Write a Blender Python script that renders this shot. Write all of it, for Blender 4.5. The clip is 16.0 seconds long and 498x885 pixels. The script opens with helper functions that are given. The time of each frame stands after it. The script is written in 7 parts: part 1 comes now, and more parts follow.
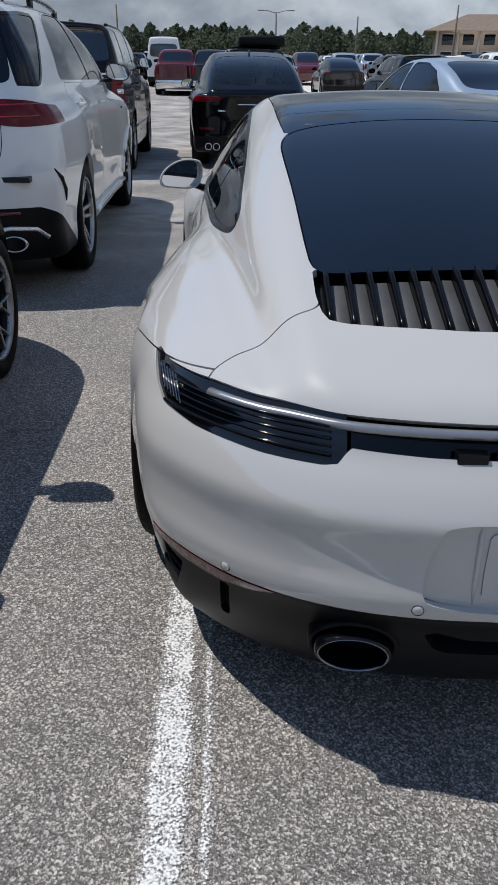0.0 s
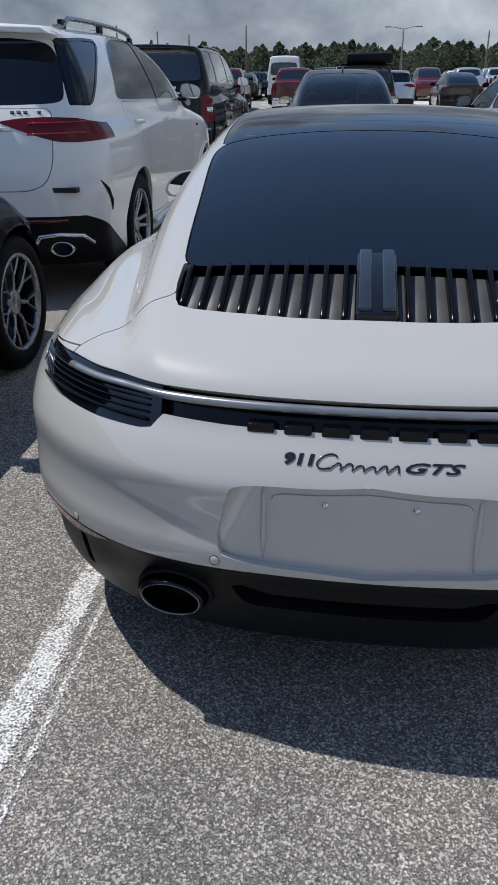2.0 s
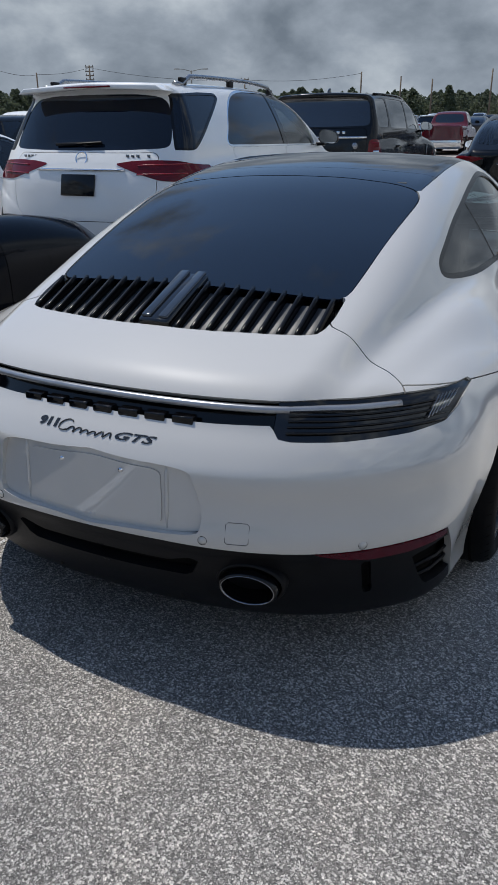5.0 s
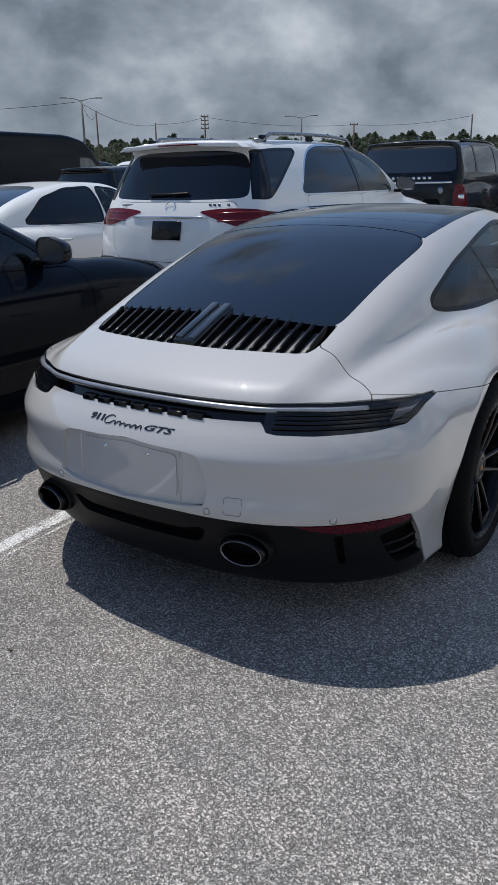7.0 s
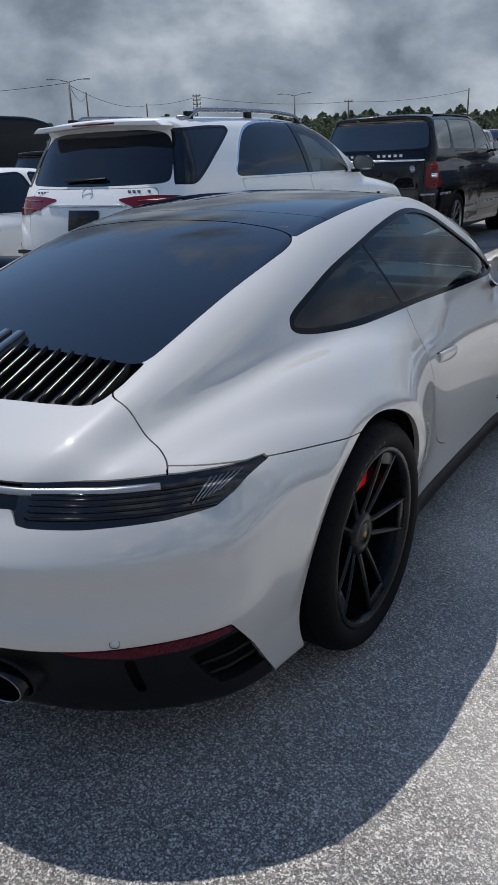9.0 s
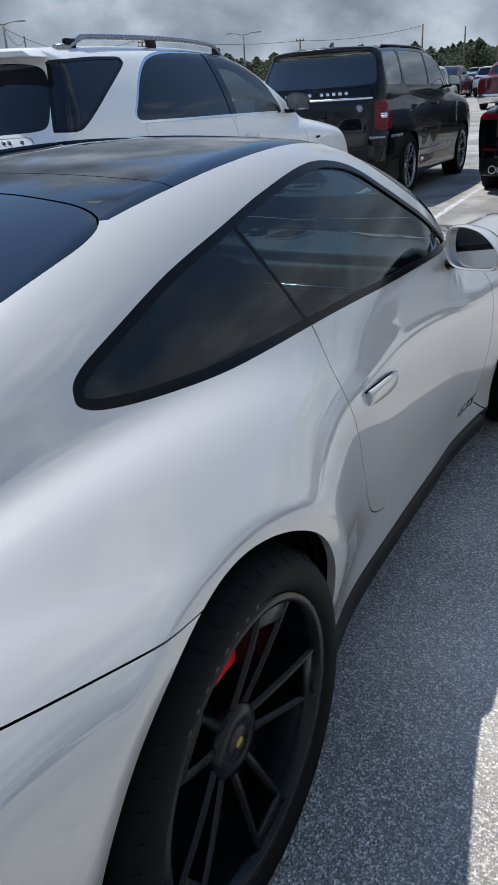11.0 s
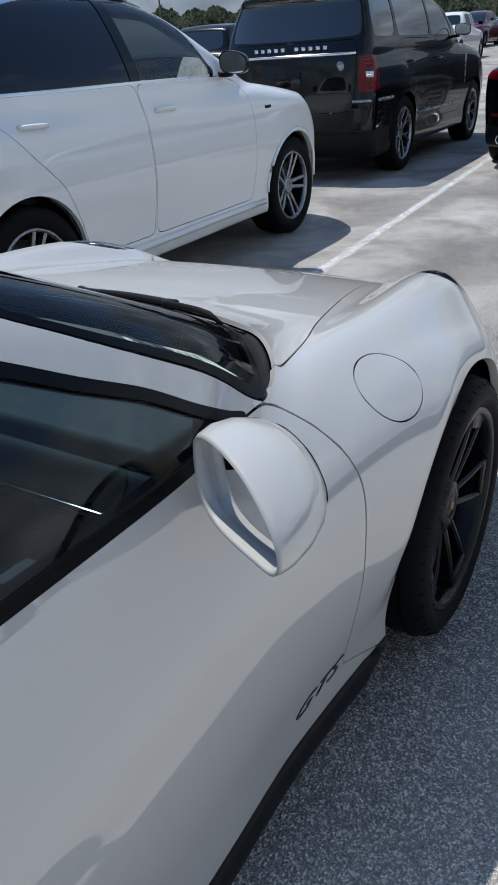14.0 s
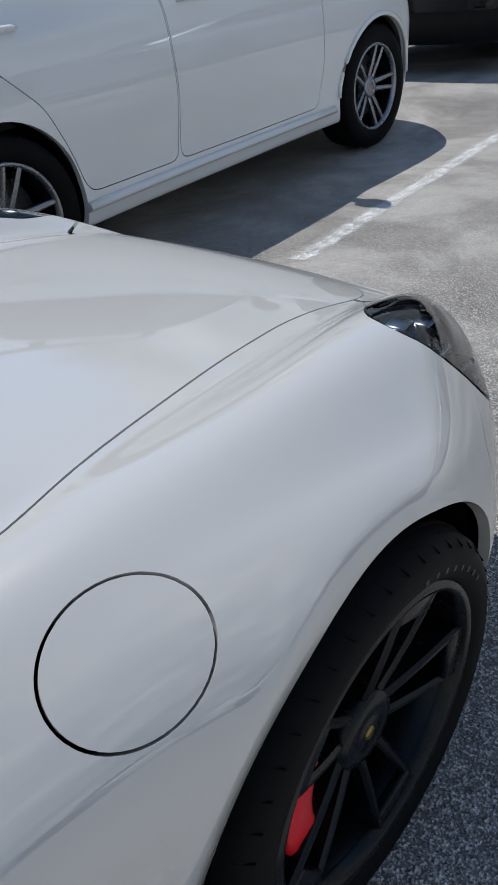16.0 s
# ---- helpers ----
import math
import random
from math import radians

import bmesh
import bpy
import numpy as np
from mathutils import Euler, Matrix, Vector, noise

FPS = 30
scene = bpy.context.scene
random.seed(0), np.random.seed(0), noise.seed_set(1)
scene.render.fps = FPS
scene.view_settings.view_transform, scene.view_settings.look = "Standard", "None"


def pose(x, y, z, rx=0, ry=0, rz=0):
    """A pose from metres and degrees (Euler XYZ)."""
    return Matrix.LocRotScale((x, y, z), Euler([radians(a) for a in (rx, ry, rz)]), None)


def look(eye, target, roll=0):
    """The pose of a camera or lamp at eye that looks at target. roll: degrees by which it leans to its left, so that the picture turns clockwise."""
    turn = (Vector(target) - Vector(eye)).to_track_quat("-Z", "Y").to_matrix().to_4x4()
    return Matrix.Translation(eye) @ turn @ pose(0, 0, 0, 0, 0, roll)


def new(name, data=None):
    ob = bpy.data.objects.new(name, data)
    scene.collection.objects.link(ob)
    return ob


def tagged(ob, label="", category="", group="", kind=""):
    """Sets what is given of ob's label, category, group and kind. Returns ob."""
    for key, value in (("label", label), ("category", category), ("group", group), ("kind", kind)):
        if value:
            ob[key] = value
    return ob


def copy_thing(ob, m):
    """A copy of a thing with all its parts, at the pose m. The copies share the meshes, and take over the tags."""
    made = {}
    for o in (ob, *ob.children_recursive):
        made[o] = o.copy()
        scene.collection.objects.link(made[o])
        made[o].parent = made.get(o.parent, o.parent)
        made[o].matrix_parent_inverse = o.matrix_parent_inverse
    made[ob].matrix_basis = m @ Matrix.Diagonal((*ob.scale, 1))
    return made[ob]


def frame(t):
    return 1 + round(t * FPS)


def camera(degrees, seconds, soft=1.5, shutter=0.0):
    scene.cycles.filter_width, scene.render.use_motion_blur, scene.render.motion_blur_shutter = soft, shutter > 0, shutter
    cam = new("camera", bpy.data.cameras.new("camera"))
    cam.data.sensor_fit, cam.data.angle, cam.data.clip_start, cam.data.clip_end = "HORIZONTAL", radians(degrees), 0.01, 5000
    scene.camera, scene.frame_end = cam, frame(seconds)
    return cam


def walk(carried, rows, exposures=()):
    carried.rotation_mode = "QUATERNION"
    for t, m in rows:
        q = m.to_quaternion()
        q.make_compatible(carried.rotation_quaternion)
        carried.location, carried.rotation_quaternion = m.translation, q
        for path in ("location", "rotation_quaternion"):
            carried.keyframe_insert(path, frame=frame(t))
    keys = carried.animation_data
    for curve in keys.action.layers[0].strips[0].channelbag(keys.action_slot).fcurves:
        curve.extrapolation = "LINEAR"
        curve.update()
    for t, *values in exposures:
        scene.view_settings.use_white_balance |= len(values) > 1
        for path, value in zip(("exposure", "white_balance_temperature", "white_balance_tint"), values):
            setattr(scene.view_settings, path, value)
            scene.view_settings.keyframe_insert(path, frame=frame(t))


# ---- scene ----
cam = camera(37.2, 16.0)
PATH = [
    (0, (-0.666, -2.1, 1.329), (-0.606, -0.31, 0.439), 0.8),
    (0.5, (-0.546, -2.204, 1.326), (-0.555, -0.408, 0.445), 0.7),
    (1, (-0.424, -2.271, 1.332), (-0.506, -0.472, 0.462), 0.3),
    (1.5, (-0.264, -2.288, 1.332), (-0.416, -0.49, 0.469), 0.2),
    (2, (-0.073, -2.292, 1.329), (-0.308, -0.5, 0.472), -0.2),
    (2.5, (0.094, -2.308, 1.315), (-0.227, -0.524, 0.469), -0.2),
    (3, (0.285, -2.33, 1.328), (-0.119, -0.558, 0.494), -0.1),
    (3.5, (0.466, -2.334, 1.34), (-0.023, -0.579, 0.516), 0.1),
    (4, (0.684, -2.321, 1.339), (0.106, -0.586, 0.528), 0.0),
    (6.5, (1.471, -2.648, 1.399), (0.476, -1.054, 0.711), -0.8),
    (7, (1.559, -2.697, 1.408), (0.536, -1.115, 0.739), -1.1),
    (7.5, (1.64, -2.602, 1.409), (0.608, -1.023, 0.744), -1.3),
    (8, (1.719, -2.359, 1.42), (0.685, -0.782, 0.752), -1.5),
    (10.5, (1.459, -1.043, 1.359), (0.499, 0.513, 0.547), -3.5),
    (11, (1.397, -0.79, 1.352), (0.474, 0.776, 0.518), -3.6),
    (11.5, (1.381, -0.531, 1.363), (0.483, 1.043, 0.518), -3.6),
    (12, (1.344, -0.246, 1.362), (0.458, 1.332, 0.51), -3.5),
    (12.5, (1.319, -0.002, 1.381), (0.438, 1.574, 0.52), -3.1),
    (13, (1.338, 0.286, 1.395), (0.444, 1.847, 0.521), -3.1),
    (13.5, (1.326, 0.552, 1.385), (0.41, 2.086, 0.486), -3.2),
    (14, (1.291, 0.85, 1.391), (0.339, 2.342, 0.459), -3.9),
    (14.5, (1.274, 1.139, 1.382), (0.283, 2.574, 0.404), -4.7),
    (15, (1.251, 1.398, 1.369), (0.213, 2.762, 0.34), -5.4),
    (15.5, (1.223, 1.657, 1.351), (0.137, 2.939, 0.267), -5.9),
    (16, (1.243, 1.887, 1.354), (0.089, 3.061, 0.218), -7.0),
]
walk(cam, [(t, look(eye, target, roll)) for t, eye, target, roll in PATH], exposures=[(0, 0.06, 6450, 10), (4, 0.08, 6450, 9), (8, 0.02, 6400, 10), (10.5, 0.36, 6340, 9), (13, 0.33, 6240, 8), (14.5, 0.15, 6240, 8), (16, 0.02, 6320, 8)])

# ---------------------------------------------------------------- world and light
SUN_DIR = Vector((-0.47, 0.15, 1.0)).normalized()
sun_elev = math.asin(SUN_DIR.z)
sun_az = math.atan2(SUN_DIR.x, SUN_DIR.y)

world = bpy.data.worlds.new("world")
scene.world = world
world.use_nodes = True
wn, wl = world.node_tree.nodes, world.node_tree.links
wn.clear()
w_out = wn.new("ShaderNodeOutputWorld")
w_bg = wn.new("ShaderNodeBackground")
w_bg.inputs["Strength"].default_value = 0.19
w_sky = wn.new("ShaderNodeTexSky")
w_sky.sky_type = "NISHITA"
w_sky.sun_disc = False
w_sky.sun_elevation = sun_elev
w_sky.sun_rotation = sun_az
w_sky.dust_density = 0.02
w_sky.ozone_density = 1.6
w_co = wn.new("ShaderNodeTexCoord")
w_sep = wn.new("ShaderNodeSeparateXYZ")
wl.new(w_co.outputs["Generated"], w_sep.inputs[0])
# broken cloud: soft heaps that close up towards the horizon
w_map = wn.new("ShaderNodeMapping"); w_map.inputs["Scale"].default_value = (1.0, 1.0, 1.6)
w_map.inputs["Location"].default_value = (0.35, 0.6, 0.2)
wl.new(w_co.outputs["Generated"], w_map.inputs["Vector"])
w_h = wn.new("ShaderNodeMath"); w_h.operation = "MAXIMUM"; w_h.inputs[1].default_value = 0.0
wl.new(w_sep.outputs["Z"], w_h.inputs[0])
w_n1 = wn.new("ShaderNodeTexNoise"); w_n1.inputs["Scale"].default_value = 2.6
w_n1.inputs["Detail"].default_value = 9; w_n1.inputs["Roughness"].default_value = 0.55
w_n1.inputs["Distortion"].default_value = 0.15
wl.new(w_map.outputs[0], w_n1.inputs["Vector"])
w_low = wn.new("ShaderNodeMapRange")
w_low.inputs["From Min"].default_value, w_low.inputs["From Max"].default_value = 0.08, 0.46
w_low.inputs["To Min"].default_value, w_low.inputs["To Max"].default_value = 0.29, -0.13
wl.new(w_h.outputs[0], w_low.inputs["Value"])
w_sum = wn.new("ShaderNodeMath"); w_sum.operation = "ADD"
wl.new(w_n1.outputs["Fac"], w_sum.inputs[0]); wl.new(w_low.outputs[0], w_sum.inputs[1])
# extra cloud added opposite the sun, out of view, to fill the shaded flank
w_fill_bank = wn.new("ShaderNodeVectorMath"); w_fill_bank.operation = "DOT_PRODUCT"
w_fill_bank.inputs[1].default_value = (0.98, -0.10, 0.0)
wl.new(w_co.outputs["Generated"], w_fill_bank.inputs[0])
w_high = wn.new("ShaderNodeMapRange"); w_high.interpolation_type = "SMOOTHSTEP"
w_high.inputs["From Min"].default_value, w_high.inputs["From Max"].default_value = 0.15, 0.60
w_high.inputs["To Min"].default_value, w_high.inputs["To Max"].default_value = 0.0, 0.155
wl.new(w_fill_bank.outputs["Value"], w_high.inputs["Value"])
w_all = wn.new("ShaderNodeMath"); w_all.operation = "ADD"
wl.new(w_sum.outputs[0], w_all.inputs[0]); wl.new(w_high.outputs[0], w_all.inputs[1])
w_cov = wn.new("ShaderNodeValToRGB")
w_cov.color_ramp.elements[0].position = 0.47; w_cov.color_ramp.elements[0].color = (0, 0, 0, 1)
w_cov.color_ramp.elements[1].position = 0.58; w_cov.color_ramp.elements[1].color = (1, 1, 1, 1)
wl.new(w_all.outputs[0], w_cov.inputs[0])
w_n2 = wn.new("ShaderNodeTexNoise"); w_n2.inputs["Scale"].default_value = 6.6
w_n2.inputs["Detail"].default_value = 9; w_n2.inputs["Roughness"].default_value = 0.54
w_n2.inputs["Distortion"].default_value = 0.1
wl.new(w_map.outputs[0], w_n2.inputs["Vector"])
w_shade = wn.new("ShaderNodeValToRGB")
e = w_shade.color_ramp.elements
e[0].position = 0.33; e[0].color = (0.92, 1.12, 1.38, 1)
e[1].position = 0.71; e[1].color = (3.1, 3.4, 3.7, 1)
m_ = e.new(0.51); m_.color = (1.71, 1.97, 2.32, 1)
wl.new(w_n2.outputs["Fac"], w_shade.inputs[0])
# cloud colour is raised away from the sun as fill for the coupe's flank
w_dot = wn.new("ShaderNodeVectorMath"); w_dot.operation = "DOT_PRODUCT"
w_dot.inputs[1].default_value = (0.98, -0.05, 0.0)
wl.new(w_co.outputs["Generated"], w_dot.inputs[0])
w_fill_gain = wn.new("ShaderNodeMapRange"); w_fill_gain.interpolation_type = "SMOOTHSTEP"
w_fill_gain.inputs["From Min"].default_value, w_fill_gain.inputs["From Max"].default_value = -0.15, 0.95
w_fill_gain.inputs["To Min"].default_value, w_fill_gain.inputs["To Max"].default_value = 0.86, 1.32
wl.new(w_dot.outputs["Value"], w_fill_gain.inputs["Value"])
w_brightened = wn.new("ShaderNodeVectorMath"); w_brightened.operation = "SCALE"
wl.new(w_shade.outputs[0], w_brightened.inputs[0]); wl.new(w_fill_gain.outputs[0], w_brightened.inputs["Scale"])
w_mix = wn.new("ShaderNodeMixRGB")
wl.new(w_cov.outputs[0], w_mix.inputs[0])
w_deep = wn.new("ShaderNodeVectorMath"); w_deep.operation = "SCALE"; w_deep.inputs["Scale"].default_value = 0.66
wl.new(w_sky.outputs[0], w_deep.inputs[0])
wl.new(w_deep.outputs[0], w_mix.inputs[1])
wl.new(w_brightened.outputs[0], w_mix.inputs[2])
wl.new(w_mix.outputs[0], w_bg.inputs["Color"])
wl.new(w_bg.outputs[0], w_out.inputs["Surface"])

sun_data = bpy.data.lights.new("sun", "SUN")
sun_data.energy = 3.5
sun_data.angle = radians(0.55)
sun_data.color = (1.0, 0.955, 0.895)
sun = new("sun", sun_data)
sun.matrix_world = look(SUN_DIR * 60, (0, 0, 0))

# ---------------------------------------------------------------- materials


def node_mat(name):
    m = bpy.data.materials.new(name)
    m.use_nodes = True
    n, l = m.node_tree.nodes, m.node_tree.links
    return m, n, l, n["Principled BSDF"]


def texture(n, l, kind, scale, coord="Object", detail=4.0, rough=0.55):
    co = n.new("ShaderNodeTexCoord")
    tx = n.new(kind)
    tx.inputs["Scale"].default_value = scale
    if kind == "ShaderNodeTexNoise":
        tx.inputs["Detail"].default_value = detail
        tx.inputs["Roughness"].default_value = rough
    l.new(co.outputs[coord], tx.inputs["Vector"])
    return tx


def ramp(n, l, src, stops):
    r = n.new("ShaderNodeValToRGB")
    e = r.color_ramp.elements
    for k, (p, c) in enumerate(stops):
        el = e[k] if k < 2 else e.new(p)
        el.position = p
        el.color = (*c, 1) if len(c) == 3 else c
    l.new(src, r.inputs[0])
    return r


def surface(name, color, rough=0.5, metal=0.0, coat=0.0, vary=0.06, scale=6.0, bump=0.0, bump_scale=200.0, rough_vary=0.05, spec=0.5):
    """A plain material with uneven tone and gloss at two scales."""
    m, n, l, b = node_mat(name)
    t1 = texture(n, l, "ShaderNodeTexNoise", scale)
    t2 = texture(n, l, "ShaderNodeTexNoise", scale * 14)
    mx = n.new("ShaderNodeMath"); mx.operation = "MULTIPLY_ADD"
    mx.inputs[1].default_value = 0.35
    l.new(t2.outputs["Fac"], mx.inputs[0]); l.new(t1.outputs["Fac"], mx.inputs[2])
    lo = tuple(c * (1 - vary) for c in color)
    hi = tuple(min(1, c * (1 + vary)) for c in color)
    r = ramp(n, l, mx.outputs[0], [(0.45, lo), (0.9, hi)])
    l.new(r.outputs[0], b.inputs["Base Color"])
    rr = n.new("ShaderNodeMapRange")
    rr.inputs["From Min"].default_value, rr.inputs["From Max"].default_value = 0.4, 0.95
    rr.inputs["To Min"].default_value, rr.inputs["To Max"].default_value = max(0, rough - rough_vary), min(1, rough + rough_vary)
    l.new(mx.outputs[0], rr.inputs["Value"])
    l.new(rr.outputs[0], b.inputs["Roughness"])
    b.inputs["Metallic"].default_value = metal
    b.inputs["Coat Weight"].default_value = coat
    b.inputs["Coat IOR"].default_value = 1.62
    b.inputs["Coat Roughness"].default_value = 0.03
    b.inputs["Specular IOR Level"].default_value = spec
    if bump:
        t3 = texture(n, l, "ShaderNodeTexNoise", bump_scale)
        bp = n.new("ShaderNodeBump")
        bp.inputs["Strength"].default_value = bump
        bp.inputs["Distance"].default_value = 0.002
        l.new(t3.outputs["Fac"], bp.inputs["Height"])
        l.new(bp.outputs[0], b.inputs["Normal"])
    return m


def paint(name, color, rough=0.35, metal=0.0, coat=1.0, ior=1.68):
    """Car paint: pigment under a crisp clear coat with faint dust."""
    m, n, l, b = node_mat(name)
    dust = texture(n, l, "ShaderNodeTexNoise", 2.2, detail=6)
    r = ramp(n, l, dust.outputs["Fac"], [(0.35, color), (0.75, tuple(0.97 * c + 0.004 * min(1.0, 0.1 + 4 * c) for c in color))])
    l.new(r.outputs[0], b.inputs["Base Color"])
    b.inputs["Roughness"].default_value = rough
    b.inputs["Metallic"].default_value = metal
    b.inputs["Coat Weight"].default_value = coat
    b.inputs["Coat IOR"].default_value = ior
    b.inputs["Specular IOR Level"].default_value = 0.08
    cr = n.new("ShaderNodeMapRange")
    cr.inputs["To Min"].default_value, cr.inputs["To Max"].default_value = 0.0, 0.006
    l.new(dust.outputs["Fac"], cr.inputs["Value"])
    l.new(cr.outputs[0], b.inputs["Coat Roughness"])
    return m


def clear_glass(name, tint, gloss_rough=0.01, ior=1.52):
    m = bpy.data.materials.new(name)
    m.use_nodes = True
    n, l = m.node_tree.nodes, m.node_tree.links
    n.clear()
    out = n.new("ShaderNodeOutputMaterial")
    tr = n.new("ShaderNodeBsdfTransparent"); tr.inputs[0].default_value = (*tint, 1)
    gl = n.new("ShaderNodeBsdfGlossy"); gl.inputs["Roughness"].default_value = gloss_rough
    fr = n.new("ShaderNodeFresnel"); fr.inputs["IOR"].default_value = ior
    mx = n.new("ShaderNodeMixShader")
    l.new(fr.outputs[0], mx.inputs[0]); l.new(tr.outputs[0], mx.inputs[1]); l.new(gl.outputs[0], mx.inputs[2])
    l.new(mx.outputs[0], out.inputs[0])
    return m


M_CHALK = paint("chalk_grey_paint", (0.505, 0.492, 0.468), ior=1.95)
M_WHITE = paint("white_paint", (0.80, 0.80, 0.785))
M_BLACK = paint("black_paint", (0.0013, 0.0018, 0.0030), 0.2, 0.0, 0.42)
M_NAVY = paint("dark_blue_paint", (0.0010, 0.0026, 0.0065), 0.2, 0.0, 0.16)
M_GREY = paint("dark_grey_paint", (0.012, 0.012, 0.014), 0.3, 0.0, 0.7)
M_SILVER = paint("silver_blue_paint", (0.40, 0.47, 0.55), 0.32, 0.5)
M_RED = paint("dark_red_paint", (0.09, 0.005, 0.010), 0.3, 0.0)
M_DARKGLASS = surface("privacy_glass", (0.002, 0.005, 0.012), 0.006, vary=0.2, scale=1.5, rough_vary=0.006, spec=0.5)
M_BOXGLASS = surface("reflecting_privacy_glass", (0.002, 0.004, 0.009), 0.006, vary=0.2, scale=1.5, rough_vary=0.006, spec=1.0, coat=0.6)
M_GLASS = clear_glass("tinted_glass", (0.06, 0.09, 0.115))
M_DOORGLASS = clear_glass("light_tinted_glass", (0.15, 0.23, 0.28))
M_LINING = surface("grey_headlining", (0.075, 0.082, 0.088), 0.85, vary=0.1, scale=20)
M_CABIN = clear_glass("door_glass", (0.62, 0.73, 0.78), 0.004, 1.68)
M_SCREEN = clear_glass("windscreen_glass", (0.76, 0.84, 0.85))
M_PLASTIC = surface("black_plastic", (0.007, 0.007, 0.008), 0.42, vary=0.25, scale=9, bump=0.10, bump_scale=900, spec=0.16)
M_GLOSSBLACK = surface("gloss_black_trim", (0.003, 0.003, 0.004), 0.07, vary=0.2, rough_vary=0.03, spec=0.35)
M_LOUVRE = surface("dark_grey_louvre", (0.075, 0.075, 0.078), 0.5, vary=0.2, scale=12, spec=0.4)
M_SHELL = surface("inner_shell", (0.003, 0.003, 0.003), 0.9, vary=0.2, spec=0.1)
M_RUBBER = surface("tyre_rubber", (0.0045, 0.0045, 0.005), 0.62, vary=0.3, scale=14, bump=0.25, bump_scale=260, spec=0.10)
M_RIMBLACK = surface("satin_black_rim", (0.004, 0.004, 0.005), 0.26, 0.0, vary=0.25, scale=12, spec=0.26)
M_RIMGREY = surface("grey_alloy", (0.30, 0.31, 0.33), 0.28, 0.9, vary=0.12, scale=12)
M_CHROME = surface("chrome", (0.75, 0.76, 0.78), 0.10, 1.0, vary=0.05, scale=10)
M_DARKCHROME = surface("dark_metal", (0.24, 0.245, 0.26), 0.24, 1.0, vary=0.15, scale=10)
M_STRIP = surface("satin_grey_strip", (0.32, 0.33, 0.35), 0.22, 0.6, vary=0.1, scale=10)
M_STEEL = surface("brake_disc_steel", (0.30, 0.30, 0.31), 0.38, 0.9, vary=0.2, scale=30)
M_CALIPER = surface("red_caliper", (0.75, 0.012, 0.02), 0.30, coat=0.5, vary=0.1)
M_REDLENS = surface("red_lens", (0.12, 0.003, 0.007), 0.08, coat=0.1, spec=0.3, vary=0.15, scale=30)
M_GUIDE = surface("red_light_guide", (0.26, 0.008, 0.016), 0.15, coat=0.4, vary=0.2, scale=60)
M_REFLECTOR = surface("red_reflector", (0.08, 0.004, 0.008), 0.12, coat=0.3, vary=0.3, scale=120)
M_LAMPBLACK = surface("smoked_lens", (0.004, 0.004, 0.005), 0.05, coat=0.2, vary=0.3, scale=20, rough_vary=0.03)
M_SMOKE = surface("smoked_blue_lens", (0.020, 0.026, 0.036), 0.06, coat=0.5, vary=0.2, scale=30, rough_vary=0.03)
M_LAMPCLEAR = clear_glass("clear_lens", (0.86, 0.88, 0.90))
M_GOLD = surface("gold_crest", (0.28, 0.20, 0.06), 0.3, 0.9, vary=0.2, scale=60)
M_LEATHER = surface("black_leather", (0.016, 0.016, 0.017), 0.55, vary=0.2, scale=20, bump=0.3, bump_scale=700)
M_DASH = surface("dashboard_grain", (0.12, 0.128, 0.13), 0.6, vary=0.2, scale=20, bump=0.3, bump_scale=500)
M_CREAM = surface("cream_lining", (0.46, 0.44, 0.40), 0.8, vary=0.08, scale=8)
M_PAPER = surface("paper", (0.80, 0.80, 0.78), 0.8, vary=0.04)
M_INK = surface("printed_ink", (0.03, 0.03, 0.035), 0.7, vary=0.2)
M_BADGE = surface("black_badge", (0.010, 0.010, 0.011), 0.25, vary=0.2, coat=0.4)
M_SEAL = surface("black_window_seal", (0.003, 0.003, 0.004), 0.20, vary=0.2, scale=14, spec=0.15)
M_MIRROR = surface("mirror_glass", (0.80, 0.82, 0.84), 0.005, 1.0, vary=0.02, rough_vary=0.004)
M_GREYMARK = surface("moulded_rubber_mark", (0.016, 0.016, 0.017), 0.5)

# ---------------------------------------------------------------- mesh tools


def smooth_table(keys, sigma=0.05, lo=-3.0, hi=8.0, step=0.005):
    """A smooth curve through keyed values: shape-preserving, then softened over sigma."""
    k = np.array(keys, float)
    g = np.arange(lo, hi, step)
    h = np.diff(k[:, 0]); d = np.diff(k[:, 1]) / h
    m = np.zeros(len(k)); m[0], m[-1] = d[0], d[-1]
    for i in range(1, len(k) - 1):
        if d[i - 1] * d[i] > 0:
            w1, w2 = 2 * h[i] + h[i - 1], h[i] + 2 * h[i - 1]
            m[i] = (w1 + w2) / (w1 / d[i - 1] + w2 / d[i])
    i = np.clip(np.searchsorted(k[:, 0], g) - 1, 0, len(h) - 1)
    s = (g - k[i, 0]) / h[i]
    v = ((1 + 2 * s) * (1 - s) ** 2 * k[i, 1] + s * (1 - s) ** 2 * h[i] * m[i] + s * s * (3 - 2 * s) * k[i + 1, 1] + s * s * (s - 1) * h[i] * m[i + 1])
    v = np.where(s < 0, k[0, 1] + (g - k[0, 0]) * m[0], np.where(s > 1, k[-1, 1] + (g - k[-1, 0]) * m[-1], v))
    if sigma > 0:
        r = int(4 * sigma / step)
        q = np.exp(-0.5 * (np.arange(-r, r + 1) * step / sigma) ** 2)
        v = np.convolve(np.pad(v, r, mode="edge"), q / q.sum(), mode="valid")
    return lambda y: np.interp(y, g, v)


def smin(a, b, k):
    h = np.clip(0.5 + 0.5 * (b - a) / k, 0, 1)
    return b + (a - b) * h - k * h * (1 - h)


def smax(a, b, k):
    return -smin(-a, -b, k)


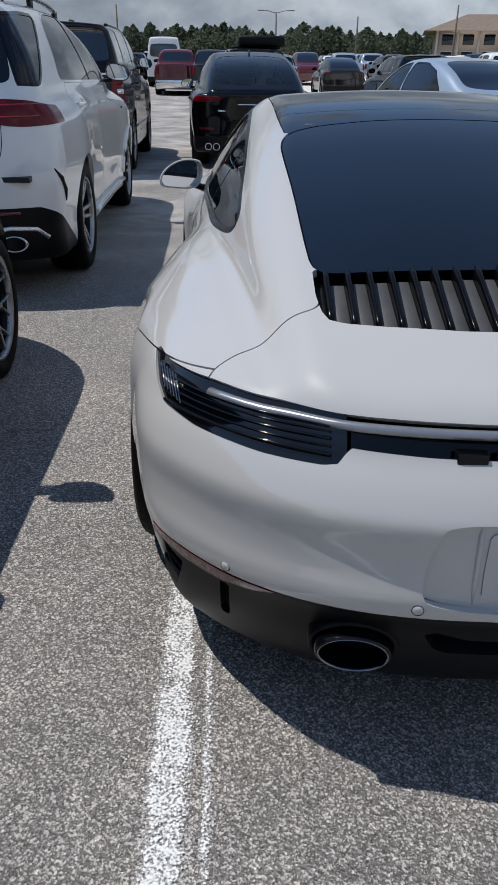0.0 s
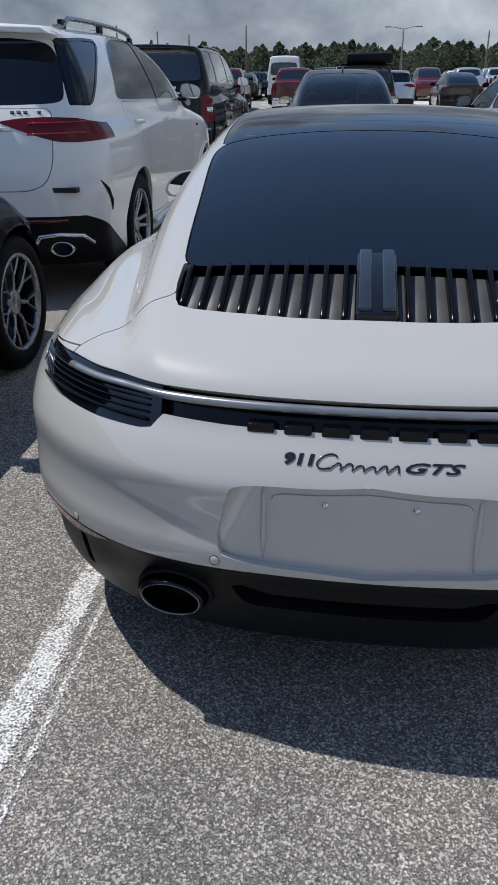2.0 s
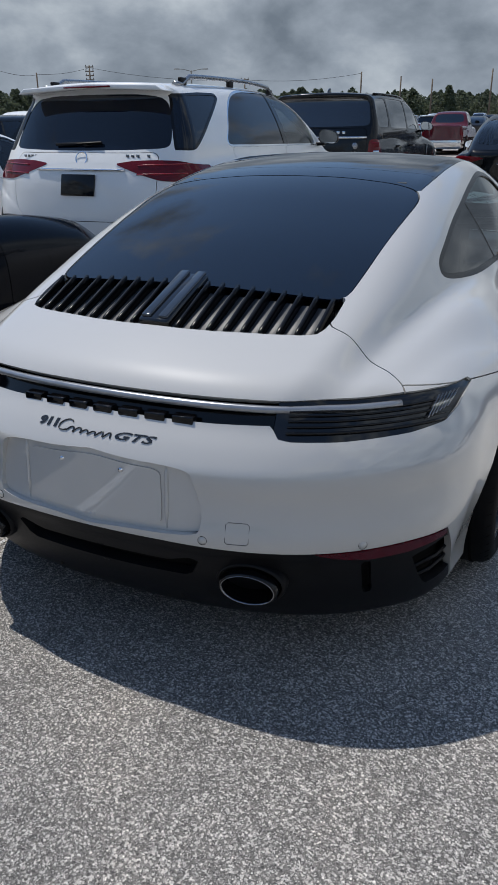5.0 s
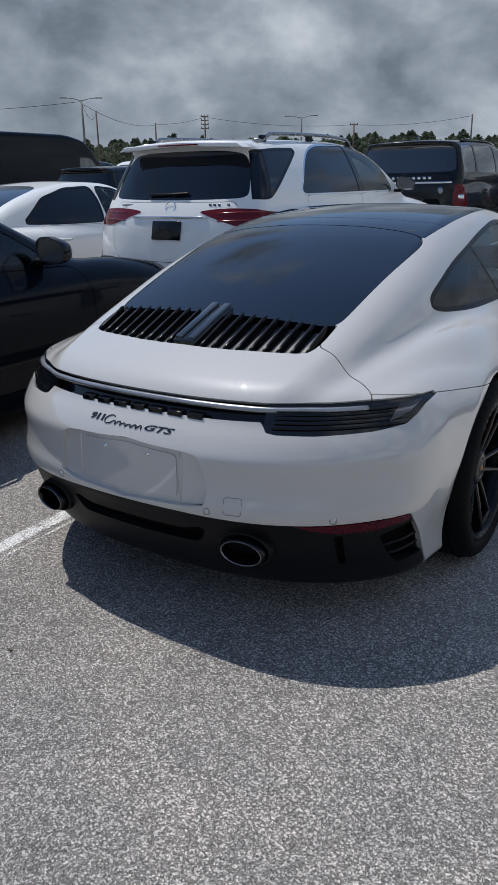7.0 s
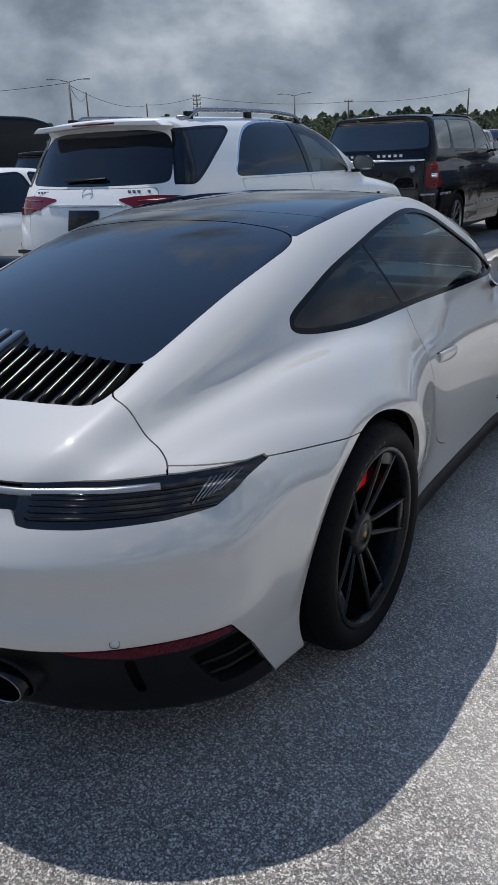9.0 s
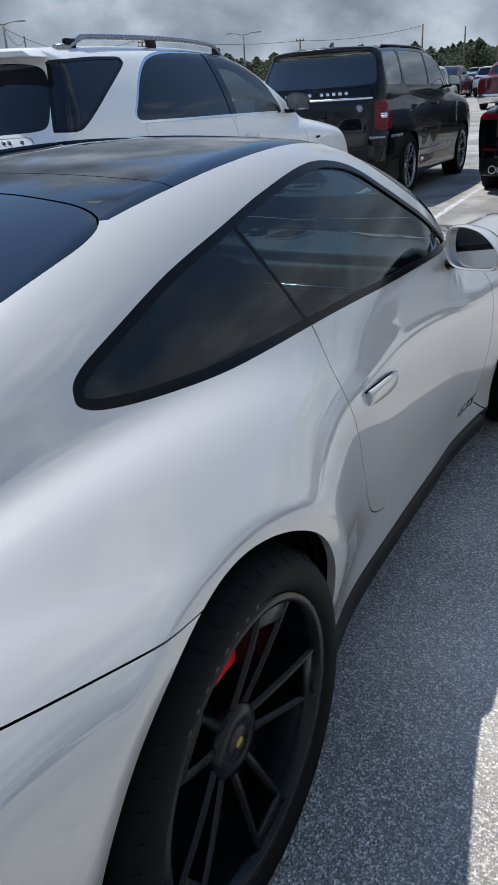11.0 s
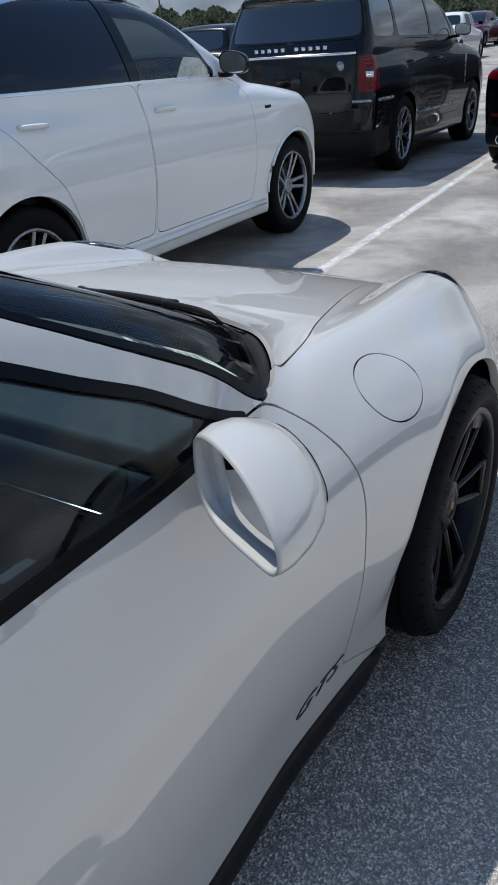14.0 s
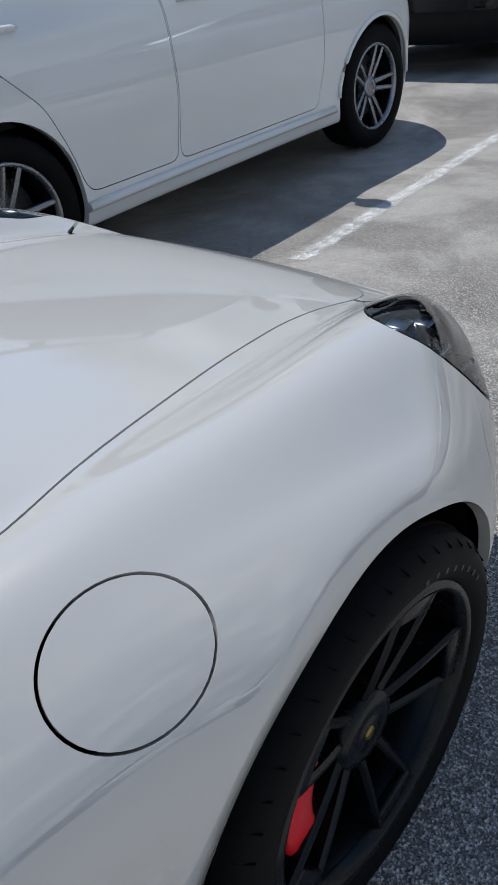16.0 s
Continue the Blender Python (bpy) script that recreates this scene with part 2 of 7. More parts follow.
def curve_loop(points, per=8, closed=True):
    """A smooth closed outline through a few corner points (Catmull-Rom)."""
    p = np.array(points, float)
    n = len(p)
    t = np.linspace(0, 1, per, endpoint=False)[:, None]
    out = []
    for i in range(n if closed else n - 1):
        a, b, c, d = (p[(i + j) % n] if closed else p[min(max(i + j, 0), n - 1)] for j in (-1, 0, 1, 2))
        out.append(0.5 * (2 * b + (c - a) * t + (2 * a - 5 * b + 4 * c - d) * t ** 2 + (3 * b - a - 3 * c + d) * t ** 3))
    if not closed:
        out.append(p[-1:])
    return np.concatenate(out)


def polygon(points):
    return np.array(points, float)


def outline_distance(loop, uv):
    """Signed distance to a closed outline; negative inside."""
    a, b = loop, np.roll(loop, -1, 0)
    best = np.full(len(uv), 1e9)
    inside = np.zeros(len(uv), bool)
    for (ax, ay), (bx, by) in zip(a, b):
        ex, ey = bx - ax, by - ay
        px, py = uv[:, 0] - ax, uv[:, 1] - ay
        t = np.clip((px * ex + py * ey) / (ex * ex + ey * ey + 1e-12), 0, 1)
        best = np.minimum(best, (px - t * ex) ** 2 + (py - t * ey) ** 2)
        c = ((ay > uv[:, 1]) != (by > uv[:, 1]))
        with np.errstate(divide="ignore", invalid="ignore"):
            xi = ax + (uv[:, 1] - ay) * ex / (ey if ey != 0 else 1e-12)
        inside ^= c & (uv[:, 0] < xi)
    return np.where(inside, -1, 1) * np.sqrt(best)


def compact(m):
    v, nrm, t = m
    if len(t) == 0:
        return np.zeros((0, 3)), np.zeros((0, 3)), np.zeros((0, 3), int)
    used, inv = np.unique(t, return_inverse=True)
    return v[used], nrm[used], inv.reshape(-1, 3)


def clip(m, d):
    """The part of a triangle sheet where d (one value a vertex) is positive."""
    v, nrm, t = m
    s = d > 0
    c = s[t].sum(1)
    keep = [t[c == 3]]
    new_v, new_n, pairs, made = [], [], [], {}
    part_t = t[(c == 1) | (c == 2)]
    if len(part_t):
        odd = np.where(s[part_t].sum(1) == 1, 1, 0).astype(bool)
        k = np.argmax(s[part_t] == odd[:, None], 1)
        rows = np.arange(len(part_t))
        a, b, cc = part_t[rows, k], part_t[rows, (k + 1) % 3], part_t[rows, (k + 2) % 3]
        e1, e2 = np.sort(np.stack([a, b], 1), 1), np.sort(np.stack([a, cc], 1), 1)
        key = np.concatenate([e1, e2])
        u, inv = np.unique(key, axis=0, return_inverse=True)
        inv = inv.reshape(-1)
        da, db = d[u[:, 0]], d[u[:, 1]]
        w = (da / (da - db))[:, None]
        nv = v[u[:, 0]] * (1 - w) + v[u[:, 1]] * w
        nn = nrm[u[:, 0]] * (1 - w) + nrm[u[:, 1]] * w
        nn /= np.linalg.norm(nn, axis=1, keepdims=True) + 1e-12
        ab, ac = inv[: len(part_t)] + len(v), inv[len(part_t):] + len(v)
        o = odd
        keep.append(np.stack([a, ab, ac], 1)[o])
        keep.append(np.stack([ab, b, cc], 1)[~o])
        keep.append(np.stack([ab, cc, ac], 1)[~o])
        v, nrm = np.concatenate([v, nv]), np.concatenate([nrm, nn])
    return compact((v, nrm, np.concatenate(keep)))


def split(m, d, gap=0.0):
    """A sheet cut along d = 0 into the piece within (d < 0) and the piece without, with a joint of that width."""
    return clip(m, -d - gap / 2), clip(m, d - gap / 2)


def both(*ms):
    off, vs, ns, ts = 0, [], [], []
    for v, n, t in ms:
        vs.append(v); ns.append(n); ts.append(t + off); off += len(v)
    return np.concatenate(vs), np.concatenate(ns), np.concatenate(ts)


def flipped(m):
    v, n, t = m
    s = np.array((-1, 1, 1))
    return v * s, n * s, t[:, ::-1]


def mirrored(m):
    """A half sheet and its mirror image, joined along the middle."""
    v, n, t = both(m, flipped(m))
    mid = np.abs(v[:, 0]) < 1e-5
    n = n.copy(); n[mid, 0] = 0
    k = len(m[0])
    idx = np.arange(len(v))
    idx[k:][mid[k:]] = np.arange(k)[mid[:k]]
    return compact((v, n, idx[t]))


def pushed(m, d):
    return m[0] + m[1] * d, m[1], m[2]


def edged(m, depth=0.012):
    """A sheet with its open edges turned inwards, so that it has thickness."""
    v, n, t = m
    if len(t) == 0:
        return m
    e = np.concatenate([t[:, [0, 1]], t[:, [1, 2]], t[:, [2, 0]]])
    u, inv, cnt = np.unique(np.sort(e, 1), axis=0, return_inverse=True, return_counts=True)
    b = e[cnt[inv.reshape(-1)] == 1]
    if len(b) == 0:
        return m
    p, q = v[b[:, 0]], v[b[:, 1]]
    side = np.cross(q - p, n[b[:, 0]])
    side /= np.linalg.norm(side, axis=1, keepdims=True) + 1e-12
    k, base = len(b), len(v)
    vv = np.concatenate([p, q, p - n[b[:, 0]] * depth, q - n[b[:, 1]] * depth])
    i = np.arange(k) + base
    tt = np.concatenate([np.stack([i, i + 2 * k, i + k], 1), np.stack([i + k, i + 2 * k, i + 3 * k], 1)])
    return np.concatenate([v, vv]), np.concatenate([n, side, side, side, side]), np.concatenate([t, tt])


def mesh_of(name, m, material):
    me = bpy.data.meshes.new(name)
    v, n, t = m
    me.from_pydata(v.tolist(), [], t.tolist())
    me.polygons.foreach_set("use_smooth", np.ones(len(t), bool))
    me.materials.append(material)
    me.update()
    me.normals_split_custom_set_from_vertices(n.tolist())
    return me


def part(name, shape, material, parent=None, label="", at=None):
    """One mesh object from a bmesh, a triangle sheet or a ready mesh, under a thing or a part."""
    if isinstance(shape, tuple):
        me = mesh_of(name, shape, material)
    elif isinstance(shape, bpy.types.Mesh):
        me = shape
    else:
        me = bpy.data.meshes.new(name)
        shape.to_mesh(me)
        shape.free()
        me.materials.append(material)
    ob = new(name, me)
    if parent is not None:
        ob.parent = parent
    if at is not None:
        ob.matrix_basis = at
    if label:
        tagged(ob, label)
    return ob


def thing(name, label, category, group="", kind="", at=None):
    ob = new(name)
    tagged(ob, label, category, group, kind)
    if at is not None:
        ob.matrix_basis = at
    return ob


def box(size, at=(0, 0, 0), bevel=0.0, seg=2, turn=None, bm=None):
    own = bmesh.new()
    bmesh.ops.create_cube(own, size=1)
    bmesh.ops.scale(own, vec=size, verts=own.verts)
    if bevel:
        bmesh.ops.bevel(own, geom=own.edges[:], offset=bevel, segments=seg, affect="EDGES", profile=0.5)
    if turn is not None:
        bmesh.ops.transform(own, matrix=turn.to_4x4(), verts=own.verts)
    bmesh.ops.translate(own, vec=at, verts=own.verts)
    for f in own.faces:
        f.smooth = bevel > 0
    if bm is None:
        return own
    tmp = bpy.data.meshes.new("tmp")
    own.to_mesh(tmp); own.free()
    bm.from_mesh(tmp)
    bpy.data.meshes.remove(tmp)
    return bm


def prism(points, depth, axis="y", at=(0, 0, 0), bevel=0.0, seg=2):
    """A flat outline given depth along an axis, with rounded rims."""
    bm = bmesh.new()
    put = {"y": lambda a, b: (a, 0, b), "x": lambda a, b: (0, a, b), "z": lambda a, b: (a, b, 0)}[axis]
    f = bm.faces.new([bm.verts.new(put(a, b)) for a, b in points])
    g = bmesh.ops.extrude_face_region(bm, geom=[f])
    vec = {"y": (0, depth, 0), "x": (depth, 0, 0), "z": (0, 0, depth)}[axis]
    bmesh.ops.translate(bm, vec=vec, verts=[x for x in g["geom"] if isinstance(x, bmesh.types.BMVert)])
    bmesh.ops.recalc_face_normals(bm, faces=bm.faces[:])
    if bevel:
        rim = [e for e in bm.edges if len(e.link_faces) == 2 and e.calc_face_angle(0) > 1.0]
        bmesh.ops.bevel(bm, geom=rim, offset=bevel, segments=seg, affect="EDGES", profile=0.5)
        for x in bm.faces:
            x.smooth = True
    bmesh.ops.translate(bm, vec=at, verts=bm.verts)
    return bm


def rounded(points, r=0.08, n=4):
    """An outline with its corners rounded off."""
    p = np.array(points, float)
    out = []
    for a, b, c in zip(np.roll(p, 1, 0), p, np.roll(p, -1, 0)):
        la, lc = np.linalg.norm(a - b), np.linalg.norm(c - b)
        s, e = b + (a - b) * min(r, 0.48 * la) / la, b + (c - b) * min(r, 0.48 * lc) / lc
        out += [(1 - t) ** 2 * s + 2 * t * (1 - t) * b + t * t * e for t in np.linspace(0, 1, n)]
    return np.array(out)


def well(r, x0, x1, steps=20, dip=0.3):
    """The liner over a wheel: an arch closed on its inner side."""
    bm = bmesh.new()
    rows = []
    for a in np.linspace(-dip, math.pi + dip, steps):
        c, s = r * math.cos(a), r * math.sin(a)
        rows.append([bm.verts.new(q) for q in ((x0, c, s), (x1, c, s), (x1, c * 0.02, s * 0.02))])
    for a, b in zip(rows, rows[1:]):
        for i in (0, 1):
            bm.faces.new((a[i], a[i + 1], b[i + 1], b[i]))
    return bm


def lathe(profile, steps=48, axis="x"):
    """A turned body: (radius, along) pairs swept about the axis."""
    bm = bmesh.new()
    rings = []
    for k in range(steps):
        a = 2 * math.pi * k / steps
        c, s = math.cos(a), math.sin(a)
        rings.append([bm.verts.new((h, r * c, r * s) if axis == "x" else ((r * c, h, r * s) if axis == "y" else (r * c, r * s, h))) for r, h in profile])
    for k in range(steps):
        a, b = rings[k], rings[(k + 1) % steps]
        for i in range(len(profile) - 1):
            f = bm.faces.new((a[i], a[i + 1], b[i + 1], b[i]))
            f.smooth = True
    bmesh.ops.remove_doubles(bm, verts=bm.verts[:], dist=1e-5)
    bmesh.ops.recalc_face_normals(bm, faces=bm.faces[:])
    return bm


def tube(points, radius, sides=8, caps=True, flat=1.0):
    """A rod along a line of points; radius may be one number or one a point."""
    p = [Vector(q) for q in points]
    rad = radius if isinstance(radius, (list, tuple)) else [radius] * len(p)
    bm = bmesh.new()
    rings = []
    for i, q in enumerate(p):
        d = (p[min(i + 1, len(p) - 1)] - p[max(i - 1, 0)]).normalized()
        up = Vector((0, 0, 1)) if abs(d.z) < 0.9 else Vector((0, 1, 0))
        s = d.cross(up).normalized()
        u = s.cross(d)
        rings.append([bm.verts.new(q + rad[i] * (math.cos(2 * math.pi * k / sides) * s + flat * math.sin(2 * math.pi * k / sides) * u)) for k in range(sides)])
    for a, b in zip(rings, rings[1:]):
        for k in range(sides):
            f = bm.faces.new((a[k], a[(k + 1) % sides], b[(k + 1) % sides], b[k]))
            f.smooth = True
    if caps:
        bm.faces.new(rings[0][::-1]); bm.faces.new(rings[-1])
    bmesh.ops.recalc_face_normals(bm, faces=bm.faces[:])
    return bm


def nets(field, lo, hi, step):
    """The zero surface of a field as a triangle sheet with exact points and normals."""
    axes = [np.arange(a, b + step, step) for a, b in zip(lo, hi)]
    nx, ny, nz = (len(a) for a in axes)
    f = np.empty((nx, ny, nz))
    for i0 in range(0, nx, 8):
        xs = axes[0][i0:i0 + 8]
        g = np.meshgrid(xs, axes[1], axes[2], indexing="ij")
        f[i0:i0 + 8] = field(g[0], g[1], g[2])
    s = f < 0
    cnt = sum(s[i:nx - 1 + i, j:ny - 1 + j, k:nz - 1 + k].astype(np.int8) for i in (0, 1) for j in (0, 1) for k in (0, 1))
    cells = np.argwhere((cnt > 0) & (cnt < 8))
    index = np.full((nx - 1, ny - 1, nz - 1), -1, int)
    index[tuple(cells.T)] = np.arange(len(cells))
    acc, num = np.zeros((len(cells), 3)), np.zeros(len(cells))
    corner = [(i, j, k) for i in (0, 1) for j in (0, 1) for k in (0, 1)]
    for a in corner:
        for b in corner:
            if a < b and sum(x != y for x, y in zip(a, b)) == 1:
                fa, fb = f[tuple((cells + a).T)], f[tuple((cells + b).T)]
                on = (fa < 0) != (fb < 0)
                w = np.where(on, fa / np.where(on, fa - fb, 1), 0)[:, None]
                acc += on[:, None] * (np.array(a) * (1 - w) + np.array(b) * w)
                num += on
    v = np.array(lo) + (cells + acc / num[:, None]) * step
    h = 0.004

    def grad(p):
        g = np.stack([field(*(p + h * e).T) - field(*(p - h * e).T) for e in np.eye(3)], 1) / (2 * h)
        return g
    for _ in range(3):
        g = grad(v)
        d = field(*v.T)
        v = v - np.clip(d / ((g * g).sum(1) + 1e-9), -0.5 * step, 0.5 * step)[:, None] * g
    n = grad(v)
    n /= np.linalg.norm(n, axis=1, keepdims=True) + 1e-12
    quads = []
    for ax in range(3):
        o = [np.eye(3, dtype=int)[k] for k in range(3) if k != ax]
        d = np.eye(3, dtype=int)[ax]
        e = np.argwhere(s[tuple(slice(0, q - (k == ax)) for k, q in enumerate((nx, ny, nz)))] != s[tuple(slice(int(k == ax), q) for k, q in enumerate((nx, ny, nz)))])
        ok = np.all([(e[:, k] > 0) & (e[:, k] < (nx, ny, nz)[k] - 1) for k in range(3) if k != ax], 0)
        e = e[ok]
        q = np.stack([index[tuple((e - m).T)] for m in (np.zeros(3, int), o[0], o[0] + o[1], o[1])], 1)
        quads.append(q)
    q = np.concatenate(quads)
    q = q[(q >= 0).all(1)]
    t = np.concatenate([q[:, [0, 1, 2]], q[:, [0, 2, 3]]])
    fn = np.cross(v[t[:, 1]] - v[t[:, 0]], v[t[:, 2]] - v[t[:, 0]])
    bad = (fn * n[t].mean(1)).sum(1) < 0
    t[bad] = t[bad][:, ::-1]
    return v, n, t

# ---------------------------------------------------------------- car bodies


def car_field(s):
    """The outer skin of a car as a field: greenhouse on a lower body with fender crests, cut by nose and tail."""
    zr, b = smooth_table(s["roof"], s.get("soft", 0.05)), smooth_table(s["belt_width"], 0.08)
    hc = smooth_table(s["hood"], 0.06)
    cz, cx = smooth_table(s["crest"], 0.08), smooth_table(s["crest_x"], 0.08)
    w = smooth_table(s["width"], 0.08)
    tuck = smooth_table(s["tuck"], 0.03)
    tail, nose = smooth_table(s["tail"], s.get("tail_soft", 0.02)), smooth_table(s["nose"], 0.04)
    t1, t2, zb = s["lean"]
    r2, r4 = s["tail_plan"]
    f2, f4 = s["nose_plan"]
    crown, hcrown, kc = s["crown"], s["hood_crown"], smooth_table(s["crest_fall"], 0.08)
    kg, kl, ku, ke = s.get("round", (0.10, 0.14, 0.05, 0.07))
    floor, lips = s["floor"], s.get("lips", ())

    def f(x, y, z):
        x = np.abs(x)
        x2 = x * x
        up = smax(z - zb, -0.05, 0.06)
        g = smax(z - (zr(y) - crown * x2), x - (b(y) - t1 * up - t2 * up * np.abs(up)), kg)
        top = smax(hc(y) - hcrown * x2, cz(y) - kc(y) * np.clip(x - cx(y), -0.5, 0.5) ** 2, 0.04)
        wide = w(y) - tuck(z)
        for ly, lz, r, band, lift, fade in lips:
            d = np.hypot(y - ly, z - lz) - r
            wide = wide + lift * smin(np.maximum(d, -0.05) / band, 1.0, 0.6) * np.exp(-np.clip(d - band, 0, 2) / fade) * np.clip((z - 0.30) / 0.20, 0, 1)
        low = smax(z - top, x - wide, kl)
        d = smin(g, low, ku)
        d = smax(d, (tail(z) + r2 * x2 + r4 * x2 * x2 - y) * 0.8, ke)
        d = smax(d, (y - nose(z) + f2 * x2 + f4 * x2 * x2) * 0.8, ke)
        return smax(d, floor - z, 0.04)
    return f


def half_skin(s, step):
    f = car_field(s)
    lo = (-1.5 * step, s["span"][0], s["floor"] - 0.05)
    hi = (s["span"][2], s["span"][1], s["span"][3])
    m = nets(f, lo, hi, step)
    return clip(m, m[0][:, 0])


def over(m, loop, plane, *limits):
    """Signed distance of a sheet's points to an outline seen along an axis; limits: (axis, sign, value) half-spaces."""
    v = m[0]
    i, j = {"yz": (1, 2), "xz": (0, 2), "xy": (0, 1)}[plane]
    d = outline_distance(loop, v[:, [i, j]])
    for ax, sg, val in limits:
        d = np.maximum(d, sg * (val - v[:, ax]))
    return d


def disc_distance(m, cy, cz, r, xmin=0.3):
    v = m[0]
    return np.maximum(np.hypot(v[:, 1] - cy, v[:, 2] - cz) - r, xmin - v[:, 0])


def tyre_profile(r, w, rim):
    s = w / 2
    return [(rim, -s * 0.86), (rim + 0.012, -s * 0.95), (rim + (r - rim) * 0.45, -s * 1.0), (r - 0.022, -s * 0.93), (r - 0.007, -s * 0.80), (r - 0.001, -s * 0.55), (r, -s * 0.2),
            (r, s * 0.2), (r - 0.001, s * 0.55), (r - 0.007, s * 0.80), (r - 0.022, s * 0.93), (rim + (r - rim) * 0.45, s * 1.0), (rim + 0.012, s * 0.95), (rim, s * 0.86)]


def spoke(r0, r1, w0, w1, dep0, dep1, thick, angle, c0=0.0, c1=0.0):
    """One tapered spoke of a wheel from hub to rim in the yz plane, with a raised ridge; x is outwards."""
    bm = bmesh.new()
    rows = []
    for k in range(5):
        t = k / 4
        r = r0 + (r1 - r0) * t
        w = w0 + (w1 - w0) * t
        x = dep0 + (dep1 - dep0) * t + 0.003 * math.sin(math.pi * t)
        c = c0 + (c1 - c0) * t
        rows.append([bm.verts.new(p) for p in ((x - thick, c - w / 2, r), (x - 0.006, c - w / 2, r), (x, c - w * 0.22, r), (x, c + w * 0.22, r), (x - 0.006, c + w / 2, r), (x - thick, c + w / 2, r))])
    for a, b in zip(rows, rows[1:]):
        for i in range(6):
            bm.faces.new((a[i], a[(i + 1) % 6], b[(i + 1) % 6], b[i]))
    bm.faces.new(rows[0]); bm.faces.new(rows[-1][::-1])
    bmesh.ops.recalc_face_normals(bm, faces=bm.faces[:])
    bmesh.ops.rotate(bm, matrix=Matrix.Rotation(angle, 3, "X"), verts=bm.verts)
    return bm


def joined(list_of_bm):
    out = bmesh.new()
    for b in list_of_bm:
        tmp = bpy.data.meshes.new("tmp")
        b.to_mesh(tmp); b.free()
        out.from_mesh(tmp)
        bpy.data.meshes.remove(tmp)
    return out


def wheel(parent, x, y, r, w, rim, style, side=1, mat=None, caliper=None, steps=56, caliper_turn=62):
    """A wheel under a car: tyre, rim with its spokes, hub cap, brake disc and caliper. side: +1 faces +x."""
    turn = 0.0 if side > 0 else math.pi
    at = pose(x, y, r, 0, 0, math.degrees(turn))
    root = part("tyre", lathe(tyre_profile(r, w, rim), steps), M_RUBBER, parent, at=at)
    mat = mat or M_RIMGREY
    s = w / 2
    if style == "far":
        part("wheel_disc", lathe([(0.0, s * 0.6), (rim * 0.5, s * 0.66), (rim - 0.02, s * 0.72)], 10), mat, root)
        return root
    dark = style in ("multi", "cross")
    part("rim", lathe([(rim + 0.002, s * 0.88), (rim - 0.004, s * 0.93), (rim - 0.016, s * 0.90), (rim - 0.020, s * 0.70)], steps), mat, root)
    part("rim_well", lathe([(rim - 0.020, s * 0.70), (rim - 0.034, s * 0.3), (rim - 0.036, -s * 0.85), (rim + 0.002, -s * 0.86)], steps), M_RIMBLACK if dark else mat, root)
    if style == "twin":
        # five pairs of thin deep spokes, each pair closed by a web at the rim
        for k in range(5):
            a = radians(-25 - 72 * k)
            for sg in (-1, 1):
                part("spoke", spoke(0.050, rim - 0.008, 0.020, 0.014, s * 0.58, s * 0.86, 0.055, a, sg * 0.019, sg * 0.053), mat, root)
            web = box((0.020, 0.094, 0.046), (s * 0.76, 0, rim - 0.034), 0.006, 2)
            bmesh.ops.rotate(web, matrix=Matrix.Rotation(a, 3, "X"), verts=web.verts)
            part("spoke_web", web, mat, root)
    elif style == "cross":
        for k in range(5):
            a = radians(-18 - 72 * k)
            for sg in (-1, 1):
                part("spoke", spoke(0.05, rim - 0.012, 0.032, 0.024, s * 0.55, s * 0.84, 0.035, a, sg * 0.020, sg * 0.042), mat, root)
    else:
        for k in range(7):
            a = 2 * math.pi * k / 7
            part("spoke", spoke(0.05, rim * 0.58, 0.026, 0.018, s * 0.62, s * 0.72, 0.03, a), mat, root)
            for sg in (-1, 1):
                part("spoke", spoke(rim * 0.52, rim - 0.012, 0.013, 0.012, s * 0.70, s * 0.84, 0.03, a, sg * 0.004, sg * 0.056), mat, root)
    cap = part("hub_cap", lathe([(0.0, s * 0.66), (0.028, s * 0.66), (0.034, s * 0.63), (0.040, s * 0.66), (0.062, s * 0.64), (0.070, s * 0.55), (0.072, s * 0.2), (0.0, s * 0.2)], 28), mat, root)
    part("brake_disc", lathe([(0.06, s * 0.05), (rim * 0.76, s * 0.05), (rim * 0.76, -s * 0.1), (0.06, -s * 0.1)], 40), M_STEEL, root)
    part("barrel", lathe([(0.0, -s * 0.45), (rim - 0.04, -s * 0.45)], 24), M_SHELL, root)
    if caliper:
        loop = []
        for a in np.linspace(-0.55, 0.55, 9):
            loop.append((rim * 0.80 * math.sin(a), rim * 0.80 * math.cos(a)))
        for a in np.linspace(0.50, -0.50, 9):
            loop.append((rim * 0.54 * math.sin(a), rim * 0.54 * math.cos(a)))
        c = part("brake_caliper", prism(loop, 0.075, "x", (s * 0.05 + 0.004, 0, 0), 0.012), caliper, root, "red painted brake caliper")
        c.matrix_basis = Matrix.Rotation(radians(caliper_turn if side > 0 else -caliper_turn), 4, "X")
    return root


def bisect(f, lo, hi):
    """The place between lo (outside) and hi (inside) at which a field turns negative."""
    for _ in range(40):
        mid = (lo + hi) / 2
        lo, hi = (lo, mid) if f(mid) < 0 else (mid, hi)
    return lo


def side_limit(m, loop, s):
    """Distance to a side window outline; a car may have its rearmost window wrap round to the rear glass."""
    d = over(m, loop, "yz", (0, 1, 0.3))
    return np.maximum(d, s["wrap"](m[0][:, 2]) - m[0][:, 0]) if s.get("wrap") else d


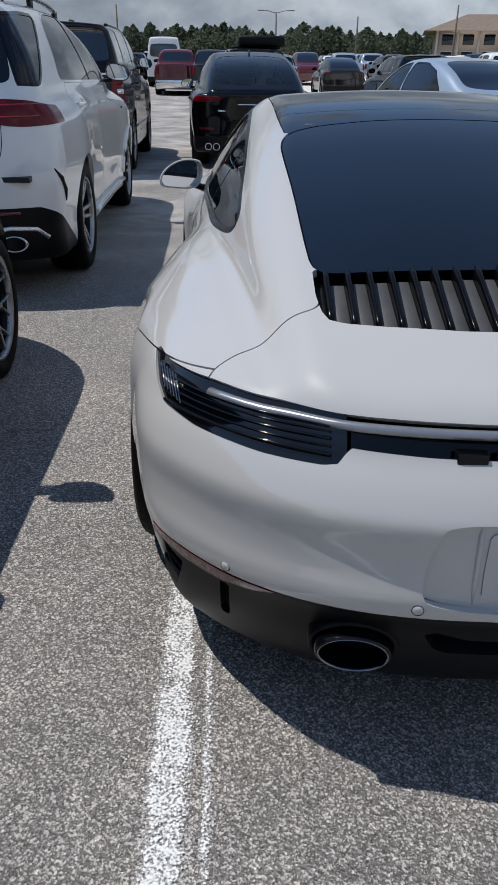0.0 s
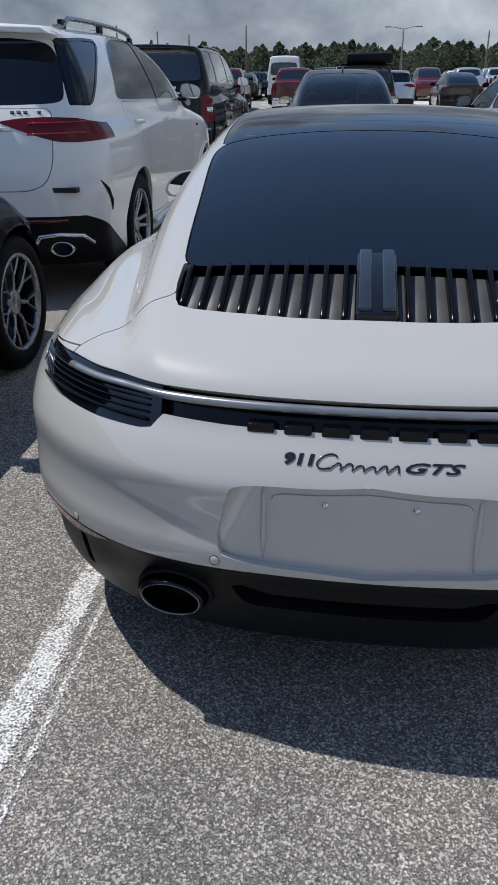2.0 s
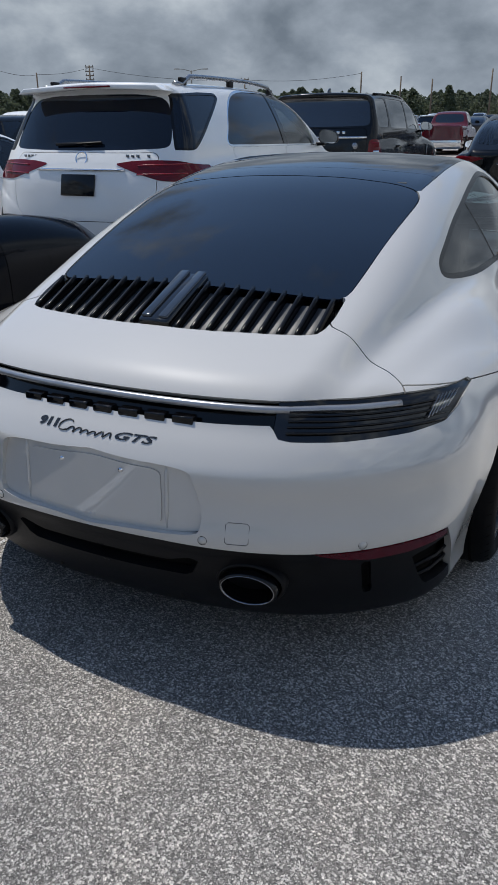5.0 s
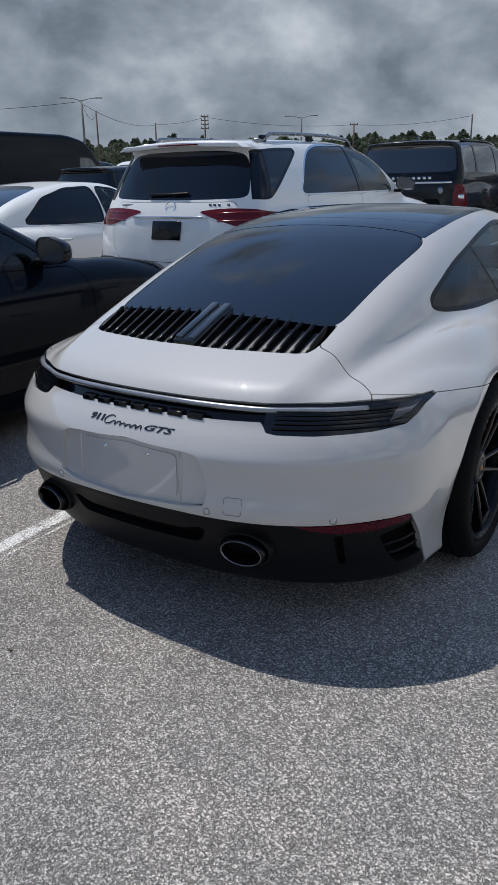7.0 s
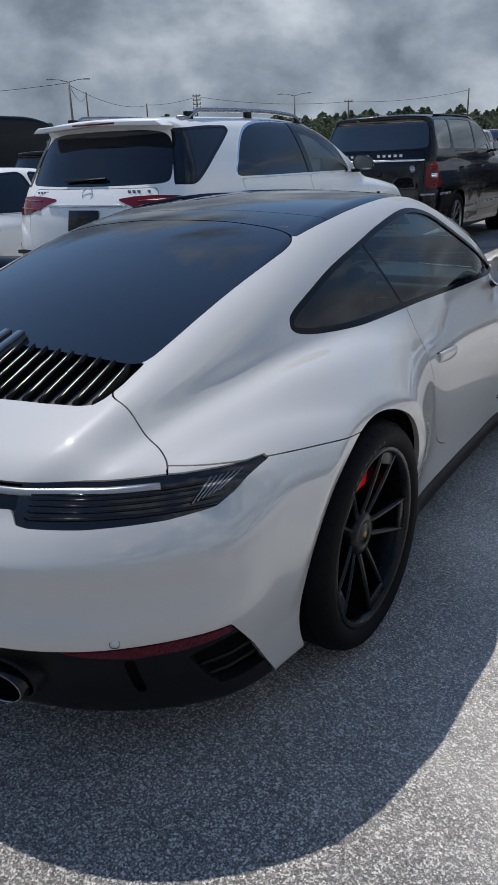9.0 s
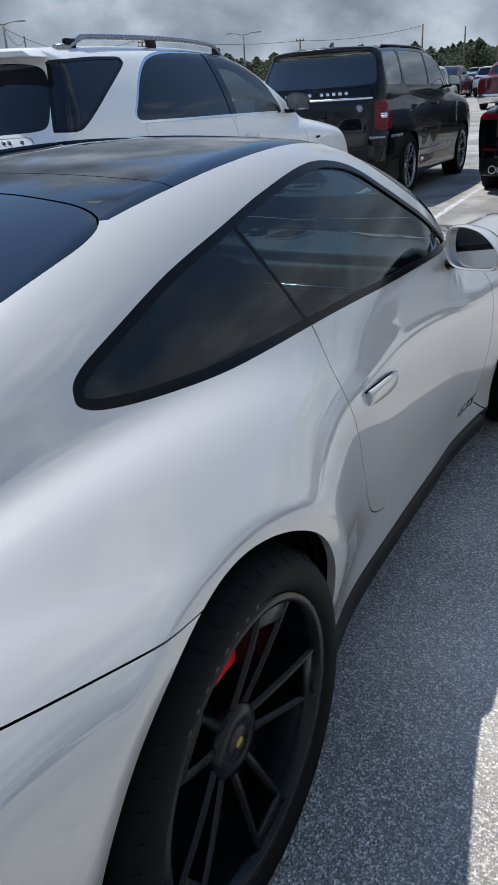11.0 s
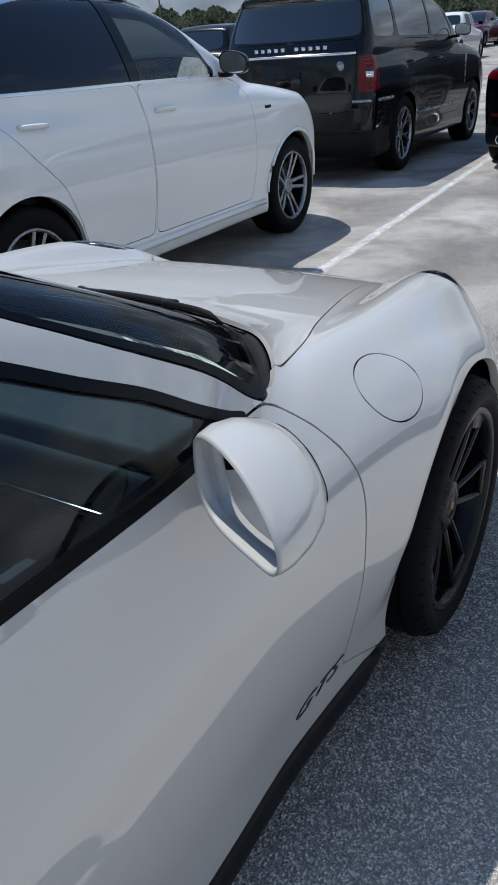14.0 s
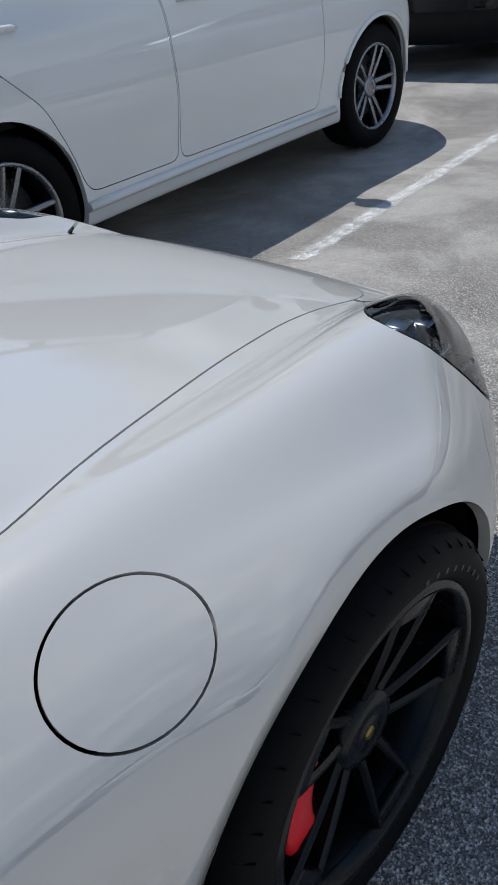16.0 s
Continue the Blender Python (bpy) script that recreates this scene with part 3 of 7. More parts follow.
def mirror_housing(parent, sd, x, y, z, material, detail):
    """A rounded, tapering door mirror on a short arm."""
    loop = rounded([(-0.105, -0.055), (0.085, -0.070), (0.115, -0.02), (0.100, 0.050), (-0.02, 0.085), (-0.110, 0.070)], 0.06, 4)
    bm = bmesh.new()
    rows = [[bm.verts.new((sd * (x + 0.13 + u * k + p), y + d, z + w * k)) for u, w in loop] for d, k, p in ((-0.045, 0.90, 0), (-0.055, 0.97, 0), (-0.045, 1.0, 0), (0.0, 0.98, -0.004), (0.045, 0.80, -0.012), (0.075, 0.45, -0.022))]
    for a, b in zip(rows, rows[1:]):
        for k in range(len(loop)):
            f = bm.faces.new((a[k], a[(k + 1) % len(loop)], b[(k + 1) % len(loop)], b[k]))
            f.smooth = True
    bm.faces.new(rows[-1])
    bmesh.ops.recalc_face_normals(bm, faces=bm.faces[:])
    mr = part("door_mirror", bm, material, parent)
    if detail:
        bm = bmesh.new()
        bm.faces.new([bm.verts.new((sd * (x + 0.13 + u * 0.91), y - 0.047, z + w * 0.91)) for u, w in loop])
        part("mirror_glass", bm, M_MIRROR, mr)
        part("mirror_arm", box((0.12, 0.07, 0.035), (sd * (x + 0.02), y + 0.01, z - 0.065), 0.012), M_PLASTIC, mr)


def simple_car(s, name, label, body_mat, group="", step=0.04, detail=True):
    """A parked car from its outline figures: skin, doors, glass, lamps, wheels."""
    car = thing(name, label, s.get("category", "car"), group)
    m = half_skin(s, step)
    wy = s["wheelbase"]
    wr = s["tyre"][0]
    for cy in (0.0, wy):
        _, m = split(m, disc_distance(m, cy, wr, s["arch"], 0.35))
    gap = 0.005 if detail else 0.0
    glass = []
    if s.get("arch_window"):
        # both door windows in one bright frame with a black middle pillar
        lp = rounded(s["arch_window"], 0.10)
        a, m = split(m, over(m, lp, "yz", (0, 1, 0.3)) - 0.017)
        g, rim = split(a, over(a, lp, "yz", (0, 1, 0.3)))
        y0, y1 = s["pillar"]
        mid, g = split(g, np.maximum(y0 - g[0][:, 1], g[0][:, 1] - y1), 0.006)
        front, back = clip(g, g[0][:, 1] - y1), clip(g, y0 - g[0][:, 1])
        for q in (lambda w: w, flipped):
            part("window_trim", edged(q(rim), 0.012), s["trim"], car, "thin chrome window surround")
            part("door_pillar", edged(q(mid), 0.01), M_GLOSSBLACK, car)
        glass += [(front, True), (back, False)]
    for loop, clear in s["windows"]:
        lp = rounded(loop, 0.05)
        a, m = split(m, side_limit(m, lp, s) - (0.018 if detail else 0.0))
        if detail:
            g, rim = split(a, side_limit(a, lp, s))
            glass.append((g, clear))
            for q in (rim, flipped(rim)):
                part("window_trim", edged(q, 0.01), M_GLOSSBLACK, car)
        else:
            glass.append((a, clear))
    for g, clear in glass:
        for q in (g, flipped(g)):
            part("side_window", edged(pushed(q, -0.004), 0.006), (M_CABIN if clear else s.get("glass", M_DARKGLASS)) if detail else M_DARKGLASS, car)
    for nm, loop, lim in (("rear_window", s["rear_glass"], (1, -1, s["rear_glass_y"])), ("windscreen", s["front_glass"], (1, 1, s["front_glass_y"]))):
        a, m = split(m, over(m, rounded(loop), "xz", lim))
        part(nm, edged(mirrored(pushed(a, -0.004)), 0.006), M_SCREEN if (s.get("open") and nm == "windscreen") or (s.get("clear_rear") and detail) else s.get("glass", M_DARKGLASS), car)
    for nm, loop, lim, mt in s.get("lamps", ()):
        a, m = split(m, over(m, rounded(loop, 0.04), "xz", lim))
        for q in (a, flipped(a)):
            part(nm, edged(pushed(q, 0.004), 0.012), mt, car)
    if s.get("skirt"):
        a, m = split(m, m[0][:, 2] - s["skirt"](m[0][:, 1]))
        for q in (clip(a, 1.0 - a[0][:, 1]), clip(a, a[0][:, 1] - 1.0)):
            if len(q[0]):
                part("lower_cladding", edged(mirrored(q), 0.01), s.get("skirt_mat", M_PLASTIC), car)
    for nm, loop in s.get("doors", ()) if detail else ():
        a, m = split(m, over(m, rounded(loop, 0.06), "yz", (0, 1, 0.3)), gap)
        for q, sd in ((a, 1), (flipped(a), -1)):
            d = part(nm, edged(q, 0.02), body_mat, car)
            if detail and len(a[0]) and nm.endswith("door"):
                hy, hz = s["handles"][0 if nm.startswith("rear") else 1]
                k = np.argmin(np.hypot(a[0][:, 1] - hy, a[0][:, 2] - hz))
                hx = a[0][k, 0]
                part("handle", tube([(sd * (hx - 0.002), hy - 0.11, hz), (sd * (hx + 0.03), hy - 0.07, hz + 0.004), (sd * (hx + 0.034), hy + 0.05, hz), (sd * (hx - 0.002), hy + 0.10, hz - 0.004)], 0.013, 8), s.get("handle_mat", body_mat), d)
    for nm, loop, lim in s.get("panels", ()):
        a, m = split(m, over(m, rounded(loop, 0.06), "xz", lim), gap)
        part(nm, edged(mirrored(a), 0.02), body_mat, car)
    part("body", edged(mirrored(m), 0.03), body_mat, car)
    # wheel wells and wheels
    hw = s["span"][2]
    x = s["track"]
    for cy in (0.0, wy):
        for sd in (1, -1):
            if detail:
                part("wheel_well", well(s["arch"] + 0.01, sd * (x - 0.07), sd * (x - 0.34)), M_SHELL, car, at=pose(0, cy, wr))
            wheel(car, sd * (x - s["tyre"][1] / 2), cy, wr, s["tyre"][1], s["tyre"][2], s["wheel_style"] if detail else "far", sd, s.get("rim_mat", M_RIMGREY), steps=40 if detail else 20)
    # door mirrors
    my, mz, mx = s["mirror"]
    for sd in (1, -1):
        mirror_housing(car, sd, mx, my, mz, s.get("mirror_mat", body_mat), detail)
    return car


def tail_point(f, x, z):
    return bisect(lambda y: f(np.array(x), np.array(y), np.array(z)), -1.6, 0.2)


def flank_point(f, y, z):
    return bisect(lambda x: f(np.array(x), np.array(y), np.array(z)), 1.3, 0.3)


def roof_point(f, x, y):
    return bisect(lambda z: f(np.array(x), np.array(y), np.array(z)), 3.2, 0.6)


SUV = dict(
    category="suv", span=(-1.2, 4.1, 1.06, 1.88), floor=0.24, wheelbase=2.995, tyre=(0.385, 0.28, 0.270), arch=0.428, track=0.985, wheel_style="cross",
    roof=[(-1.2, 1.70), (-0.72, 1.735), (0.0, 1.765), (0.8, 1.775), (1.3, 1.755), (1.65, 1.685), (2.0, 1.52), (2.4, 1.32), (2.65, 1.19), (3.0, 1.02), (4.0, 0.6)],
    belt_width=[(-1.2, 0.80), (-0.6, 0.865), (0.5, 0.905), (1.6, 0.905), (2.3, 0.87), (2.8, 0.78)],
    lean=(0.30, 0.45, 1.26),
    hood=[(-1.2, 1.15), (0.0, 1.17), (1.5, 1.19), (2.4, 1.19), (2.8, 1.165), (3.3, 1.10), (3.6, 1.0), (3.8, 0.86), (4.0, 0.65)],
    crest=[(-1.2, 1.16), (-0.5, 1.20), (0.5, 1.21), (1.5, 1.21), (2.4, 1.20), (3.0, 1.13), (3.4, 1.05), (3.8, 0.86)],
    crest_x=[(-1.2, 0.74), (0, 0.82), (2.0, 0.82), (3.0, 0.78), (3.7, 0.64)], crest_fall=[(-1, 2.0), (4, 2.0)],
    width=[(-1.2, 0.95), (-0.5, 0.985), (0.0, 1.008), (0.55, 0.985), (1.2, 0.972), (2.2, 0.98), (3.0, 1.008), (3.4, 0.985), (4.0, 0.92)],
    tuck=[(0.2, 0.06), (0.35, 0.03), (0.45, 0.03), (0.6, 0.012), (0.8, 0.0), (0.95, 0.008), (1.1, 0.03), (1.2, 0.06), (1.4, 0.2)],
    tail=[(0.2, -0.92), (0.35, -1.02), (0.50, -1.07), (0.70, -1.065), (0.95, -1.03), (1.1, -0.99), (1.3, -0.88), (1.5, -0.765), (1.64, -0.69), (1.70, -0.76), (1.8, -0.80)],
    tail_plan=(0.05, 0.24), nose=[(0.2, 3.78), (0.4, 3.86), (0.7, 3.88), (0.9, 3.82), (1.0, 3.74), (1.1, 3.6), (1.3, 3.5)], nose_plan=(0.12, 0.35),
    crown=0.07, hood_crown=0.03, round=(0.08, 0.12, 0.04, 0.06),
    windows=[([(-1.15, 1.280), (-0.80, 1.272), (-0.71, 1.265), (-0.63, 1.300), (-0.50, 1.375), (-0.34, 1.470), (0.0, 1.655), (-0.30, 1.650), (-0.58, 1.630), (-1.15, 1.625)], False)], wrap=lambda z: 0.745 - 0.34 * (z - 1.30),
    arch_window=[(-0.17, 1.285), (0.4, 1.28), (1.07, 1.278), (1.60, 1.275), (2.02, 1.27), (1.96, 1.35), (1.80, 1.545), (1.62, 1.650), (1.40, 1.700), (1.10, 1.712), (0.74, 1.710), (0.46, 1.700), (0.24, 1.655), (0.06, 1.535), (-0.06, 1.40)], pillar=(1.07, 1.17),
    rear_glass=[(-0.4, 1.255), (0.0, 1.25), (0.40, 1.255), (0.68, 1.265), (0.715, 1.30), (0.67, 1.50), (0.60, 1.62), (0.40, 1.645), (0.0, 1.65), (-0.4, 1.645)], rear_glass_y=-0.50,
    front_glass=[(-0.4, 1.22), (0.0, 1.215), (0.5, 1.23), (0.74, 1.26), (0.66, 1.47), (0.58, 1.64), (0.3, 1.68), (0.0, 1.69), (-0.4, 1.68)], front_glass_y=1.5,
    lamps=[("tail_lamp", [(0.30, 1.158), (0.45, 1.178), (0.62, 1.185), (0.80, 1.178), (0.92, 1.145), (1.00, 1.06), (0.93, 1.045), (0.80, 1.035), (0.68, 1.04), (0.52, 1.085)], (1, -1, -0.56), M_REDLENS)],
    doors=[("rear_door", [(0.46, 0.405), (1.08, 0.395), (1.115, 0.7), (1.115, 1.05), (1.085, 1.262), (0.5, 1.264), (-0.10, 1.268), (-0.06, 1.15), (0.08, 1.00), (0.28, 0.82), (0.38, 0.62)]),
           ("front_door", [(1.10, 0.395), (1.7, 0.39), (2.34, 0.39), (2.39, 0.62), (2.39, 1.0), (2.33, 1.20), (2.1, 1.258), (1.5, 1.262), (1.095, 1.262), (1.125, 1.05), (1.125, 0.7)])],
    handles=[(0.17, 1.125), (1.33, 1.11)], open=True, trim=M_CHROME,
    panels=[("tailgate", [(0.0, 0.74), (-0.4, 0.74), (-0.4, 1.235), (0.0, 1.235), (0.45, 1.235), (0.64, 1.24), (0.655, 1.10), (0.655, 0.92), (0.61, 0.79), (0.5, 0.745)], (1, -1, -0.5))],
    skirt=lambda y: np.where(y < -0.3, 0.585 - 0.30 * np.clip((y + 0.92) / 0.5, 0, 1), np.where(y > 3.45, 0.10, 0.20)), mirror=(2.10, 1.33, 0.89), mirror_mat=M_BLACK,
)

BOXY = dict(
    SUV, wrap=None, arch_window=None, span=(-1.2, 4.05, 1.06, 1.95), wheelbase=2.92, tyre=(0.395, 0.28, 0.275), arch=0.43, wheel_style="multi",
    roof=[(-1.2, 1.80), (-0.7, 1.83), (0.0, 1.855), (0.9, 1.86), (1.4, 1.83), (1.75, 1.72), (2.2, 1.45), (2.55, 1.22), (3.0, 1.0), (4.0, 0.6)],
    belt_width=[(-1.2, 0.86), (-0.6, 0.90), (0.5, 0.915), (1.6, 0.91), (2.3, 0.88), (2.8, 0.80)], lean=(0.20, 0.30, 1.32),
    hood=[(-1.2, 1.22), (1.5, 1.24), (2.4, 1.24), (2.8, 1.22), (3.3, 1.17), (3.6, 1.08), (3.8, 0.92), (4.0, 0.7)],
    crest=[(-1.2, 1.24), (0.5, 1.26), (2.4, 1.26), (3.0, 1.21), (3.5, 1.10), (3.8, 0.9)],
    tail=[(0.2, -0.90), (0.35, -1.02), (0.50, -1.08), (0.70, -1.075), (0.95, -1.06), (1.2, -1.03), (1.35, -0.98), (1.55, -0.90), (1.74, -0.82), (1.79, -0.88), (1.9, -0.9)], tail_plan=(0.05, 0.14),
    windows=[([(-0.75, 1.38), (-0.30, 1.375), (-0.18, 1.40), (-0.14, 1.60), (-0.12, 1.755), (-0.40, 1.755), (-0.66, 1.745), (-0.74, 1.58)], False),
             ([(-0.08, 1.375), (0.45, 1.37), (0.98, 1.37), (1.01, 1.56), (1.01, 1.765), (0.5, 1.77), (-0.05, 1.76), (-0.08, 1.56)], False),
             ([(1.07, 1.37), (1.55, 1.365), (1.95, 1.36), (1.88, 1.45), (1.70, 1.64), (1.55, 1.73), (1.30, 1.765), (1.09, 1.77), (1.07, 1.56)], False)],
    rear_glass=[(-0.4, 1.385), (0.0, 1.38), (0.5, 1.385), (0.76, 1.395), (0.785, 1.43), (0.75, 1.62), (0.70, 1.735), (0.5, 1.755), (0.0, 1.76), (-0.4, 1.755)],
    front_glass=[(-0.4, 1.27), (0.0, 1.26), (0.5, 1.27), (0.76, 1.30), (0.70, 1.52), (0.62, 1.72), (0.3, 1.77), (0.0, 1.78), (-0.4, 1.77)],
    lamps=[("tail_lamp", [(0.80, 1.215), (0.88, 1.22), (1.02, 1.21), (1.02, 0.90), (0.90, 0.885), (0.80, 0.885), (0.79, 1.05)], (1, -1, -0.78), M_REDLENS)],
    doors=[("rear_door", [(0.40, 0.47), (0.98, 0.46), (1.03, 0.7), (1.03, 1.33), (0.5, 1.345), (-0.06, 1.345), (-0.04, 1.15), (0.10, 1.0), (0.28, 0.80), (0.36, 0.62)]),
           ("front_door", [(1.05, 0.46), (1.7, 0.455), (2.25, 0.455), (2.29, 0.62), (2.29, 1.1), (2.2, 1.30), (2.0, 1.335), (1.5, 1.345), (1.05, 1.345), (1.05, 0.8)])],
    handles=[(0.17, 1.12), (1.25, 1.12)], open=False, trim=M_GLOSSBLACK, glass=M_BOXGLASS,
    panels=[("tailgate", [(0.0, 0.70), (-0.4, 0.70), (-0.4, 1.36), (0.0, 1.36), (0.5, 1.36), (0.74, 1.365), (0.765, 1.2), (0.765, 0.85), (0.74, 0.72), (0.6, 0.70)], (1, -1, -0.5))],
    skirt=lambda y: np.where(y < -0.45, 0.52, np.where(y > 3.45, 0.42, 0.20)), mirror=(2.02, 1.40, 0.90),
)

COUPE_SUV = dict(
    SUV, glass=M_DARKGLASS, wrap=None, arch_window=None, span=(-1.2, 4.1, 1.04, 1.78), wheelbase=3.0, tyre=(0.375, 0.29, 0.265), arch=0.415, track=0.97, wheel_style="multi",
    roof=[(-1.2, 1.02), (-0.95, 1.14), (-0.6, 1.32), (-0.2, 1.48), (0.3, 1.60), (0.9, 1.675), (1.3, 1.665), (1.7, 1.58), (2.1, 1.38), (2.5, 1.17), (3.0, 0.95), (4.0, 0.6)],
    belt_width=[(-1.2, 0.66), (-0.6, 0.76), (0.3, 0.86), (1.2, 0.89), (2.0, 0.87), (2.8, 0.76)], lean=(0.34, 0.4, 1.12),
    hood=[(-1.2, 1.06), (-0.6, 1.08), (1.5, 1.06), (2.6, 1.08), (3.2, 1.0), (3.6, 0.88), (3.9, 0.65)],
    crest=[(-1.2, 1.03), (-0.5, 1.10), (0.2, 1.12), (1.5, 1.08), (2.6, 1.09), (3.2, 1.0), (3.8, 0.75)],
    width=[(-1.2, 0.92), (-0.5, 0.975), (0.0, 0.99), (0.6, 0.96), (1.2, 0.95), (2.2, 0.96), (3.0, 0.98), (3.4, 0.96), (4.0, 0.9)],
    tail=[(0.2, -0.90), (0.35, -0.98), (0.50, -1.0), (0.70, -1.0), (0.95, -1.02), (1.08, -1.03), (1.16, -1.0), (1.3, -0.96), (1.7, -0.9)],
    windows=[([(-0.45, 1.19), (-0.1, 1.17), (0.5, 1.155), (1.1, 1.15), (1.14, 1.40), (1.12, 1.585), (0.7, 1.575), (0.25, 1.50), (-0.15, 1.36)], False),
             ([(1.20, 1.15), (1.7, 1.145), (2.2, 1.145), (2.0, 1.30), (1.75, 1.47), (1.5, 1.565), (1.2, 1.585), (1.19, 1.36)], False)],
    rear_glass=[(-0.4, 1.20), (0.0, 1.19), (0.4, 1.20), (0.60, 1.215), (0.62, 1.25), (0.585, 1.45), (0.54, 1.57), (0.3, 1.60), (0.0, 1.605), (-0.4, 1.60)], rear_glass_y=0.75,
    front_glass=[(-0.4, 1.13), (0.0, 1.12), (0.5, 1.14), (0.70, 1.17), (0.62, 1.40), (0.54, 1.56), (0.3, 1.60), (0.0, 1.61), (-0.4, 1.60)],
    lamps=[("tail_lamp", [(0.45, 1.01), (0.60, 1.035), (0.85, 1.045), (1.0, 1.03), (1.0, 0.975), (0.85, 0.955), (0.62, 0.965)], (1, -1, -0.60), M_REDLENS), ("reflector", [(0.62, 0.60), (0.75, 0.61), (0.86, 0.61), (0.86, 0.575), (0.74, 0.57), (0.63, 0.57)], (1, -1, -0.60), M_REFLECTOR)],
    doors=[("rear_door", [(0.45, 0.45), (1.1, 0.44), (1.16, 0.7), (1.16, 1.12), (0.5, 1.135), (-0.2, 1.15), (-0.05, 1.0), (0.25, 0.85), (0.38, 0.62)]),
           ("front_door", [(1.18, 0.44), (1.8, 0.43), (2.32, 0.43), (2.37, 0.62), (2.37, 0.95), (2.3, 1.11), (1.8, 1.12), (1.18, 1.12), (1.18, 0.8)])],
    handles=[(0.25, 0.98), (1.35, 0.97)], open=False,
    panels=[("tailgate", [(0.0, 0.68), (-0.4, 0.68), (-0.4, 1.12), (0.0, 1.12), (0.5, 1.12), (0.70, 1.10), (0.66, 0.9), (0.55, 0.72), (0.4, 0.68)], (1, -1, -0.6))],
    skirt=lambda y: np.where(y < -0.45, 0.48, np.where(y > 3.45, 0.40, 0.20)), mirror=(2.08, 1.18, 0.88),
)

SEDAN = dict(
    COUPE_SUV, category="car", span=(-1.25, 3.85, 1.0, 1.55), floor=0.17, wheelbase=2.9, tyre=(0.345, 0.25, 0.250), arch=0.385, track=0.925, wheel_style="multi",
    roof=[(-1.25, 0.92), (-0.9, 1.0), (-0.5, 1.12), (-0.1, 1.27), (0.4, 1.39), (0.9, 1.435), (1.3, 1.42), (1.6, 1.34), (2.0, 1.14), (2.3, 0.99), (2.7, 0.8), (4.0, 0.4)],
    belt_width=[(-1.2, 0.66), (-0.6, 0.72), (0.3, 0.81), (1.2, 0.83), (1.9, 0.81), (2.6, 0.70)], lean=(0.36, 0.5, 0.98),
    hood=[(-1.2, 0.95), (-0.6, 0.97), (1.5, 0.93), (2.3, 0.955), (2.7, 0.92), (3.1, 0.855), (3.4, 0.76), (3.6, 0.62), (3.8, 0.45)],
    crest=[(-1.2, 0.93), (-0.5, 0.965), (0.5, 0.965), (1.5, 0.955), (2.4, 0.96), (2.9, 0.91), (3.3, 0.80), (3.6, 0.62), (3.8, 0.45)],
    crest_x=[(-1.2, 0.66), (0, 0.76), (2.0, 0.75), (2.9, 0.71), (3.5, 0.58)],
    width=[(-1.2, 0.90), (-0.5, 0.93), (0.0, 0.945), (0.6, 0.925), (1.2, 0.918), (2.2, 0.925), (2.9, 0.945), (3.3, 0.92), (3.8, 0.85)],
    tuck=[(0.15, 0.06), (0.3, 0.03), (0.5, 0.005), (0.65, 0.0), (0.8, 0.012), (0.9, 0.04), (1.0, 0.08), (1.3, 0.2)],
    tail=[(0.15, -0.95), (0.3, -1.05), (0.5, -1.09), (0.7, -1.08), (0.85, -1.07), (0.95, -1.04), (1.3, -1.0)], tail_plan=(0.08, 0.25),
    nose=[(0.15, 3.55), (0.3, 3.68), (0.5, 3.70), (0.65, 3.64), (0.75, 3.55), (0.85, 3.4), (1.0, 3.3)], nose_plan=(0.15, 0.5),
    windows=[([(-0.15, 1.02), (0.3, 1.0), (1.0, 0.99), (1.03, 1.2), (1.0, 1.36), (0.6, 1.345), (0.2, 1.25)], False),
             ([(1.09, 0.99), (1.6, 0.985), (2.02, 0.985), (1.85, 1.10), (1.62, 1.24), (1.4, 1.33), (1.1, 1.36), (1.08, 1.18)], True)],
    rear_glass=[(-0.4, 1.06), (0.0, 1.05), (0.4, 1.06), (0.56, 1.08), (0.57, 1.12), (0.53, 1.28), (0.50, 1.36), (0.3, 1.385), (0.0, 1.39), (-0.4, 1.385)], rear_glass_y=0.55,
    front_glass=[(-0.4, 0.99), (0.0, 0.98), (0.5, 1.0), (0.66, 1.03), (0.58, 1.20), (0.50, 1.34), (0.3, 1.37), (0.0, 1.38), (-0.4, 1.37)], front_glass_y=1.3,
    lamps=[("tail_lamp", [(0.50, 0.84), (0.65, 0.86), (0.96, 0.86), (0.96, 0.76), (0.65, 0.74), (0.52, 0.77)], (1, -1, -0.7), M_REDLENS), ("head_lamp", [(0.55, 0.66), (0.70, 0.72), (0.88, 0.75), (0.94, 0.71), (0.80, 0.65), (0.62, 0.62)], (1, 1, 2.9), M_LAMPBLACK)],
    doors=[("rear_door", [(0.42, 0.32), (1.0, 0.31), (1.05, 0.5), (1.05, 0.96), (0.5, 0.97), (0.0, 0.98), (0.1, 0.85), (0.25, 0.72), (0.36, 0.5)]),
           ("front_door", [(1.07, 0.31), (1.7, 0.30), (2.2, 0.30), (2.25, 0.5), (2.24, 0.8), (2.18, 0.94), (1.7, 0.955), (1.07, 0.96), (1.07, 0.6)])],
    handles=[(0.25, 0.83), (1.25, 0.82)],
    panels=[("boot_lid", [(0.0, 0.62), (-0.4, 0.62), (-0.4, 0.98), (0.0, 0.98), (0.5, 0.97), (0.62, 0.95), (0.52, 0.8), (0.45, 0.66), (0.3, 0.62)], (1, -1, -0.7))],
    skirt=lambda y: np.where(y < -0.5, 0.30, np.where(y > 3.2, 0.28, 0.20)), mirror=(1.93, 1.05, 0.83),
)

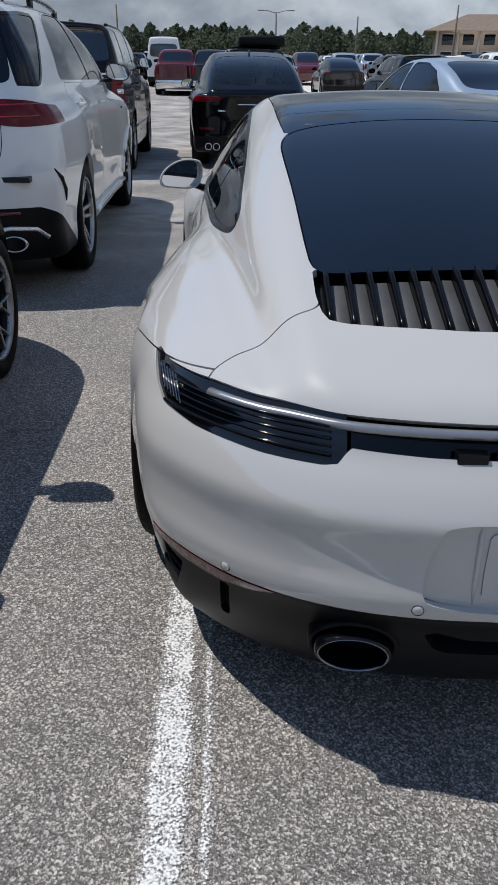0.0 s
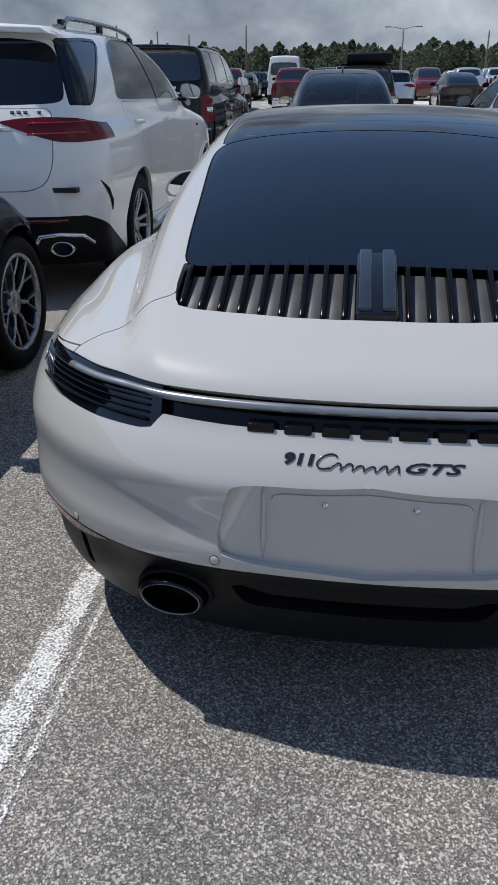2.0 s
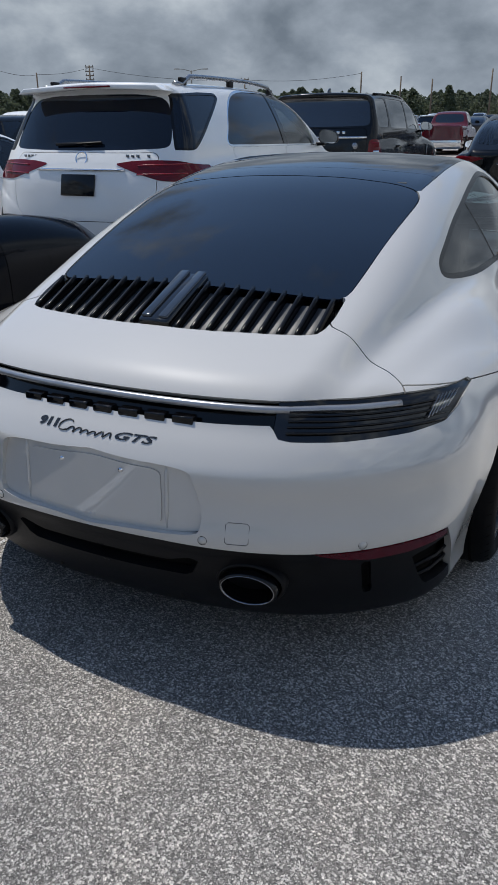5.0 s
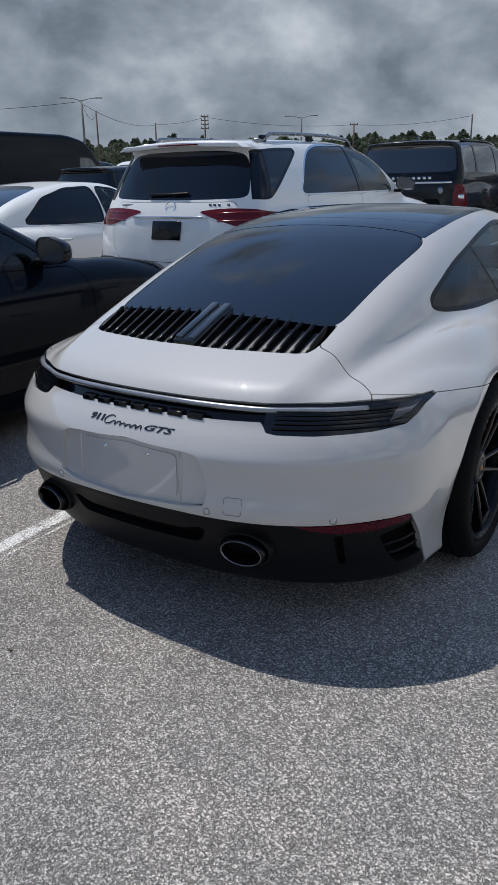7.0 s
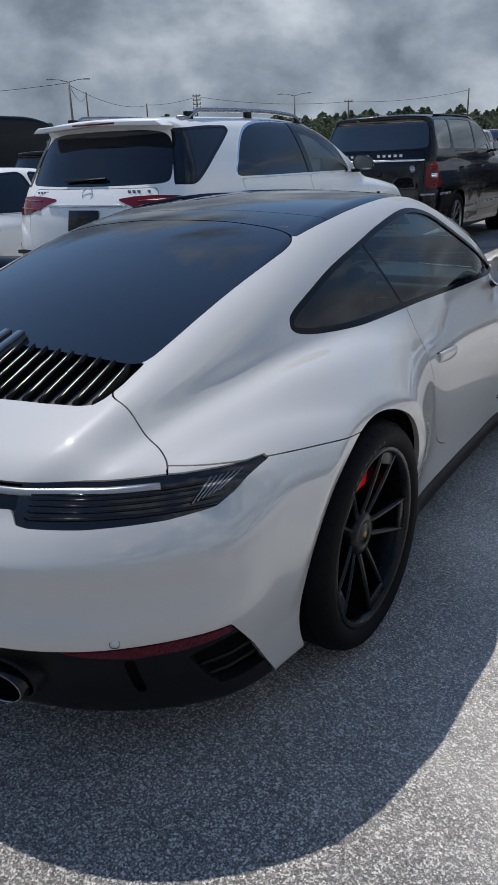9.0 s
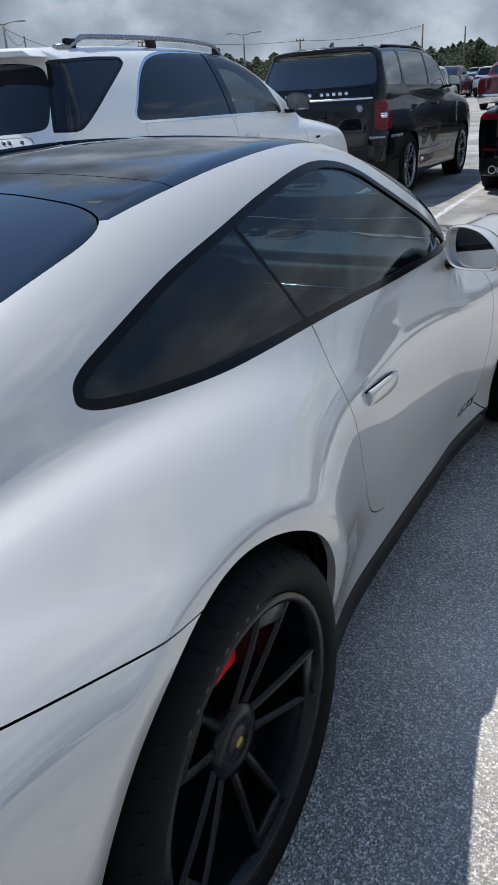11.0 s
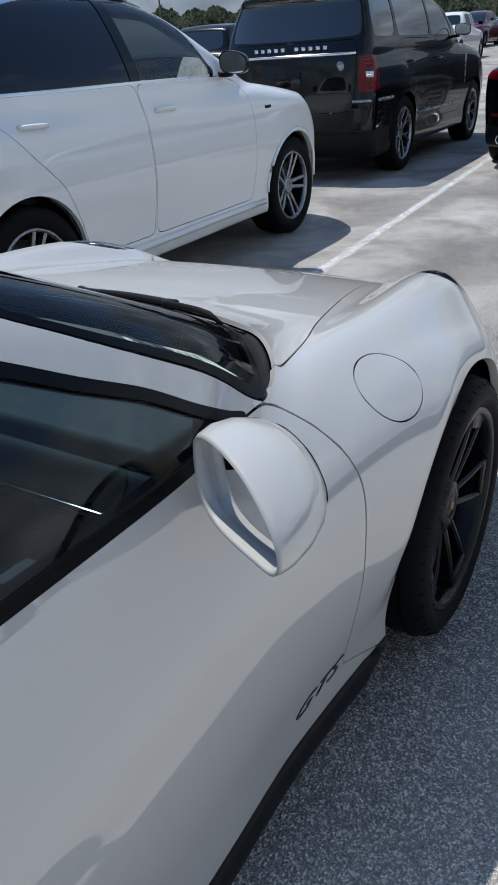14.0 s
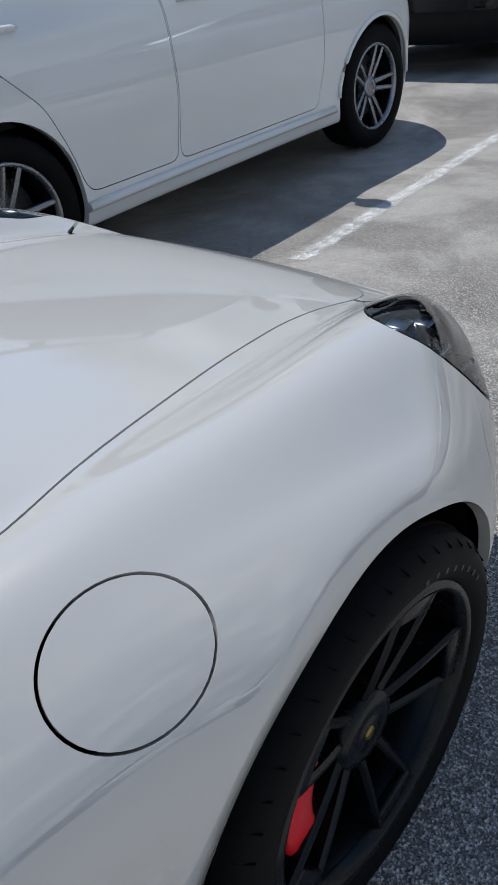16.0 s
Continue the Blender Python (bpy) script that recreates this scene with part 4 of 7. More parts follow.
PICKUP = dict(
    BOXY, category="pickup truck", span=(-1.35, 4.55, 1.06, 2.05), wheelbase=3.6, tyre=(0.41, 0.28, 0.25), arch=0.46, soft=0.03,
    roof=[(-1.3, 1.30), (0.55, 1.31), (0.70, 1.42), (0.95, 1.85), (1.2, 1.93), (1.8, 1.95), (2.4, 1.90), (2.7, 1.78), (3.1, 1.45), (3.4, 1.2), (4.5, 0.7)],
    hood=[(-1.3, 1.28), (2.5, 1.24), (3.3, 1.24), (3.9, 1.18), (4.2, 1.08), (4.4, 0.9)], crest=[(-1.3, 1.30), (2.5, 1.26), (3.4, 1.24), (4.0, 1.15), (4.4, 0.9)],
    tail=[(0.2, -1.05), (0.5, -1.18), (0.7, -1.16), (1.3, -1.15), (2.0, -1.15)], tail_plan=(0.02, 0.08), nose=[(0.3, 4.3), (0.7, 4.42), (1.0, 4.38), (1.2, 4.2), (2, 4.0)],
    windows=[([(1.0, 1.36), (1.5, 1.35), (1.8, 1.35), (1.82, 1.6), (1.8, 1.82), (1.3, 1.82), (1.05, 1.78)], False), ([(1.9, 1.35), (2.4, 1.34), (2.85, 1.34), (2.7, 1.55), (2.5, 1.75), (2.2, 1.82), (1.92, 1.82)], False)],
    rear_glass=[(-0.4, 1.42), (0.0, 1.41), (0.5, 1.42), (0.70, 1.45), (0.66, 1.70), (0.6, 1.79), (0.3, 1.80), (-0.4, 1.80)], rear_glass_y=1.2,
    front_glass=[(-0.4, 1.32), (0.0, 1.31), (0.5, 1.32), (0.74, 1.35), (0.68, 1.6), (0.6, 1.82), (0.0, 1.86), (-0.4, 1.85)], front_glass_y=2.3,
    lamps=[("tail_lamp", [(0.82, 1.24), (0.92, 1.25), (1.02, 1.24), (1.02, 0.86), (0.9, 0.85), (0.82, 0.86)], (1, -1, -0.9), M_REDLENS)],
    doors=[], panels=[("tailgate", [(0.0, 0.72), (-0.4, 0.72), (-0.4, 1.27), (0.0, 1.27), (0.5, 1.27), (0.79, 1.26), (0.79, 0.75), (0.5, 0.72)], (1, -1, -0.9))],
    skirt=lambda y: np.where(y < -0.95, 0.62, 0.2), skirt_mat=M_CHROME, mirror=(2.75, 1.45, 0.95),
)

VAN = dict(
    BOXY, category="van", span=(-1.3, 4.9, 1.1, 2.75), wheelbase=3.6, soft=0.06,
    roof=[(-1.3, 2.50), (0.5, 2.58), (2.0, 2.58), (2.9, 2.45), (3.3, 2.1), (3.9, 1.5), (4.3, 1.2), (4.9, 0.9)],
    belt_width=[(-1.3, 0.96), (2.5, 0.97), (3.6, 0.9), (4.5, 0.8)], lean=(0.09, 0.05, 1.3),
    tail=[(0.2, -1.1), (0.5, -1.18), (1.2, -1.16), (2.0, -1.10), (2.4, -1.02), (2.7, -0.9)], tail_plan=(0.02, 0.06), nose=[(0.3, 4.6), (0.8, 4.7), (1.2, 4.55), (2.0, 4.4)],
    hood=[(-1.3, 1.3), (3.5, 1.3), (4.2, 1.2), (4.7, 0.95)], crest=[(-1.3, 1.3), (3.5, 1.3), (4.2, 1.2), (4.7, 0.95)],
    windows=[([(2.5, 1.45), (3.0, 1.42), (3.45, 1.42), (3.3, 1.75), (3.05, 2.0), (2.6, 2.02)], False)],
    rear_glass=[(-0.4, 1.52), (0.0, 1.50), (0.5, 1.52), (0.78, 1.55), (0.76, 1.95), (0.70, 2.15), (0.3, 2.18), (-0.4, 2.18)], rear_glass_y=-0.7,
    front_glass=[(-0.4, 1.40), (0.0, 1.38), (0.5, 1.40), (0.8, 1.45), (0.74, 1.9), (0.68, 2.2), (0.3, 2.28), (-0.4, 2.28)], front_glass_y=2.5,
    lamps=[("tail_lamp", [(0.90, 1.24), (0.96, 1.25), (1.02, 1.24), (1.02, 0.86), (0.95, 0.85), (0.90, 0.86)], (1, -1, -0.9), M_REDLENS)], doors=[], panels=[], mirror=(3.5, 1.55, 0.98),
)

HERO = dict(
    span=(-1.12, 3.58, 1.0, 1.36), floor=0.13,
    roof=[(-1.1, 0.64), (-0.98, 0.74), (-0.9, 0.79), (-0.75, 0.858), (-0.6, 0.912), (-0.4, 0.985), (-0.2, 1.055), (0.0, 1.118), (0.25, 1.190), (0.43, 1.230), (0.7, 1.268), (1.0, 1.287), (1.2, 1.270), (1.4, 1.220), (1.6, 1.142),
          (1.8, 1.050), (2.0, 0.956), (2.12, 0.898), (2.3, 0.80), (2.6, 0.62)],
    belt_width=[(-1.0, 0.47), (-0.7, 0.53), (-0.4, 0.585), (0.0, 0.665), (0.3, 0.700), (0.6, 0.725), (1.0, 0.750), (1.5, 0.748), (1.75, 0.708), (1.87, 0.662), (1.97, 0.620), (2.15, 0.55)],
    lean=(0.50, 0.42, 0.92),
    hood=[(-1.1, 0.70), (-0.9, 0.76), (-0.7, 0.80), (-0.3, 0.85), (1.0, 0.84), (1.9, 0.865), (2.15, 0.875), (2.4, 0.850), (2.7, 0.802), (3.0, 0.742), (3.2, 0.68), (3.35, 0.60), (3.5, 0.48)],
    crest=[(-1.1, 0.68), (-0.9, 0.745), (-0.66, 0.80), (-0.4, 0.838), (0.0, 0.885), (0.5, 0.885), (1.0, 0.882), (1.5, 0.880), (1.75, 0.875), (1.95, 0.866), (2.2, 0.858), (2.45, 0.855), (2.65, 0.848), (2.82, 0.832), (3.0, 0.787), (3.15, 0.72), (3.3, 0.62), (3.5, 0.45)],
    crest_x=[(-1.0, 0.55), (-0.66, 0.60), (-0.4, 0.65), (0.0, 0.73), (0.5, 0.75), (1.0, 0.745), (1.5, 0.72), (1.9, 0.68), (2.2, 0.68), (2.5, 0.685), (2.8, 0.665), (3.0, 0.63), (3.3, 0.56)],
    crest_fall=[(-1.0, 4.5), (-0.4, 4.8), (0.0, 3.8), (1.0, 3.4), (1.8, 4.2), (2.2, 4.8), (2.6, 4.2), (3.2, 3.5)],
    width=[(-1.1, 0.88), (-0.6, 0.872), (-0.3, 0.905), (0.0, 0.935), (0.22, 0.930), (0.45, 0.890), (0.7, 0.848), (0.95, 0.834), (1.2, 0.830), (1.6, 0.838), (1.9, 0.860), (2.2, 0.896), (2.45, 0.915), (2.7, 0.910), (3.0, 0.885), (3.5, 0.80)],
    tuck=[(0.1, 0.06), (0.2, 0.05), (0.3, 0.035), (0.42, 0.012), (0.55, 0.0), (0.66, 0.004), (0.75, 0.025), (0.85, 0.07), (0.95, 0.13), (1.2, 0.3)],
    tail_soft=0.011, tail=[(0.1, -0.86), (0.2, -0.945), (0.30, -0.995), (0.38, -1.022), (0.43, -1.044), (0.455, -1.045), (0.50, -1.033), (0.55, -1.028), (0.59, -1.033), (0.612, -1.032), (0.64, -1.016), (0.675, -0.989), (0.715, -0.952), (0.75, -0.94), (0.79, -0.935), (0.83, -0.925), (0.9, -0.92), (1.3, -0.9)],
    tail_plan=(0.18, 0.50), nose=[(0.1, 3.40), (0.25, 3.47), (0.4, 3.50), (0.52, 3.48), (0.62, 3.42), (0.72, 3.33), (0.82, 3.24), (0.95, 3.2)], nose_plan=(0.30, 0.72),
    crown=0.095, hood_crown=0.05, round=(0.075, 0.15, 0.06, 0.07), lips=((0.0, 0.350, 0.382, 0.040, 0.016, 0.10), (2.45, 0.338, 0.382, 0.044, 0.020, 0.10)),
)

# ---------------------------------------------------------------- the grey coupe
coupe = thing("sports_coupe", "chalk grey sports coupe with black glass roof and black wheels", "car")
skin = half_skin(HERO, 0.013)
GAP = 0.0042
hero_field = car_field(HERO)


def top_z(x, y):
    return bisect(lambda z: hero_field(np.array(x), np.array(y), np.array(z)), 1.45, 0.45)


def side_x(y, z):
    return bisect(lambda x: hero_field(np.array(x), np.array(y), np.array(z)), 1.1, 0.3)


def tail_y(x, z):
    return bisect(lambda y: hero_field(np.array(x), np.array(y), np.array(z)), -1.3, 0.0)


# wheel openings
for cy, cz, r in ((0.0, 0.350, 0.382), (2.45, 0.338, 0.382)):
    _, skin = split(skin, disc_distance(skin, cy, cz, r, 0.4))

# side glass with its black frame
WINDOW = curve_loop([(-0.017, 0.962), (0.012, 0.991), (0.113, 1.027), (0.30, 1.083), (0.53, 1.133), (0.72, 1.172), (0.93, 1.204), (1.08, 1.206), (1.22, 1.178), (1.36, 1.105), (1.45, 1.055), (1.54, 1.008), (1.62, 0.955), (1.69, 0.914), (1.738, 0.889), (1.66, 0.887),
                     (1.55, 0.888), (1.40, 0.892), (1.12, 0.899), (0.86, 0.906), (0.65, 0.906), (0.48, 0.905), (0.30, 0.906), (0.156, 0.914), (0.048, 0.926), (-0.008, 0.941)], 5)
frame_piece, skin = split(skin, over(skin, WINDOW, "yz", (0, 1, 0.38)))
glass_piece, frame_piece = split(frame_piece, over(frame_piece, WINDOW, "yz", (0, 1, 0.38)) + 0.017)
across = glass_piece[0][:, 1] - 0.635 + 0.33 * (glass_piece[0][:, 2] - 0.90)
quarter, door_glass, seal = clip(glass_piece, -across - 0.005), clip(glass_piece, across - 0.005), clip(glass_piece, across + 0.005)
seal = clip(seal, 0.005 - (seal[0][:, 1] - 0.635 + 0.33 * (seal[0][:, 2] - 0.90)))
for q in (lambda m: m, flipped):
    part("window_frame", edged(q(frame_piece), 0.015), M_SEAL, coupe, "black rubber window surround")
    part("pillar_seal", edged(pushed(q(seal), -0.004), 0.008), M_SEAL, coupe)
    part("quarter_window", edged(pushed(q(quarter), -0.005), 0.005), M_GLASS, coupe)
    part("door_window", edged(pushed(q(door_glass), -0.005), 0.005), M_DOORGLASS, coupe, "lightly tinted door window")

# rear window, engine grille, roof panels and windscreen
REAR_GLASS = rounded([(-0.2, -0.49), (0.2, -0.485), (0.474, -0.475), (0.484, -0.35), (0.495, -0.1), (0.507, 0.10), (0.510, 0.21), (0.486, 0.285), (0.40, 0.330), (0.2, 0.358), (-0.2, 0.36)], 0.05)
a, skin = split(skin, over(skin, REAR_GLASS, "xy", (2, 1, 0.7)), GAP)
part("rear_window", edged(mirrored(pushed(a, -0.003)), 0.01), M_DARKGLASS, coupe, "dark tinted rear window")
GRILLE = polygon([(-0.2, -0.699), (0.09, -0.699), (0.19, -0.692), (0.34, -0.668), (0.42, -0.650), (0.455, -0.634), (0.468, -0.605), (0.476, -0.55), (0.476, -0.46), (0.2, -0.46), (-0.2, -0.46)])
a, skin = split(skin, over(skin, GRILLE, "xy", (2, 1, 0.7)))
grille = part("engine_grille", edged(mirrored(pushed(a, -0.034)), 0.002), M_PLASTIC, coupe, "black louvred engine grille")
ROOF_BACK = polygon([(-0.2, 0.33), (0.2, 0.328), (0.38, 0.305), (0.45, 0.28), (0.476, 0.275), (0.493, 0.290), (0.499, 0.38), (0.503, 0.492), (-0.2, 0.492)])
a, skin = split(skin, over(skin, ROOF_BACK, "xy", (2, 1, 0.7)), 0.003)
part("roof_rear_panel", edged(mirrored(pushed(a, -0.002)), 0.01), M_DARKGLASS, coupe)
ROOF = polygon([(-0.2, 0.480), (0.503, 0.480), (0.505, 0.75), (0.508, 1.0), (0.508, 1.18), (0.498, 1.290), (0.42, 1.325), (0.25, 1.365), (0.1, 1.382), (-0.2, 1.385)])
a, skin = split(skin, over(skin, ROOF, "xy", (2, 1, 0.7)), 0.003)
part("roof_panel", edged(mirrored(pushed(a, -0.002)), 0.01), M_DARKGLASS, coupe, "black glass roof panel")
SCREEN = curve_loop([(-0.2, 1.37), (0.25, 1.355), (0.505, 1.295), (0.590, 1.36), (0.642, 1.47), (0.675, 1.58), (0.695, 1.70), (0.708, 1.79), (0.706, 1.83), (0.682, 1.868), (0.55, 1.955), (0.35, 2.03), (0.15, 2.07), (-0.2, 2.08)], 6)
a, skin = split(skin, over(skin, SCREEN, "xy", (2, 1, 0.84)), GAP)
border = over(a, SCREEN, "xy", (2, 1, 0.84)) + 0.012 + 0.010 * np.clip((a[0][:, 1] - 1.70) / 0.2, 0, 1)
clear, band = split(a, border)
part("windscreen", edged(mirrored(pushed(clear, -0.003)), 0.006), M_SCREEN, coupe, "clear windscreen")
part("screen_border", edged(mirrored(pushed(band, -0.003)), 0.010), M_SEAL, coupe, "black edge band of the windscreen")
COWL = rounded([(-0.2, 2.06), (0.15, 2.05), (0.35, 2.01), (0.55, 1.935), (0.66, 1.86), (0.70, 1.83), (0.692, 1.88), (0.672, 1.925), (0.635, 1.985), (0.575, 2.055), (0.45, 2.135), (0.287, 2.205), (0.113, 2.245), (-0.2, 2.26)], 0.05)
a, skin = split(skin, over(skin, COWL, "xy", (2, 1, 0.8)))
cowl = part("cowl", edged(mirrored(pushed(a, -0.014)), 0.008), M_PLASTIC, coupe, "black plastic wiper cowl")

# headlamps
LAMP_F = curve_loop([(0.615, 2.835), (0.66, 2.79), (0.715, 2.785), (0.762, 2.835), (0.775, 2.94), (0.745, 3.06), (0.67, 3.14), (0.59, 3.10), (0.56, 2.99), (0.58, 2.90)], 6)
a, skin = split(skin, over(skin, LAMP_F, "xy", (2, 1, 0.5)), GAP)
for q, sd in ((a, 1), (flipped(a), -1)):
    hl = part("headlamp", edged(q, 0.02), M_LAMPCLEAR, coupe, "clear oval headlamp")
    part("headlamp_bowl", pushed(q, -0.045), M_LAMPBLACK, hl)
    for dx, dy in ((-0.035, -0.05), (0.04, -0.05), (-0.035, 0.04), (0.04, 0.04)):
        cx, cy = sd * (0.672 + dx), 2.955 + dy
        part("led_unit", box((0.040, 0.050, 0.016), (cx, cy, top_z(abs(cx), cy) - 0.046), 0.007), M_DARKCHROME, hl)

# lamp band across the tail
BAND = polygon([(-0.3, 0.716), (0.30, 0.716), (0.437, 0.719), (0.449, 0.708), (0.462, 0.693), (0.49, 0.688), (0.60, 0.686), (0.735, 0.690), (0.80, 0.699), (0.818, 0.722), (0.832, 0.764), (0.76, 0.771), (0.70, 0.773), (0.5, 0.772), (0.2, 0.770), (-0.3, 0.769)])
a, skin = split(skin, over(skin, BAND, "xz", (1, -1, -0.46)))
lamp, bar = split(a, 0.445 - a[0][:, 0], 0.003)
light_bar = part("light_bar", edged(mirrored(pushed(bar, -0.034)), 0.002), M_GLOSSBLACK, coupe, "black full-width lamp panel")
for q, sd in ((lamp, 1), (flipped(lamp), -1)):
    tl = part("tail_lamp", edged(pushed(q, -0.007), 0.02), M_LAMPBLACK, coupe, "smoked black tail lamp")
    # ridges inside the lens
    for dz, rr in ((0.704, 0.0035), (0.716, 0.0022), (0.728, 0.0030), (0.739, 0.0020), (0.748, 0.0030)):
        pts = [(sd * x, tail_y(x, dz) + 0.002, dz) for x in np.linspace(0.475, 0.80, 14)]
        part("lens_ridge", tube(pts, rr, 6), M_GLOSSBLACK, tl)
    for k in range(6):
        x = 0.775 + 0.007 * k
        part("lens_rib", tube([(sd * (x - 0.012), tail_y(x - 0.012, 0.712) - 0.001, 0.712 + 0.004 * k), (sd * x, tail_y(x, 0.755) - 0.001, 0.757)], 0.0022, 5), M_DARKCHROME, tl)
# bright strip under the lid lip, and the raised blocks on the panel
strip = [(x, tail_y(abs(x), 0.750) + 0.012, 0.750) for x in np.linspace(-0.70, 0.70, 57)]
part("light_strip", tube(strip, 0.0115, 10, flat=0.85), M_STRIP, coupe, "dark satin light strip below the engine lid")
for k in range(7):
    x = -0.225 + 0.075 * k
    part("raised_block", box((0.056, 0.030, 0.022), (x, tail_y(abs(x), 0.716) + 0.010, 0.716), 0.003, turn=Matrix.Rotation(0.36 * x, 3, "Z")), M_GLOSSBLACK, light_bar)

# black lower tail with reflectors, side vents and exhausts
v = skin[0]
edge_y = np.interp(v[:, 2], [0.1, 0.205, 0.311, 0.43], [-0.42, -0.496, -0.571, -0.668])
diff, skin = split(skin, np.maximum(v[:, 2] - (0.4265 - 0.012 * np.clip((v[:, 0] - 0.2) / 0.45, 0, 1)), v[:, 1] - edge_y), 0.004)
REFLECT = polygon([(0.560, 0.420), (0.665, 0.420), (0.80, 0.420), (0.833, 0.420), (0.835, 0.392), (0.76, 0.377), (0.68, 0.378), (0.61, 0.396)])
refl, diff = split(diff, over(diff, REFLECT, "xz", (1, -1, -0.5)))
VENT = polygon([(0.768, 0.350), (0.835, 0.378), (0.87, 0.30), (0.87, 0.215), (0.79, 0.222)])
vent, diff = split(diff, over(diff, VENT, "xz", (1, -1, -0.45)))
SLOT = polygon([(0.664, 0.366), (0.684, 0.366), (0.682, 0.255), (0.662, 0.25)])
slot, diff = split(diff, over(diff, SLOT, "xz", (1, -1, -0.45)))
MOUTH = polygon([(-0.3, 0.352), (0.20, 0.352), (0.265, 0.372), (0.285, 0.36), (0.262, 0.318), (0.24, 0.305), (-0.3, 0.30)])
mouth, diff = split(diff, over(diff, MOUTH, "xz", (1, -1, -0.6)))
diffuser = part("diffuser", edged(mirrored(pushed(diff, -0.004)), 0.03), M_PLASTIC, coupe, "black plastic rear diffuser")
part("mouth", mirrored(pushed(mouth, -0.035)), M_SHELL, diffuser)
part("lower_blade", tube([(x, -0.895 + 0.16 * x * x, 0.200) for x in np.linspace(-0.34, 0.34, 15)], 0.030, 8, flat=0.55), M_PLASTIC, diffuser)
for x in (-0.2, -0.067, 0.067, 0.2):
    part("diffuser_fin", box((0.012, 0.12, 0.05), (x, -0.88, 0.225), 0.004), M_PLASTIC, diffuser)
for q, sd in ((lambda m: m, 1), (flipped, -1)):
    part("reflector", edged(pushed(q(refl), 0.001), 0.012), M_REFLECTOR, coupe, "dark red strip reflector")
    vn = part("vent_recess", pushed(q(vent), -0.045), M_SHELL, diffuser)
    part("slot_recess", pushed(q(slot), -0.02), M_SHELL, diffuser)
    for z in (0.262, 0.305):
        part("vent_slat", tube([(sd * side_x(y, z) - sd * 0.020, y, z + 0.02 * (y + 0.6)) for y in (-0.70, -0.62, -0.55, -0.50)], 0.006, 6), M_PLASTIC, diffuser)
    ex, ey, ez = sd * 0.420, -0.972, 0.316
    bmx = lathe([(0.060, 0.16), (0.064, 0.02), (0.066, 0.0), (0.071, -0.004), (0.076, 0.002), (0.077, 0.02), (0.077, 0.20)], 40, "y")
    bmesh.ops.scale(bmx, vec=(1.0, 1.0, 0.60), verts=bmx.verts)
    pipe = part("exhaust_tip", bmx, M_GLOSSBLACK, coupe, "oval gloss black exhaust tip", at=pose(ex, ey - 0.022, ez, 4, 0, sd * 8))
    bmx = lathe([(0.0, 0.10), (0.062, 0.10)], 32, "y")
    bmesh.ops.scale(bmx, vec=(1.0, 1.0, 0.60), verts=bmx.verts)
    part("pipe_inside", bmx, M_SHELL, pipe)
    bmx = lathe([(0.079, 0.03), (0.085, 0.020), (0.091, 0.03), (0.091, 0.08)], 40, "y")
    bmesh.ops.scale(bmx, vec=(1.0, 1.0, 0.64), verts=bmx.verts)
    part("exhaust_surround", bmx, M_PLASTIC, pipe)
    bmx = lathe([(0.0660, -0.002), (0.0672, -0.0045), (0.0690, -0.0050), (0.0700, -0.0035)], 40, "y")
    bmesh.ops.scale(bmx, vec=(1.0, 1.0, 0.60), verts=bmx.verts)
    part("tip_ring", bmx, M_DARKCHROME, pipe, "thin bright metal ring")

# number plate recess with its pad
PLATE = curve_loop([(-0.2, 0.627), (0.12, 0.627), (0.262, 0.619), (0.288, 0.590), (0.303, 0.530), (0.307, 0.487), (0.285, 0.457), (0.12, 0.446), (-0.2, 0.445)], 6)
plate, skin = split(skin, over(skin, PLATE, "xz", (1, -1, -0.7)))
PAD = curve_loop([(-0.1, 0.609), (0.12, 0.609), (0.188, 0.604), (0.197, 0.58), (0.199, 0.49), (0.188, 0.467), (0.1, 0.462), (-0.1, 0.462)], 5)
pad, recess = split(plate, over(plate, PAD, "xz", (1, -1, -0.7)))


def upright(m, y0):
    """A sheet laid into a nearly upright plane that follows the tail's curve from side to side."""
    v, n, t = m
    x = v[:, 0]
    flat = v.copy()
    flat[:, 1] = y0 + 0.07 * (v[:, 2] - 0.54) + 0.18 * x ** 2 + 0.50 * x ** 4
    nn = np.stack([0.36 * x + 2.0 * x ** 3, -np.ones(len(x)), np.full(len(x), 0.07)], 1)
    return flat, nn / np.linalg.norm(nn, axis=1, keepdims=True), t


# sills
sill, skin = split(skin, np.maximum(skin[0][:, 2] - 0.178, np.maximum(0.3 - skin[0][:, 1], skin[0][:, 1] - 2.2)))
part("side_skirt", edged(mirrored(sill), 0.02), M_PLASTIC, coupe, "black side skirt")
for sd in (1, -1):
    pts = [(sd * (side_x(y, 0.185) - 0.006), y, 0.140) for y in np.linspace(0.40, 2.08, 24)]
    part("skirt_blade", tube(pts, [0.006] + [0.016] * 22 + [0.006], 10, flat=2.8), M_PLASTIC, coupe, "black sill blade")

